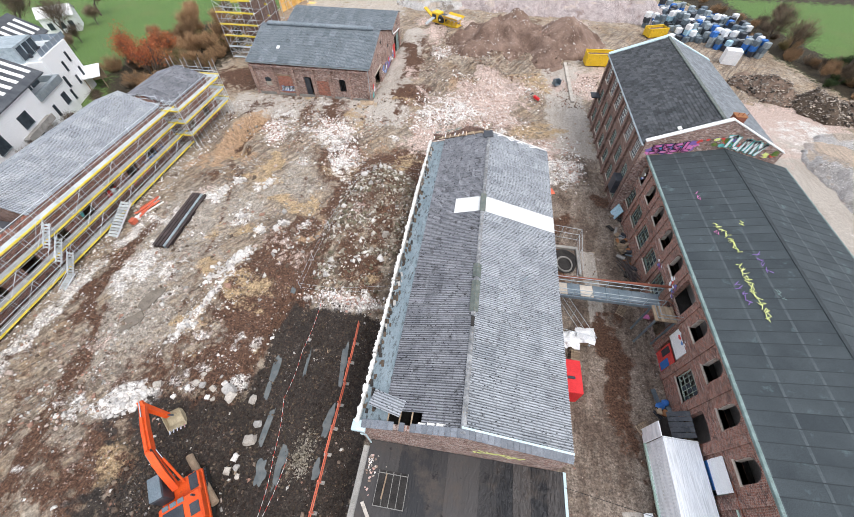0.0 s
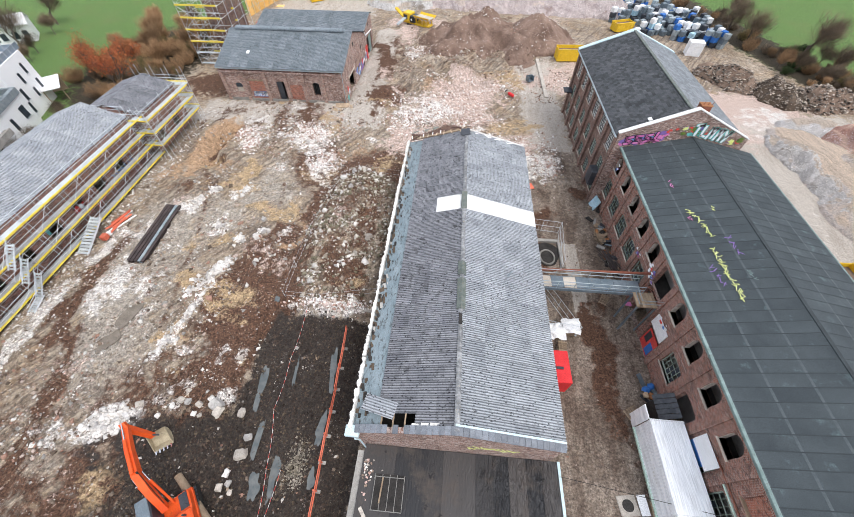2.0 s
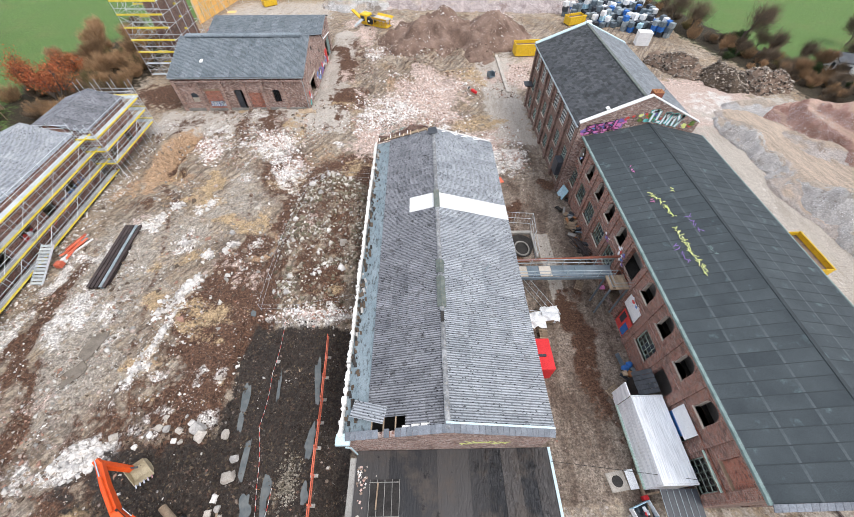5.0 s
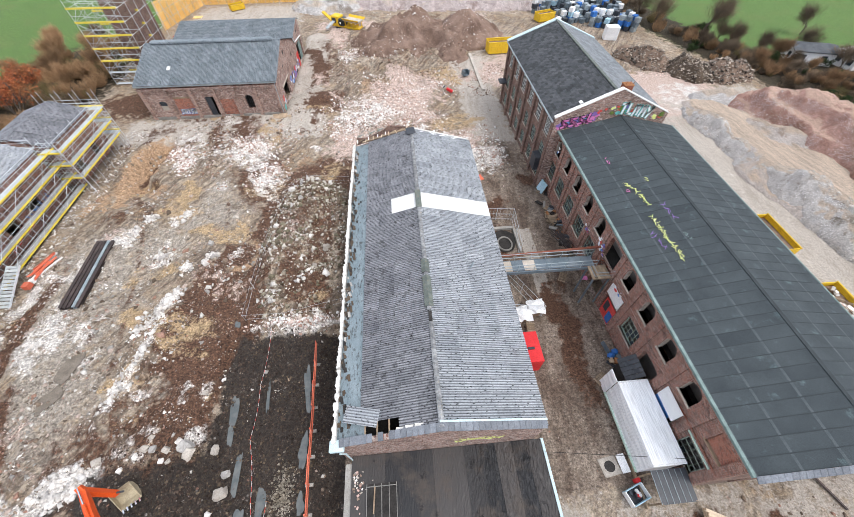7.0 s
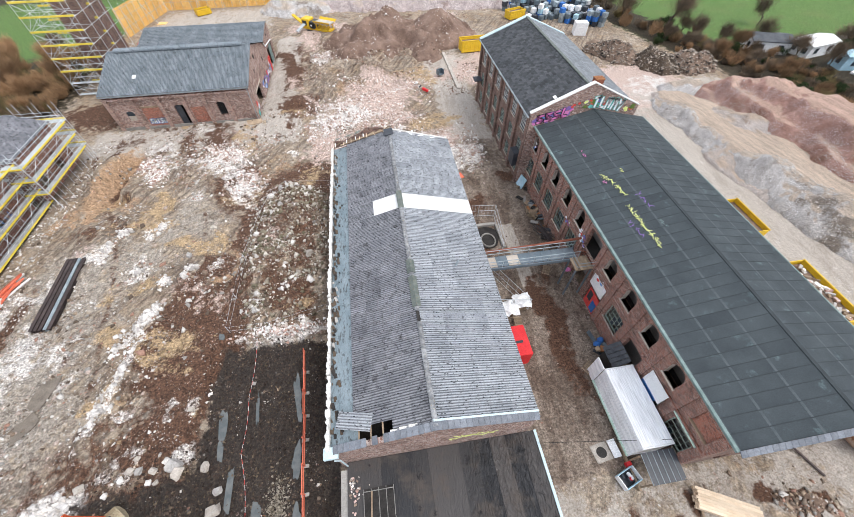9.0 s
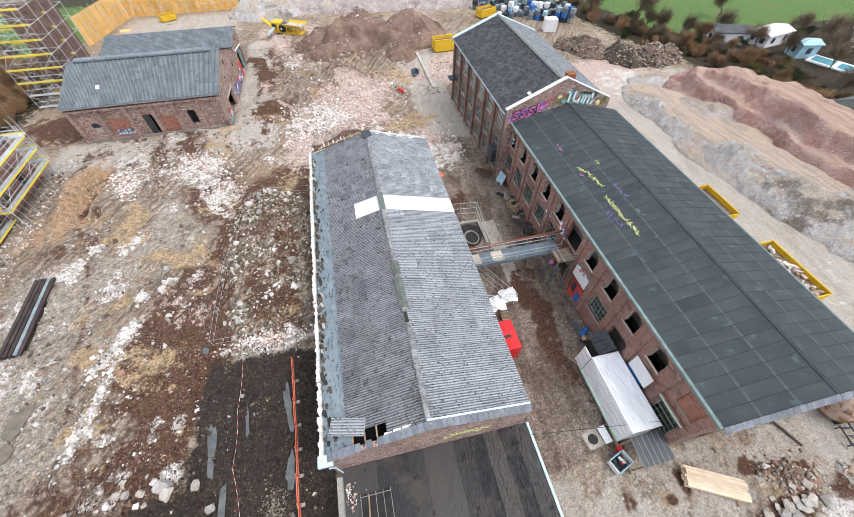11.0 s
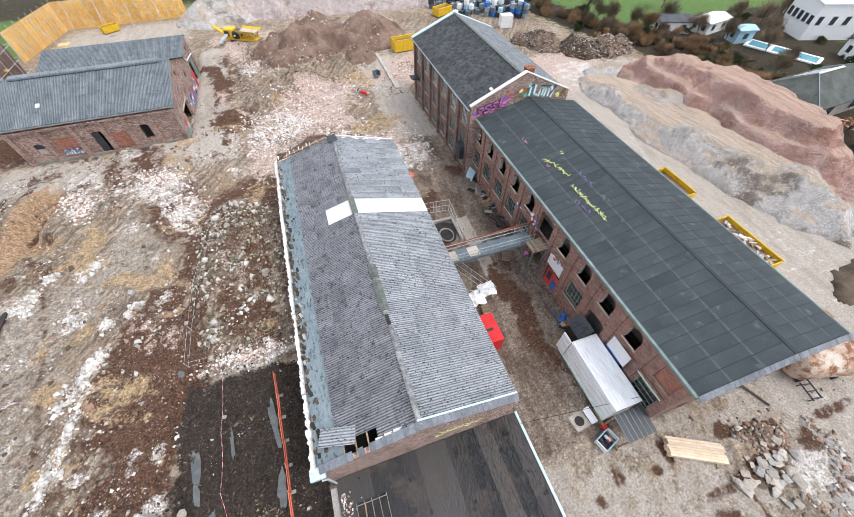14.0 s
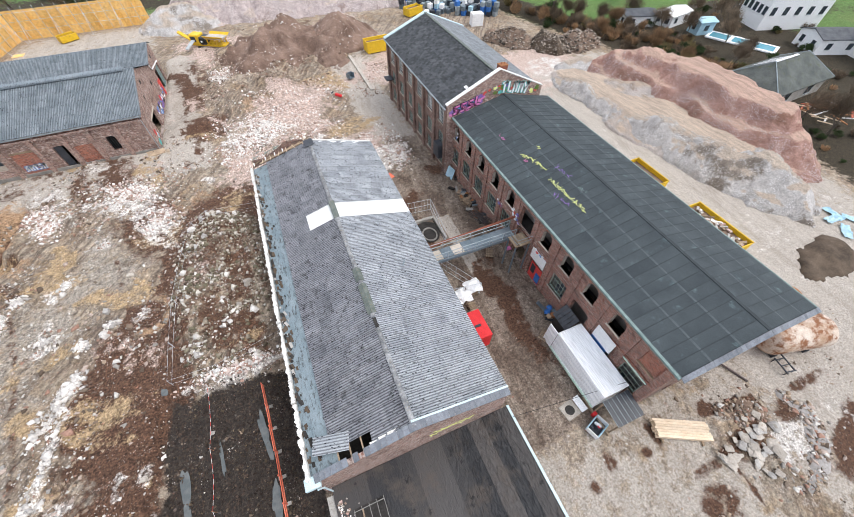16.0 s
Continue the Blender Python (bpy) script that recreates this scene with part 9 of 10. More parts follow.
for k in (-0.6, 0, 0.6):
    part("rung", boxed(-0.04, -0.05, 0, 0.94, 0.05, 0.08, pose(34.7 + 0.1 * k, -1.2 + k, 0.5, 0, 0, -12)), "dark_machine", lad)
for dx, dy in ((-0.1, -0.7), (0.8, -0.8), (0.1, 0.6), (0.9, 0.4)):
    part("leg", boxed(34.72 + dx, -1.2 + dy, 0, 34.8 + dx, -1.12 + dy, 0.52), "dark_machine", lad)
tagged(part("steel_pole", tubed((30.2, 1.1, 0.1), (31.0, -1.0, 0.12), 0.09, 8), "beam"), "dark steel pole lying by the gable", "pole")
for k, (x, y) in enumerate(((59.5, 9.2), (58.8, 7.2), (60.5, 9.8), (61.8, 8.2))):
    bm = bmesh.new()
    bmesh.ops.create_grid(bm, x_segments=10, y_segments=6, size=1.0)
    for v in bm.verts:
        v.co = Vector((v.co.x * 1.2, v.co.y * 0.5, 0.25 * noise.noise(v.co * 2 + Vector((x, y, 0))) + 0.25))
    bmesh.ops.solidify(bm, geom=bm.faces[:], thickness=0.03)
    bmesh.ops.transform(bm, matrix=pose(x, y, 0, 0, 0, 40 * k), verts=bm.verts)
    tagged(part("plastic_sheet", bm, "cyan"), "crumpled pale blue plastic sheet", "sheet")
tagged(part("gate_panel", boxed(-1.2, -0.5, 0, 1.2, 0.5, 0.06, pose(-19.8, 57.6, 0.35, 14, 0, 6)), "timber"), "wooden grating leaning by the workshop corner", "grating")
tagged(part("red_sheet", boxed(-0.8, -0.5, 0, 0.8, 0.5, 0.08, pose(10.4, 38.6, 0.4, 8, 10, 25)), "red_plastic"), "faded red panel on rubble beside the shed", "panel")
tagged(part("leaning_sheet", boxed(-0.04, -0.7, 0, 0.04, 0.7, 1.5, pose(18.35, 35.7, 0, 0, 22, 12)), "cyan"), "pale blue sheet leaning on the wall", "sheet")
tagged(part("kerb_strip", boxed(15.7, 64, -0.1, 16.3, 80, 0.25), "slab"), "narrow concrete strip foundation", "foundation", kind="structure")
tagged(part("concrete_pad", boxed(-8.9, 17.6, 0.1, -6.5, 21.2, 0.32), "slab"), "pale concrete pad beside the shed wall", "pad", kind="structure")

# bales stacked beyond the tall block
r = random.Random(40)
bale_meshes = []
for mt in ("blue_steel", "zinc", "white_plain", "blue", "dark_machine", "white_box", "cyan"):
    bale_meshes.append(box_mesh("bale_block", (-0.6, -0.5, 0), (0.6, 0.5, 1.0), mt, 0.06))
for i in range(15):
    for j in range(13):
        x, y = 36.5 + i * 1.4, 117 - j * 1.5 - i * 0.72
        tall_n = r.choice((0, 1, 2, 2, 3, 3))
        if x < 41 and r.random() < 0.6:
            continue
        for k in range(tall_n):
            ob = new("waste_bale", r.choice(bale_meshes[:2] * 3 + bale_meshes[3:5] * 2 + bale_meshes))
            ob.matrix_basis = pose(x + r.uniform(-0.15, 0.15), y + r.uniform(-0.15, 0.15), 1.02 * k, 0, 0, r.uniform(-12, 12) + 30)
            tagged(ob, "wrapped waste bale in a stacked row", "bale", "stacked bales")
for k in range(3):
    tagged(part("white_crate", boxed(-1.4, -1.0, 0, 1.4, 1.0, 0.85, pose(49.0, 85.5, 0.87 * k, 0, 0, -10), 0.03), "white_plain"), "white plastic crate in a stack", "crate", "white crates")
tagged(part("white_crate", boxed(-1.6, -0.8, 0, 1.6, 0.8, 1.0, pose(33.5, 108.5, 0, 0, 0, 0), 0.03), "white_plain"), "white crate on the gravel", "crate")


# ---- graffiti: plain shapes in their colours ----
def ribbon(pts, wide, deep):
    """A bent flat band through points of the x-z plane, thickened along y."""
    bm = bmesh.new()
    for (ax, az), (bx, bz) in zip(pts, pts[1:]):
        d = Vector((bx - ax, 0, bz - az))
        d.normalize()
        n = Vector((-d.z, 0, d.x)) * wide / 2
        a, b = Vector((ax, 0, az)) - d * wide * 0.4, Vector((bx, 0, bz)) + d * wide * 0.4
        poly(bm, [a - n, b - n, b + n, a + n], (0, deep, 0))
    return bm


BENDS = (((0.8, 1.0), (-0.7, 0.8), (-0.6, 0.1), (0.7, -0.1), (0.6, -0.8), (-0.8, -1.0)), ((-0.8, -1.0), (-0.5, 1.0), (0.1, -0.2), (0.6, 1.0), (0.8, -1.0)), ((-0.9, 0.9), (0.9, 1.0), (0.1, 0.9), (-0.1, -1.0)), ((-0.7, 1.0), (-0.6, -0.9), (0.7, -1.0)), ((-0.8, 1.0), (0.0, 0.0), (0.8, 1.0), (-0.2, -1.0)))


def tag_strokes(parent, y, x0, x1, zf, n, w, h, fill, edge, seed, bends=(0,), wide=0.28, name="graffiti"):
    """Sprayed shapes on a wall facing -y: bent bands in a fill colour over a darker outline."""
    r = random.Random(seed)
    for k in range(n):
        x = x0 + (x1 - x0) * (k + 0.5) / n
        z = zf(x)
        lean = r.uniform(0.05, 0.35)
        b = BENDS[bends[k % len(bends)]]
        pts = [(x + (u + lean * v + r.uniform(-0.1, 0.1)) * w, z + (v + r.uniform(-0.08, 0.08)) * h) for u, v in b]
        for grow, mt, d in ((0.16, edge, 0.0), (0.0, fill, 0.016)):
            bm = ribbon(pts, wide + grow, 0.012)
            bmesh.ops.translate(bm, verts=bm.verts, vec=(0, y - d, 0))
            part(name, bm, mt, parent)


def spray_cloud(parent, y, x0, x1, zf, n, size, mats, seed):
    """Overlapping soft-edged patches of sprayed colour behind the shapes."""
    r = random.Random(seed)
    for k in range(n):
        x = x0 + (x1 - x0) * r.random()
        z = zf(x) + r.uniform(-0.45, 0.45)
        pts = [(x + size * math.cos(t) * r.uniform(0.5, 1.3), y - 0.0012 * k, z + size * math.sin(t) * r.uniform(0.4, 0.9)) for t in np.linspace(0, 2 * math.pi, 11, endpoint=False)]
        part("graffiti", polyd(pts, (0, 0.006, 0)), r.choice(mats), parent)


roof_z = lambda x: HE + (min(x, 2 * HR - x) - HX0 + 0.3) * (HH - HE) / (HR - HX0 + 0.3)
deep = lambda x: max(roof_z(x), HE - 0.2)
spray_cloud(tall, KY0 - 0.07, 18.8, 22.9, lambda x: deep(x) + 0.75, 26, 0.42, ("paint_violet", "paint_pink", "paint_blue", "paint_violet"), 31)
spray_cloud(tall, KY0 - 0.07, 23.0, 25.0, lambda x: roof_z(x) + 1.2, 7, 0.22, ("paint_pink", "brick_c", "paint_red"), 32)
spray_cloud(tall, KY0 - 0.07, 24.6, 31.0, lambda x: roof_z(x) + 0.95, 46, 0.32, ("paint_green", "paint_teal", "paint_violet", "paint_green", "brick_c", "paint_lime", "paint_red"), 33)
tag_strokes(tall, KY0 - 0.11, 18.9, 22.8, lambda x: deep(x) + 0.78, 4, 0.36, 0.46, "paint_pink", "paint_black", 1, (0, 0, 0, 3), 0.24)
tag_strokes(tall, KY0 - 0.14, 25.5, 29.6, lambda x: roof_z(x) + 1.0, 5, 0.34, 0.58, "paint_white", "paint_teal", 3, (2, 3, 1, 1, 4), 0.22)
tag_strokes(shop, CY0 - 0.05, CX0 + 4.7, CX0 + 7.2, lambda x: 1.1, 5, 0.17, 0.32, "paint_white", "paint_blue", 5, (0, 1, 2), 0.16)
fs = slope_pose((HX0 - 0.3, 0, HE), (HR, 0, HH), (0, -1, 0))


def scrawl(y0, u0, y1, u1, n, size, material, seed):
    """A sprayed line of unreadable writing on the hall roof, as plain bars."""
    r = random.Random(seed)
    for k in range(n):
        y, u = y0 + (y1 - y0) * k / max(n - 1, 1), u0 + (u1 - u0) * k / max(n - 1, 1)
        for j in range(2):
            m = fs @ Matrix.Translation((-y + r.uniform(-0.12, 0.12), u + r.uniform(-0.12, 0.12), 0.125)) @ Euler((0, 0, r.uniform(0, 3.1))).to_matrix().to_4x4()
            part("sprayed_bar", boxed(-size * r.uniform(0.35, 0.8), -0.022, 0, size * r.uniform(0.5, 1.0), 0.022, 0.006, m), material, hall)


scrawl(30.0, 2.75, 29.2, 2.9, 3, 0.26, "paint_pink", 1)
scrawl(25.9, 3.05, 25.2, 3.3, 3, 0.34, "paint_lime", 2)
scrawl(24.9, 3.5, 22.6, 3.8, 9, 0.28, "paint_lime", 3)
scrawl(21.1, 3.4, 16.15, 3.65, 18, 0.30, "paint_lime", 4)
scrawl(22.3, 5.0, 20.6, 5.1, 4, 0.34, "paint_violet", 5)
scrawl(19.3, 2.6, 17.6, 2.9, 5, 0.36, "paint_violet", 6)
scrawl(24.9, 2.95, 24.6, 3.0, 2, 0.24, "paint_pink", 7)
scrawl(25.9, 5.0, 25.6, 5.1, 2, 0.24, "paint_lime", 8)
scrawl(18.6, 5.0, 17.9, 5.1, 3, 0.24, "verdigris", 9)
r = random.Random(55)
for k in range(16):
    x = 2.6 + k * 0.22
    zz = 3.6 + r.uniform(-0.4, 0.4)
    part("sprayed_bar", boxed(-0.3, -0.012, -0.07, 0.3, 0, 0.07, pose(x, AY0 - 0.008, zz, 0, r.uniform(-80, 80), 0)), "paint_lime", shed)
for y0, z0, n in ((21.2, 5.5, 16), (20.7, 4.9, 9), (24.3, 4.6, 6), (35.2, 6.4, 5), (16.3, 4.4, 5)):
    for k in range(n):
        y, z, q = y0 + r.uniform(-0.6, 0.6), z0 + r.uniform(-0.45, 0.45), r.uniform(0.08, 0.2)
        pts = [(HX0 - 0.135 - 0.002 * k, y + q * 1.6 * math.cos(t) * r.uniform(0.4, 1.2), z + q * math.sin(t) * r.uniform(0.4, 1.2)) for t in np.linspace(0, 2 * math.pi, 8, endpoint=False)]
        part("graffiti", polyd(pts, (-0.006, 0, 0)), r.choice(("paint_white", "paint_violet", "paint_blue", "paint_red", "paint_white")), hall)
for k in range(34):
    y, z, q = r.uniform(67.6, 77.0), r.uniform(0.5, 1.9), r.uniform(0.15, 0.5)
    pts = [(CX1 + 0.012 + 0.001 * k, y + q * 1.3 * math.cos(t) * r.uniform(0.4, 1.2), z + q * math.sin(t) * r.uniform(0.4, 1.2)) for t in np.linspace(0, 2 * math.pi, 10, endpoint=False)]
    part("graffiti", polyd(pts, (0.006, 0, 0)), r.choice(("paint_white", "paint_white", "paint_blue", "paint_violet", "paint_white", "paint_black")), shop)
for mt, y, z, q in (("paint_red", 76.6, 2.2, 0.6), ("paint_red", 72.4, 1.6, 0.5), ("paint_white", 61.0, 1.2, 0.5), ("paint_blue", 61.1, 1.2, 0.3), ("paint_red", 60.4, 2.0, 0.5), ("paint_teal", 60.0, 0.6, 0.5)):
    pts = [(CX1 + 0.05, y + q * math.cos(t) * r.uniform(0.6, 1.2), z + q * math.sin(t) * r.uniform(0.6, 1.2)) for t in np.linspace(0, 2 * math.pi, 10, endpoint=False)]
    part("graffiti", polyd(pts, (0.01, 0, 0)), mt, shop)
for mt, y, z in (("paint_red", 27.5, 1.6), ("paint_white", 28.3, 1.4), ("paint_red", 29.2, 1.8), ("paint_blue", 37.4, 1.8), ("paint_white", 38.2, 1.5), ("paint_blue", 39.0, 1.9), ("paint_teal", 23.0, 2.6)):
    pts = [(DX - 0.46, y + 0.8 * math.cos(t) * r.uniform(0.6, 1.2), z + 0.8 * math.sin(t) * r.uniform(0.6, 1.2)) for t in np.linspace(0, 2 * math.pi, 10, endpoint=False)]
    part("graffiti", polyd(pts, (0.02, 0, 0)), mt, lshed)


# ---- houses beyond the site ----
def window_in(parent, m, w, h):
    """A window with frame and pane set proud on a wall; m: its centre, facing local -y."""
    f = part("window", boxed(-w / 2 - 0.08, -0.06, -h / 2 - 0.08, w / 2 + 0.08, 0.02, h / 2 + 0.08, m), "dark_machine", parent)
    part("pane", boxed(-w / 2, -0.08, -h / 2, w / 2, -0.05, h / 2, m), "glass", f)
    part("sill", boxed(-w / 2 - 0.1, -0.16, -h / 2 - 0.14, w / 2 + 0.1, -0.02, -h / 2 - 0.08, m), "zinc", f)


wh = thing("white_apartment_house", (-75, 46, 0), "modern white rendered apartment house with terraces and slate roofs", "house")
WM = pose(-66.3, 42.0, 0, 0, 0, 20)


def wbox(name, a, b, material, parent=wh, label=""):
    return part(name, boxed(*a, *b, WM), material, parent, label)


def wpoly(name, pts, depth, material, parent=wh, label=""):
    return part(name, polyd([WM @ Vector(p) for p in pts], depth), material, parent, label)


wbox("wall", (-14, -16, -0.2), (0, 0.4, 6.9), "plaster")
wbox("wall", (-14, 0.4, -0.2), (0, 7.6, 4.6), "plaster")
wbox("wall", (-14, 7.6, -0.2), (-0.6, 16, 7.4), "plaster")
wbox("wall", (-16, 16, -0.2), (-5.2, 20.5, 7.8), "plaster")
wbox("balcony_wall", (-14, 0.4, 4.6), (-3.0, 7.6, 7.3), "plaster")
wbox("balcony_floor", (-3.0, 0.4, 4.6), (0.0, 7.6, 4.68), "deck")
for y0, y1 in ((0.8, 2.6), (3.0, 4.8), (5.2, 7.2)):
    f = wbox("balcony_door", (-3.0, y0, 4.7), (-2.92, y1, 6.9), "dark_machine")
    wbox("pane", (-2.92, y0 + 0.1, 4.8), (-2.88, y1 - 0.1, 6.8), "glass", f)
wbox("balcony_rim", (-0.35, 0.4, 4.6), (0.25, 7.6, 5.55), "zinc", wh, "blue-grey metal balcony rim")
wbox("balcony_rim", (-3.0, 7.2, 4.68), (-0.35, 7.6, 5.55), "zinc")
wbox("terrace_floor", (-5.0, 8.0, 7.4), (-1.0, 15.8, 7.46), "deck")
for a, b in (((-1.0, 7.7, 7.4), (-0.6, 16, 7.85)), ((-5.2, 15.7, 7.4), (-1.0, 16, 7.85))):
    wbox("parapet", a, b, "plaster")
for k in range(6):
    y = 8.4 + k * 1.45
    wbox("glass_rail", (-0.84, y, 7.85), (-0.80, y + 1.35, 8.75), "solar")
    wbox("rail_post", (-0.86, y - 0.06, 7.85), (-0.78, y, 8.85), "steel")
for k in range(3):
    wbox("glass_rail", (-5.0 + k * 1.35, 15.82, 7.85), (-3.75 + k * 1.35, 15.86, 8.75), "solar")
for k in range(4):
    wbox("terrace_chair", (-3.4 + 0.7 * (k % 2), 9.5 + 1.5 * k, 7.46), (-2.9 + 0.7 * (k % 2), 10.0 + 1.5 * k, 8.0), "dark_machine")
wbox("dormer", (-8.0, 7.7, 7.4), (-3.2, 13.0, 9.7), "zinc", wh, "grey metal-clad roof storey")
for y in (8.2, 9.9, 11.5):
    wbox("pane", (-3.2, y, 7.6), (-3.14, y + 1.3, 9.4), "glass")
for y0, y1, xe, xr, z0, z1, n in ((-16, 4.9, 0.3, -5.6, 6.9, 10.4, 6), (13.6, 20.8, -5.0, -9.2, 7.7, 10.6, 4)):
    rf = wpoly("roof", [(xe, y0, z0), (xe, y1, z0), (xr, y1, z1), (xr, y0, z1)], (0, 0, 0.16), "tile_grey", wh, "dark slate roof with long roof lights")
    wpoly("roof", [(2 * xr - xe, y0, z0), (2 * xr - xe, y1, z0), (xr, y1, z1), (xr, y0, z1)], (0, 0, 0.16), "tile_grey")
    wpoly("gable", [(2 * xr - xe + 0.3, y1 - 0.3, z0), (xe - 0.3, y1 - 0.3, z0), (xr, y1 - 0.3, z1 - 0.1)], (0, 0.2, 0), "plaster")
    for k in range(n):
        y = y1 - 1.6 - k * 1.75
        pts = [Vector((xe, y + d, z0)).lerp(Vector((xr, y + d, z1)), q) + Vector((0, 0, 0.17)) for d, q in ((0, 0.15), (0.75, 0.15), (0.75, 0.75), (0, 0.75))]
        wpoly("roof_window", pts, (0, 0, 0.08), "white_sheet", rf, "long pale roof light")
face = lambda y, z, x: WM @ Matrix.Translation((x, y, z)) @ Euler((0, 0, radians(90))).to_matrix().to_4x4()
for y, z, w, h in ((-4.5, 4.4, 2.2, 1.6), (-11, 4.4, 2.2, 1.6), (-4.5, 1.6, 2.0, 1.4), (-9.5, 1.6, 2.0, 1.4), (2.0, 2.4, 0.5, 1.5), (5.6, 2.6, 1.2, 1.5)):
    window_in(wh, face(y, z, 0), w, h)
for y, z, w, h in ((13.8, 5.9, 0.4, 1.3), (11.6, 5.2, 0.4, 1.3), (14.6, 3.2, 0.4, 1.3), (12.4, 2.7, 0.4, 1.2), (9.4, 3.6, 0.5, 1.5), (8.6, 1.8, 0.7, 1.4)):
    window_in(wh, face(y, z, -0.6), w, h)
wbox("ledge", (0.0, -7.5, 2.9), (0.9, -0.6, 3.05), "grey_concrete")
wbox("ledge_front", (0.85, -7.5, 2.4), (0.95, -0.6, 3.3), "grey_concrete", wh, "grey concrete balcony front")
hut = thing("garden_shelter", (-71.9, 57.1, 0), "small garden shelter with a white flat roof", "shelter")
SM = pose(-71.9, 57.1, 0, 0, 0, -49)
part("roof", boxed(-3.1, -1.35, 2.3, 3.1, 1.35, 2.45, SM), "plaster", hut)
part("shelter_wall", boxed(-2.5, -1.4, 0, -2.4, 1.4, 2.3, SM), "timber", hut)
for x, y in ((2.4, -1.3), (2.4, 1.3), (-2.3, 1.3)):
    part("post", boxed(x - 0.06, y - 0.06, 0, x + 0.06, y + 0.06, 2.3, SM), "timber", hut)
for x, y in ((-65.6, 59.4), (-64.4, 60.2), (-65.0, 57.6)):
    b = thing("garden_bench", (x, y, 0), "dark garden bench on the lawn", "bench", "benches by the shelter")
    part("seat", boxed(-0.7, -0.25, 0.4, 0.7, 0.25, 0.46, pose(x, y, 0, 0, 0, -50)), "dark_machine", b)
    part("backrest", boxed(-0.7, 0.22, 0.46, 0.7, 0.28, 0.9, pose(x, y, 0, 0, 0, -50)), "dark_machine", b)
    for s in (-0.6, 0.6):
        part("leg", boxed(s - 0.04, -0.22, -0.1, s + 0.04, 0.22, 0.4, pose(x, y, 0, 0, 0, -50)), "dark_machine", b)
far_house = thing("distant_white_house", (-100, 82, 0), "white house among trees beyond the lawn", "house")
FM = pose(-99.5, 80.5, -0.2, 0, 0, 38) @ Matrix.Scale(0.74, 4)
part("wall", boxed(-4.5, -3.6, -0.3, 4.5, 3.6, 4.6, FM), "plaster", far_house)
for s in (-1, 1):
    part("roof", polyd([FM @ Vector(p) for p in ((-4.8, s * 3.9, 4.5), (4.8, s * 3.9, 4.5), (4.8, 0, 6.6), (-4.8, 0, 6.6))], (0, 0, 0.15)), "white_sheet", far_house)
    part("gable", polyd([FM @ Vector(p) for p in ((s * 4.4, -3.6, 4.6), (s * 4.4, 3.6, 4.6), (s * 4.4, 0, 6.5))], (0.1, 0, 0)), "plaster", far_house)
for x in (-2.5, 0.4, 2.8):
    window_in(far_house, FM @ Matrix.Translation((x, -3.6, 2.4)), 1.2, 1.6)


def shed_house(name, label, x0, y0, x1, y1, h, ridge, wall_mat, roof_mat, along_x=True, windows=2, turn=0.0):
    """A plain house or hut with walls, a gable roof and windows, turned about its centre."""
    cx, cy = (x0 + x1) / 2, (y0 + y1) / 2
    t = thing(name, (cx, cy, 0), label, "house" if h > 3 else "hut")
    m = pose(cx, cy, 0, 0, 0, turn)
    a, b = (x1 - x0) / 2, (y1 - y0) / 2
    part("wall", boxed(-a, -b, -0.3, a, b, h, m), wall_mat, t)
    for s in (-1, 1):
        if along_x:
            pts = [(-a - 0.3, s * (b + 0.3), h - 0.1), (a + 0.3, s * (b + 0.3), h - 0.1), (a + 0.3, 0, h + ridge), (-a - 0.3, 0, h + ridge)]
        else:
            pts = [(s * (a + 0.3), -b - 0.3, h - 0.1), (s * (a + 0.3), b + 0.3, h - 0.1), (0, b + 0.3, h + ridge), (0, -b - 0.3, h + ridge)]
        part("roof", polyd([m @ Vector(p) for p in pts], (0, 0, 0.14)), roof_mat, t)
        if along_x:
            part("gable", polyd([m @ Vector((s * a * 0.99, -b, h)), m @ Vector((s * a * 0.99, b, h)), m @ Vector((s * a * 0.99, 0, h + ridge))], m.to_3x3() @ Vector((-0.1 * s, 0, 0))), wall_mat, t)
        else:
            part("gable", polyd([m @ Vector((-a, s * b * 0.99, h)), m @ Vector((a, s * b * 0.99, h)), m @ Vector((0, s * b * 0.99, h + ridge))], m.to_3x3() @ Vector((0, -0.1 * s, 0))), wall_mat, t)
    for k in range(windows):
        x = -a + (k + 0.5) * 2 * a / windows
        window_in(t, m @ Matrix.Translation((x, -b, h * 0.55)), min(0.9, a / windows), min(1.4, h * 0.34))
        y = -b + (k + 0.5) * 2 * b / windows
        window_in(t, m @ Matrix.Translation((-a, y, h * 0.55)) @ Euler((0, 0, radians(-90))).to_matrix().to_4x4(), min(0.8, b / windows), min(1.4, h * 0.34))
    return t


shed_house("garden_hut", "white garden hut with a dark grey roof", 81.0, 68.8, 88.6, 74.0, 2.4, 0.6, "plaster", "tile_grey", turn=-18)
shed_house("garden_hut", "long white garden hut with a pale roof", 89.5, 66.2, 97.5, 70.6, 2.4, 0.5, "plaster", "white_sheet", turn=12)
shed_house("garden_hut", "small pale blue garden shed", 92.8, 59.4, 96.8, 62.6, 2.6, 0.4, "cyan", "cyan", windows=1, turn=-10)
gh = thing("grey_house", (84.5, 33.8, 0), "grey house with a hipped slate roof and pale roof lights", "house")
GM = pose(83.6, 35.6, 0, 0, 0, 4) @ Matrix.Scale(1.1, 4)
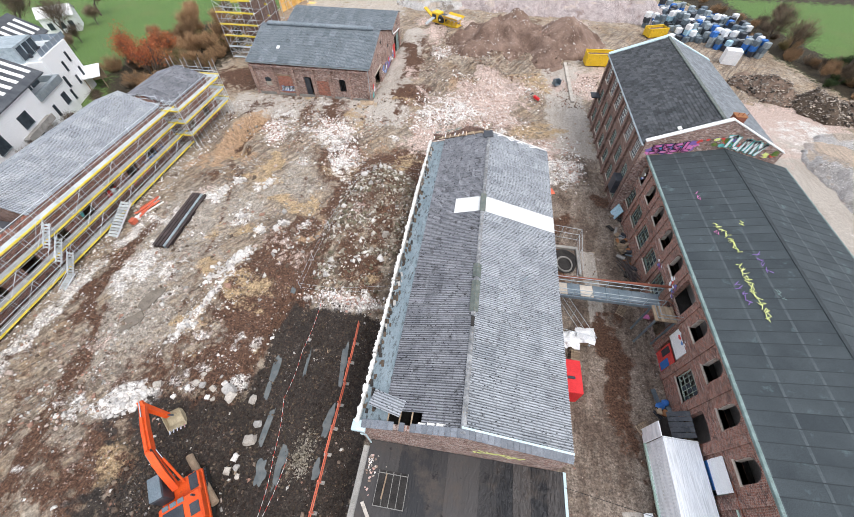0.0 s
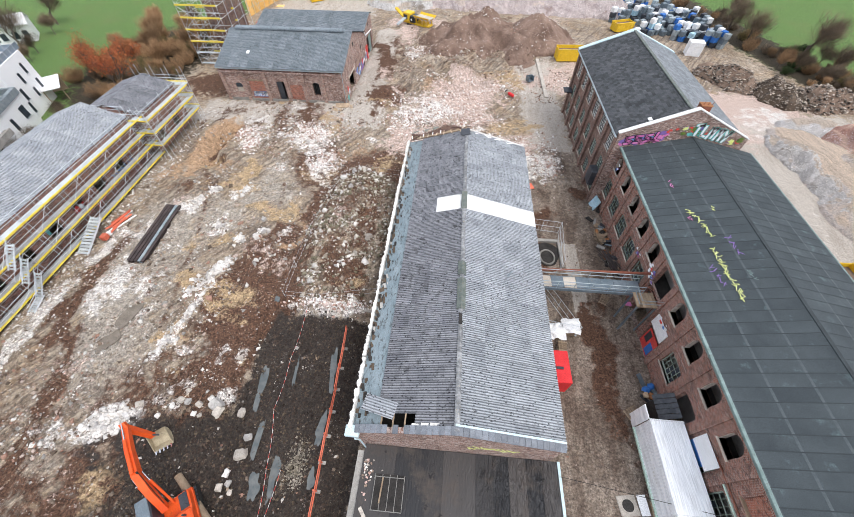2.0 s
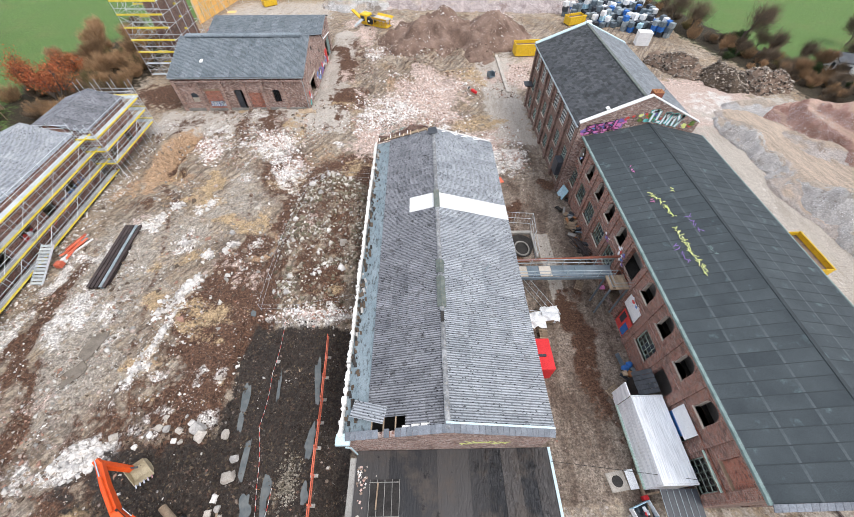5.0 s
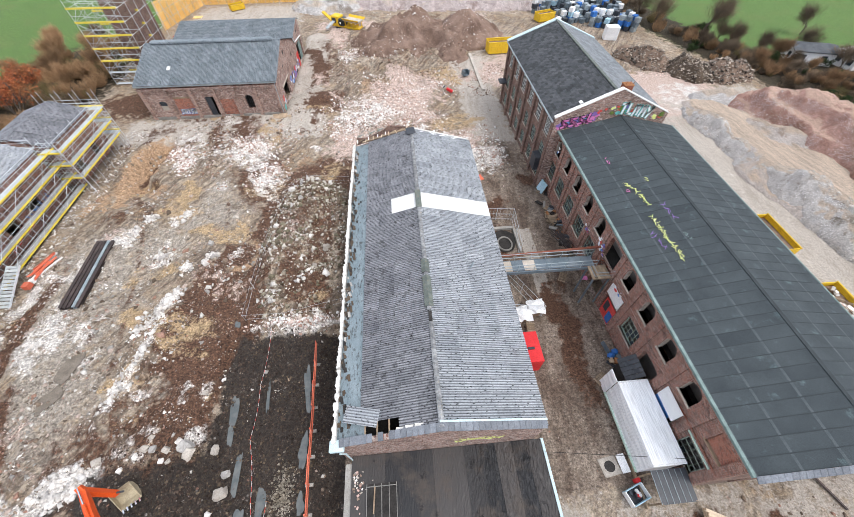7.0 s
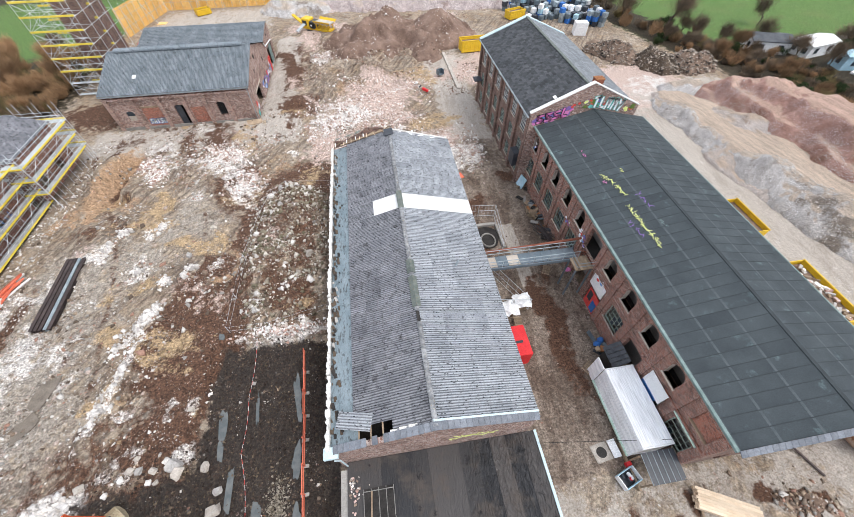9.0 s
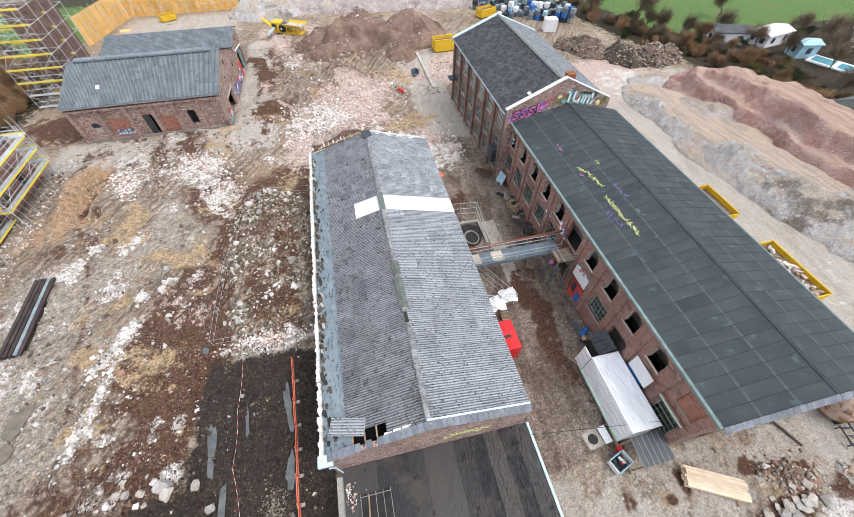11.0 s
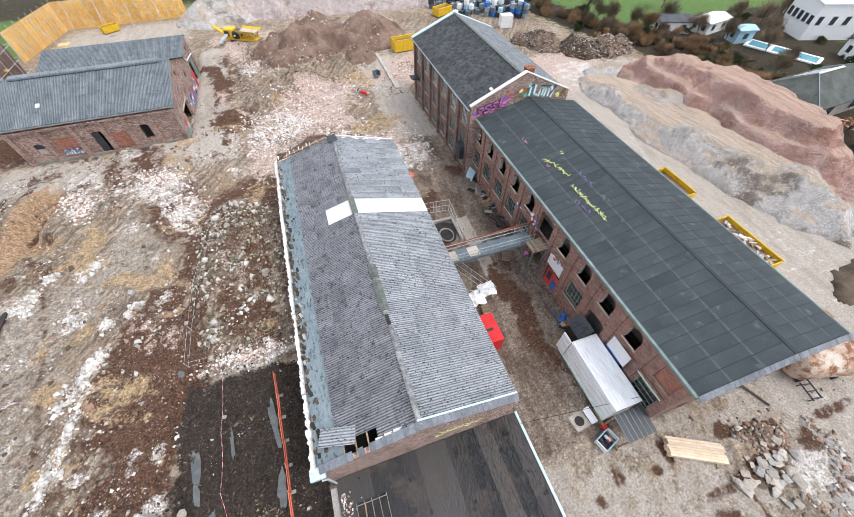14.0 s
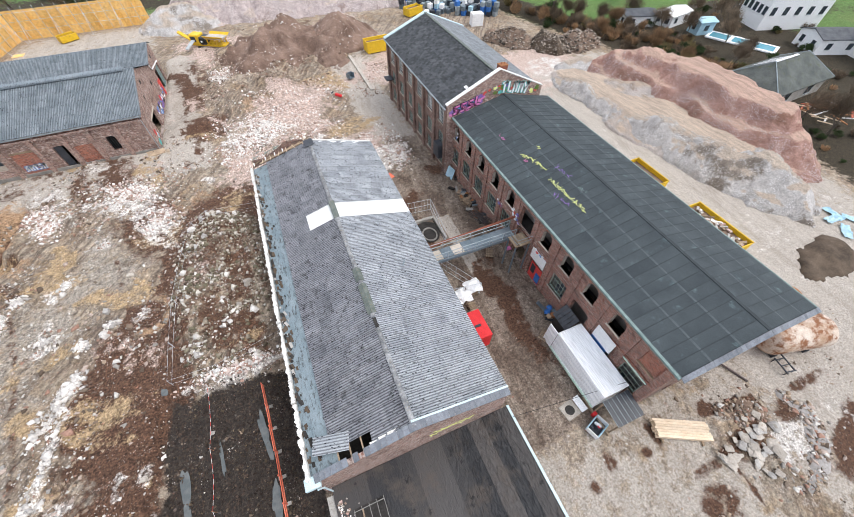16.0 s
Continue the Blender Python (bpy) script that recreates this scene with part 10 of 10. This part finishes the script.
part("wall", boxed(-7.0, -4.0, -0.3, 7.0, 4.0, 2.5, GM), "grey_concrete", gh)
hip = {"a": (-7.5, -4.5, 2.4), "b": (7.5, -4.5, 2.4), "c": (7.5, 4.5, 2.4), "d": (-7.5, 4.5, 2.4), "e": (-4.2, 0, 5.2), "f": (4.6, 0, 5.2)}
for face_keys in ("abfe", "cdef", "dae", "bcf"):
    part("roof", polyd([GM @ Vector(hip[q]) for q in face_keys], (0, 0, 0.16)), "roof_moss", gh, "mossy grey-green hipped roof")
for p, q in (("a", "e"), ("b", "f"), ("d", "e"), ("c", "f")):
    part("hip_strip", tubed(GM @ (Vector(hip[p]) + Vector((0, 0, 0.16))), GM @ (Vector(hip[q]) + Vector((0, 0, 0.16))), 0.07, 6), "zinc", gh)
part("ridge_strip", polyd([GM @ Vector(p) for p in ((-4.2, -0.2, 5.34), (1.6, -0.2, 5.34), (1.6, 0.2, 5.34), (-4.2, 0.2, 5.34))], (0, 0, 0.08)), "white_plain", gh)
for q in range(4):
    pts = [Vector((-3.6 + 1.4 * q + d, 4.5, 2.4)).lerp(Vector((-3.6 + 1.4 * q + d, 0, 5.2)), w) + Vector((0, 0, 0.17)) for d, w in ((0, 0.35), (0.5, 0.35), (0.5, 0.9), (0, 0.9))]
    part("roof_light", polyd([GM @ p for p in pts], (0, 0, 0.08)), "white_plain", gh)
window_in(gh, GM @ Matrix.Translation((-3, -4.0, 1.3)), 1.4, 1.2)
window_in(gh, GM @ Matrix.Translation((3, -4.0, 1.3)), 1.4, 1.2)
shed_house("white_villa", "white two-storey villa with dark windows", 109, 54, 124, 62, 7.0, 0.4, "plaster", "plaster", windows=5, turn=-18)
shed_house("white_annexe", "low white house with a grey roof", 107.5, 40.5, 116.5, 47, 3.0, 0.9, "plaster", "tile_grey", turn=-22)
shed_house("white_villa", "white house beyond the gardens", 112, 30, 124, 38, 6.0, 2.0, "plaster", "tile_grey", windows=3, turn=-20)
shed_house("grey_house", "grey house far behind the hedges", 120, 60, 132, 70, 6.0, 2.4, "plaster", "tile_grey", windows=3, turn=-10)
pool = thing("swimming_pool", (98.5, 53, 0), "garden pool with pale blue water and white edges", "pool")
pmx = pose(98.5, 52.8, 0.1, 0, 0, -66)
part("surround", boxed(-7.0, -2.4, 0, 7.0, 2.4, 0.25, pmx), "plaster", pool)
for x0, x1 in ((-6.4, -2.6), (-1.8, 2.0), (2.6, 6.4)):
    part("water", boxed(x0, -1.6, 0.25, x1, 1.6, 0.27, pmx), "pool", pool)
shk = thing("timber_shack", (84, 24, 0), "clutter of orange timber and tarps behind the house", "shack")
r = random.Random(91)
for k in range(26):
    part("board", boxed(-r.uniform(0.5, 1.6), -0.12, 0, r.uniform(0.5, 1.6), 0.12, 0.1, pose(82.5 + r.uniform(-4, 5), 25.5 + r.uniform(-3, 3), r.uniform(0.1, 1.2), 0, r.uniform(-20, 20), r.uniform(0, 180))), r.choice(("rust", "new_timber", "white_plain", "rust", "red_plastic")), shk)


# ---- trees and bushes ----
def leaf_cloud(name, material, lumps, count, size, seed, sliver=1.0, upright=0.0):
    """Many small leaves or twig slivers in uneven clumps; lumps are (x, y, z, radius)."""
    r = np.random.RandomState(seed)
    L = np.array(lumps)
    k = r.choice(len(L), count, p=L[:, 3] ** 2 / (L[:, 3] ** 2).sum())
    d = r.randn(count, 3)
    d /= np.linalg.norm(d, axis=1)[:, None]
    c = L[k, :3] + d * (L[k, 3] * (0.35 + 0.7 * r.rand(count) ** 0.6))[:, None]
    out = c - np.array((0.0, 0.0, 0.25 * L[:, 2].max()))
    a = r.randn(count, 3) + upright * out / np.linalg.norm(out, axis=1)[:, None]
    a /= np.linalg.norm(a, axis=1)[:, None]
    b = np.cross(a, r.randn(count, 3))
    b /= np.linalg.norm(b, axis=1)[:, None]
    s = size * (0.5 + r.rand(count))[:, None]
    v = np.stack([c - a * s * sliver - b * s * 0.12, c + b * s * (0.5 if sliver == 1.0 else 0.07), c + a * s * sliver, c - b * s * (0.5 if sliver == 1.0 else 0.07)], 1).reshape(-1, 3)
    f = np.arange(count * 4).reshape(-1, 4)
    me = bpy.data.meshes.new(name)
    me.from_pydata(v.tolist(), [], f.tolist())
    me.materials.append(M[material])
    return me


def branches(seed, height, spread, depth=5):
    """Trunk and limbs of a bare tree, each limb a tapered tube; returns the mesh and the tips."""
    r = random.Random(seed)
    bm = bmesh.new()
    tips = []

    def grow(p, d, length, rad, level):
        q = p + d * length
        tube(bm, p, q, rad, 6 if level < 2 else 4, rad * 0.68)
        if level >= depth:
            tips.append(q)
            return
        for _ in range(3 if level < 2 else r.choice((2, 2, 3))):
            n = (d + Vector((r.uniform(-1, 1), r.uniform(-1, 1), r.uniform(-0.25, 0.7))) * spread).normalized()
            grow(q - d * length * r.uniform(0, 0.3), n, length * r.uniform(0.6, 0.82), rad * 0.62, level + 1)

    grow(Vector((0, 0, -0.2)), Vector((r.uniform(-0.1, 0.1), r.uniform(-0.1, 0.1), 1)).normalized(), height * 0.28, height * 0.022, 0)
    me = bpy.data.meshes.new("trunk")
    bm.to_mesh(me)
    bm.free()
    me.materials.append(M["bark"])
    return me, tips


def tree_kind(name, label, seed, height, spread, leaf, count, size, sliver):
    t = thing(name, (0, 0, 0), label, "tree", label.split(" with ")[0] + "s")
    me, tips = branches(seed, height, spread)
    tips = tips + [p * 0.8 for p in tips[::2]]
    place("trunk", me, None, t)
    place("crown", leaf_cloud("crown", leaf, [(*p, height * 0.15) for p in tips], count, size, seed, sliver, 0.0 if sliver == 1.0 else 2.4), None, t)
    return t


def broom(name, material, height, count, seed, thick=0.02):
    """Fine twigs along many upright stems that fan out from one foot."""
    r = np.random.RandomState(seed)
    n = 46
    ang, lean = r.rand(n) * 2 * math.pi, 0.75 * np.sqrt(r.rand(n))
    tip = np.stack([np.cos(ang) * lean, np.sin(ang) * lean, 0.55 + 0.45 * r.rand(n) - 0.25 * lean], 1) * height
    foot = tip * np.array((0.35, 0.35, 0.0))
    k = r.randint(0, n, count)
    t = (0.12 + 0.88 * r.rand(count) ** 0.7)[:, None]
    c = foot[k] + (tip[k] - foot[k]) * t + r.randn(count, 3) * 0.06 * height * t
    d = tip[k] - foot[k]
    a = d / np.linalg.norm(d, axis=1)[:, None] + 0.42 * r.randn(count, 3)
    a /= np.linalg.norm(a, axis=1)[:, None]
    b = np.cross(a, r.randn(count, 3))
    b /= np.linalg.norm(b, axis=1)[:, None]
    s = height * (0.05 + 0.09 * r.rand(count))[:, None]
    v = np.stack([c - a * s - b * thick, c - a * s + b * thick, c + a * s], 1).reshape(-1, 3)
    me = bpy.data.meshes.new(name)
    me.from_pydata(v.tolist(), [], np.arange(count * 3).reshape(-1, 3).tolist())
    me.materials.append(M[material])
    return me, foot, tip


def bush_kind(name, label, seed, height, leaf, count, size=0.0):
    """A thicket of thin stems; with a leaf size it carries leaf clumps, else bare twigs."""
    b = thing(name, (0, 0, 0), label, "bush", label.split(" with ")[0] + "s")
    crown, foot, tip = broom("crown", leaf, height, count, seed)
    if size:
        crown = leaf_cloud("crown", leaf, [(*p * 0.8, height * 0.22) for p in tip[::3]], count, size, seed)
    bm = bmesh.new()
    for p, q in zip(foot[::2], tip[::2]):
        tube(bm, p * 0.6 - np.array((0, 0, 0.1)), q * 0.85, 0.012 * height, 4, 0.008)
    me = bpy.data.meshes.new("stems")
    bm.to_mesh(me)
    bm.free()
    me.materials.append(M["bark"])
    place("stem", me, None, b)
    place("crown", crown, None, b)
    return b


KINDS = {
    "brown_tree": [tree_kind("brown_tree", "tall leafless brown tree with fine twigs", s, h, 0.62, "twig_brown", 3000, 0.24, 4.2) for s, h in ((31, 8.5), (32, 7.0))],
    "grey_tree": [tree_kind("grey_tree", "tall leafless grey-brown tree with fine twigs", s, h, 0.62, "twig_dark", 2600, 0.24, 4.4) for s, h in ((33, 9.0), (34, 7.5))],
    "red_tree": [tree_kind("rusty_tree", "rust-red autumn tree with dry leaves", s, h, 0.8, "leaf_red", 1500, 0.10, 1.0) for s, h in ((35, 7.2), (36, 6.0))],
    "bare": [tree_kind("bare_tree", "bare winter tree with grey twigs", s, h, 0.75, "twig_dark", 1300, 0.30, 4.0) for s, h in ((1, 9.0), (2, 11.0), (3, 7.5))],
    "brown": [bush_kind("brown_bush", "brown leafless thicket with fine twigs", q, h, "twig_brown", 4200) for q, h in ((11, 4.6), (12, 3.6))],
    "dusky": [bush_kind("dark_thicket", "dark leafless thicket with fine twigs", q, h, "twig_dark", 4200) for q, h in ((21, 4.2), (22, 3.2))],
    "olive": [bush_kind("olive_bush", "olive-brown shrub with fine twigs", 13, 4.0, "leaf_olive", 4000)],
    "green": [bush_kind("evergreen_bush", "dark evergreen shrub with dense leaves", 15, 3.4, "leaf_green", 3000, 0.14)],
}
r = random.Random(6)
used = set()


def plant(kind, x, y, scale=1.0):
    fresh = [k for k in KINDS[kind] if k.name not in used]
    src = fresh[0] if fresh else r.choice(KINDS[kind])
    m = pose(x, y, ground_z(x, y) - 0.05, 0, 0, r.uniform(0, 360)) @ Matrix.Scale(scale, 4)
    if src.name not in used:
        used.add(src.name)
        src.matrix_basis = m
        return src
    return copy_thing(src, m)


BELT = ((50, 128), (58, 100), (64.5, 80), (70, 70), (74, 61), (75, 51), (75, 41), (74, 30))
for k in range(150):
    i = r.randrange(len(BELT) - 1)
    s = r.random()
    x = BELT[i][0] + (BELT[i + 1][0] - BELT[i][0]) * s + r.uniform(-2.0, 8.5)
    y = BELT[i][1] + (BELT[i + 1][1] - BELT[i][1]) * s + r.uniform(-1.5, 7.5)
    if not (86 < x < 108 and 43 < y < 66) and not (76.5 < x < 94 and 27 < y < 41):
        plant(r.choice(("dusky", "dusky", "grey_tree", "green", "brown", "olive", "brown_tree", "brown")), x, y, r.uniform(0.5, 0.95))
for k in range(90):
    x, y = r.uniform(66, 92), r.uniform(56, 82)
    if 134 < x + y < 147:
        plant(r.choice(("dusky", "brown", "grey_tree", "brown", "brown_tree")), x, y, r.uniform(0.35, 0.75))
for k in range(190):
    x, y = r.uniform(72, 116), r.uniform(10, 76)
    if not (90 < x < 106 and 43 < y < 64) and not (75.5 < x < 94 and 27 < y < 41):
        plant(r.choice(("dusky", "dusky", "green", "brown", "olive")), x, y, r.uniform(0.25, 0.5))
for k in range(110):
    x, y = r.uniform(71, 90), r.uniform(38, 64)
    if not (76.5 < x < 94 and y < 41.5) and not (88 < x and 43 < y):
        plant(r.choice(("dusky", "brown", "dusky", "olive")), x, y, r.uniform(0.45, 0.8))
for x, y, s in ((63, 92, 0.9), (70, 84, 1.0), (66, 108, 0.8), (80, 92, 0.7), (91, 61, 1.0), (88, 66, 0.9), (95, 54, 0.9), (86, 45, 0.7), (78, 26, 0.7), (79, 22, 0.7), (92, 47, 0.8), (104, 64, 0.9), (76, 74, 0.9), (72, 78, 0.8), (60, 96, 0.9), (112, 66, 1.0), (90, 26, 0.8), (100, 58, 1.0), (104, 70, 0.9), (94, 84, 0.7), (86, 74, 0.8)):
    plant("bare", x, y, s)
for k in range(48):
    x, y = r.uniform(78, 122), r.uniform(14, 72)
    if not (92 < x < 105 and 44 < y < 63) and not (75 < x < 94 and 27 < y < 41):
        plant(r.choice(("green", "dusky", "green", "dusky", "olive")), x, y, r.uniform(0.4, 0.9))
for k in range(60):
    x, y = -62 + r.gauss(0, 4.5), 72 + r.gauss(0, 9)
    if -54 < x and y > 68:
        x = -57 - r.random() * 3
    plant(r.choice(("brown", "brown", "olive", "brown", "dusky")), min(x, -55.5), y, r.uniform(0.8, 1.5))
for x, y, s in ((-66.5, 64.0, 1.3), (-70.0, 66.0, 1.2), (-62.8, 60.6, 1.2), (-60.2, 58.6, 1.0), (-65.0, 68.5, 1.1)):
    plant("red_tree", x, y, s)
for x, y, s in ((-64, 76, 1.2), (-60, 72, 1.0), (-58, 66, 0.8), (-67, 82, 1.3), (-61, 84, 1.2), (-57.5, 78, 1.0), (-70, 88, 1.2), (-72, 76, 0.9), (-56.8, 61.5, 0.6)):
    plant("brown_tree", x, y, s)
for x, y, s in ((-68, 72, 1.0), (-63, 90, 1.2), (-90, 74, 0.9), (-94, 84, 1.0), (-63.6, 38.5, 0.55), (-62.6, 31.0, 0.6), (-65.4, 50.0, 0.55), (-88, 70, 0.8)):
    plant("grey_tree", x, y, s)
for k in range(16):
    plant(r.choice(("green", "dusky")), -61.5 + r.uniform(-1.2, 3.0), r.uniform(20, 44), r.uniform(0.3, 0.6))
for x, y, s in ((-63.0, 42, 0.5), (-61.0, 33, 0.7), (-66.2, 51, 0.5), (-95, 76, 0.9), (-98, 90, 0.9), (-61, 38, 0.6), (-106, 77, 1.0), (-63, 28, 0.7)):
    plant("bare", x, y, s)
for k in range(26):
    plant(r.choice(("green", "brown", "bare")), r.uniform(-60, 50), r.uniform(132, 150), r.uniform(0.8, 1.4))
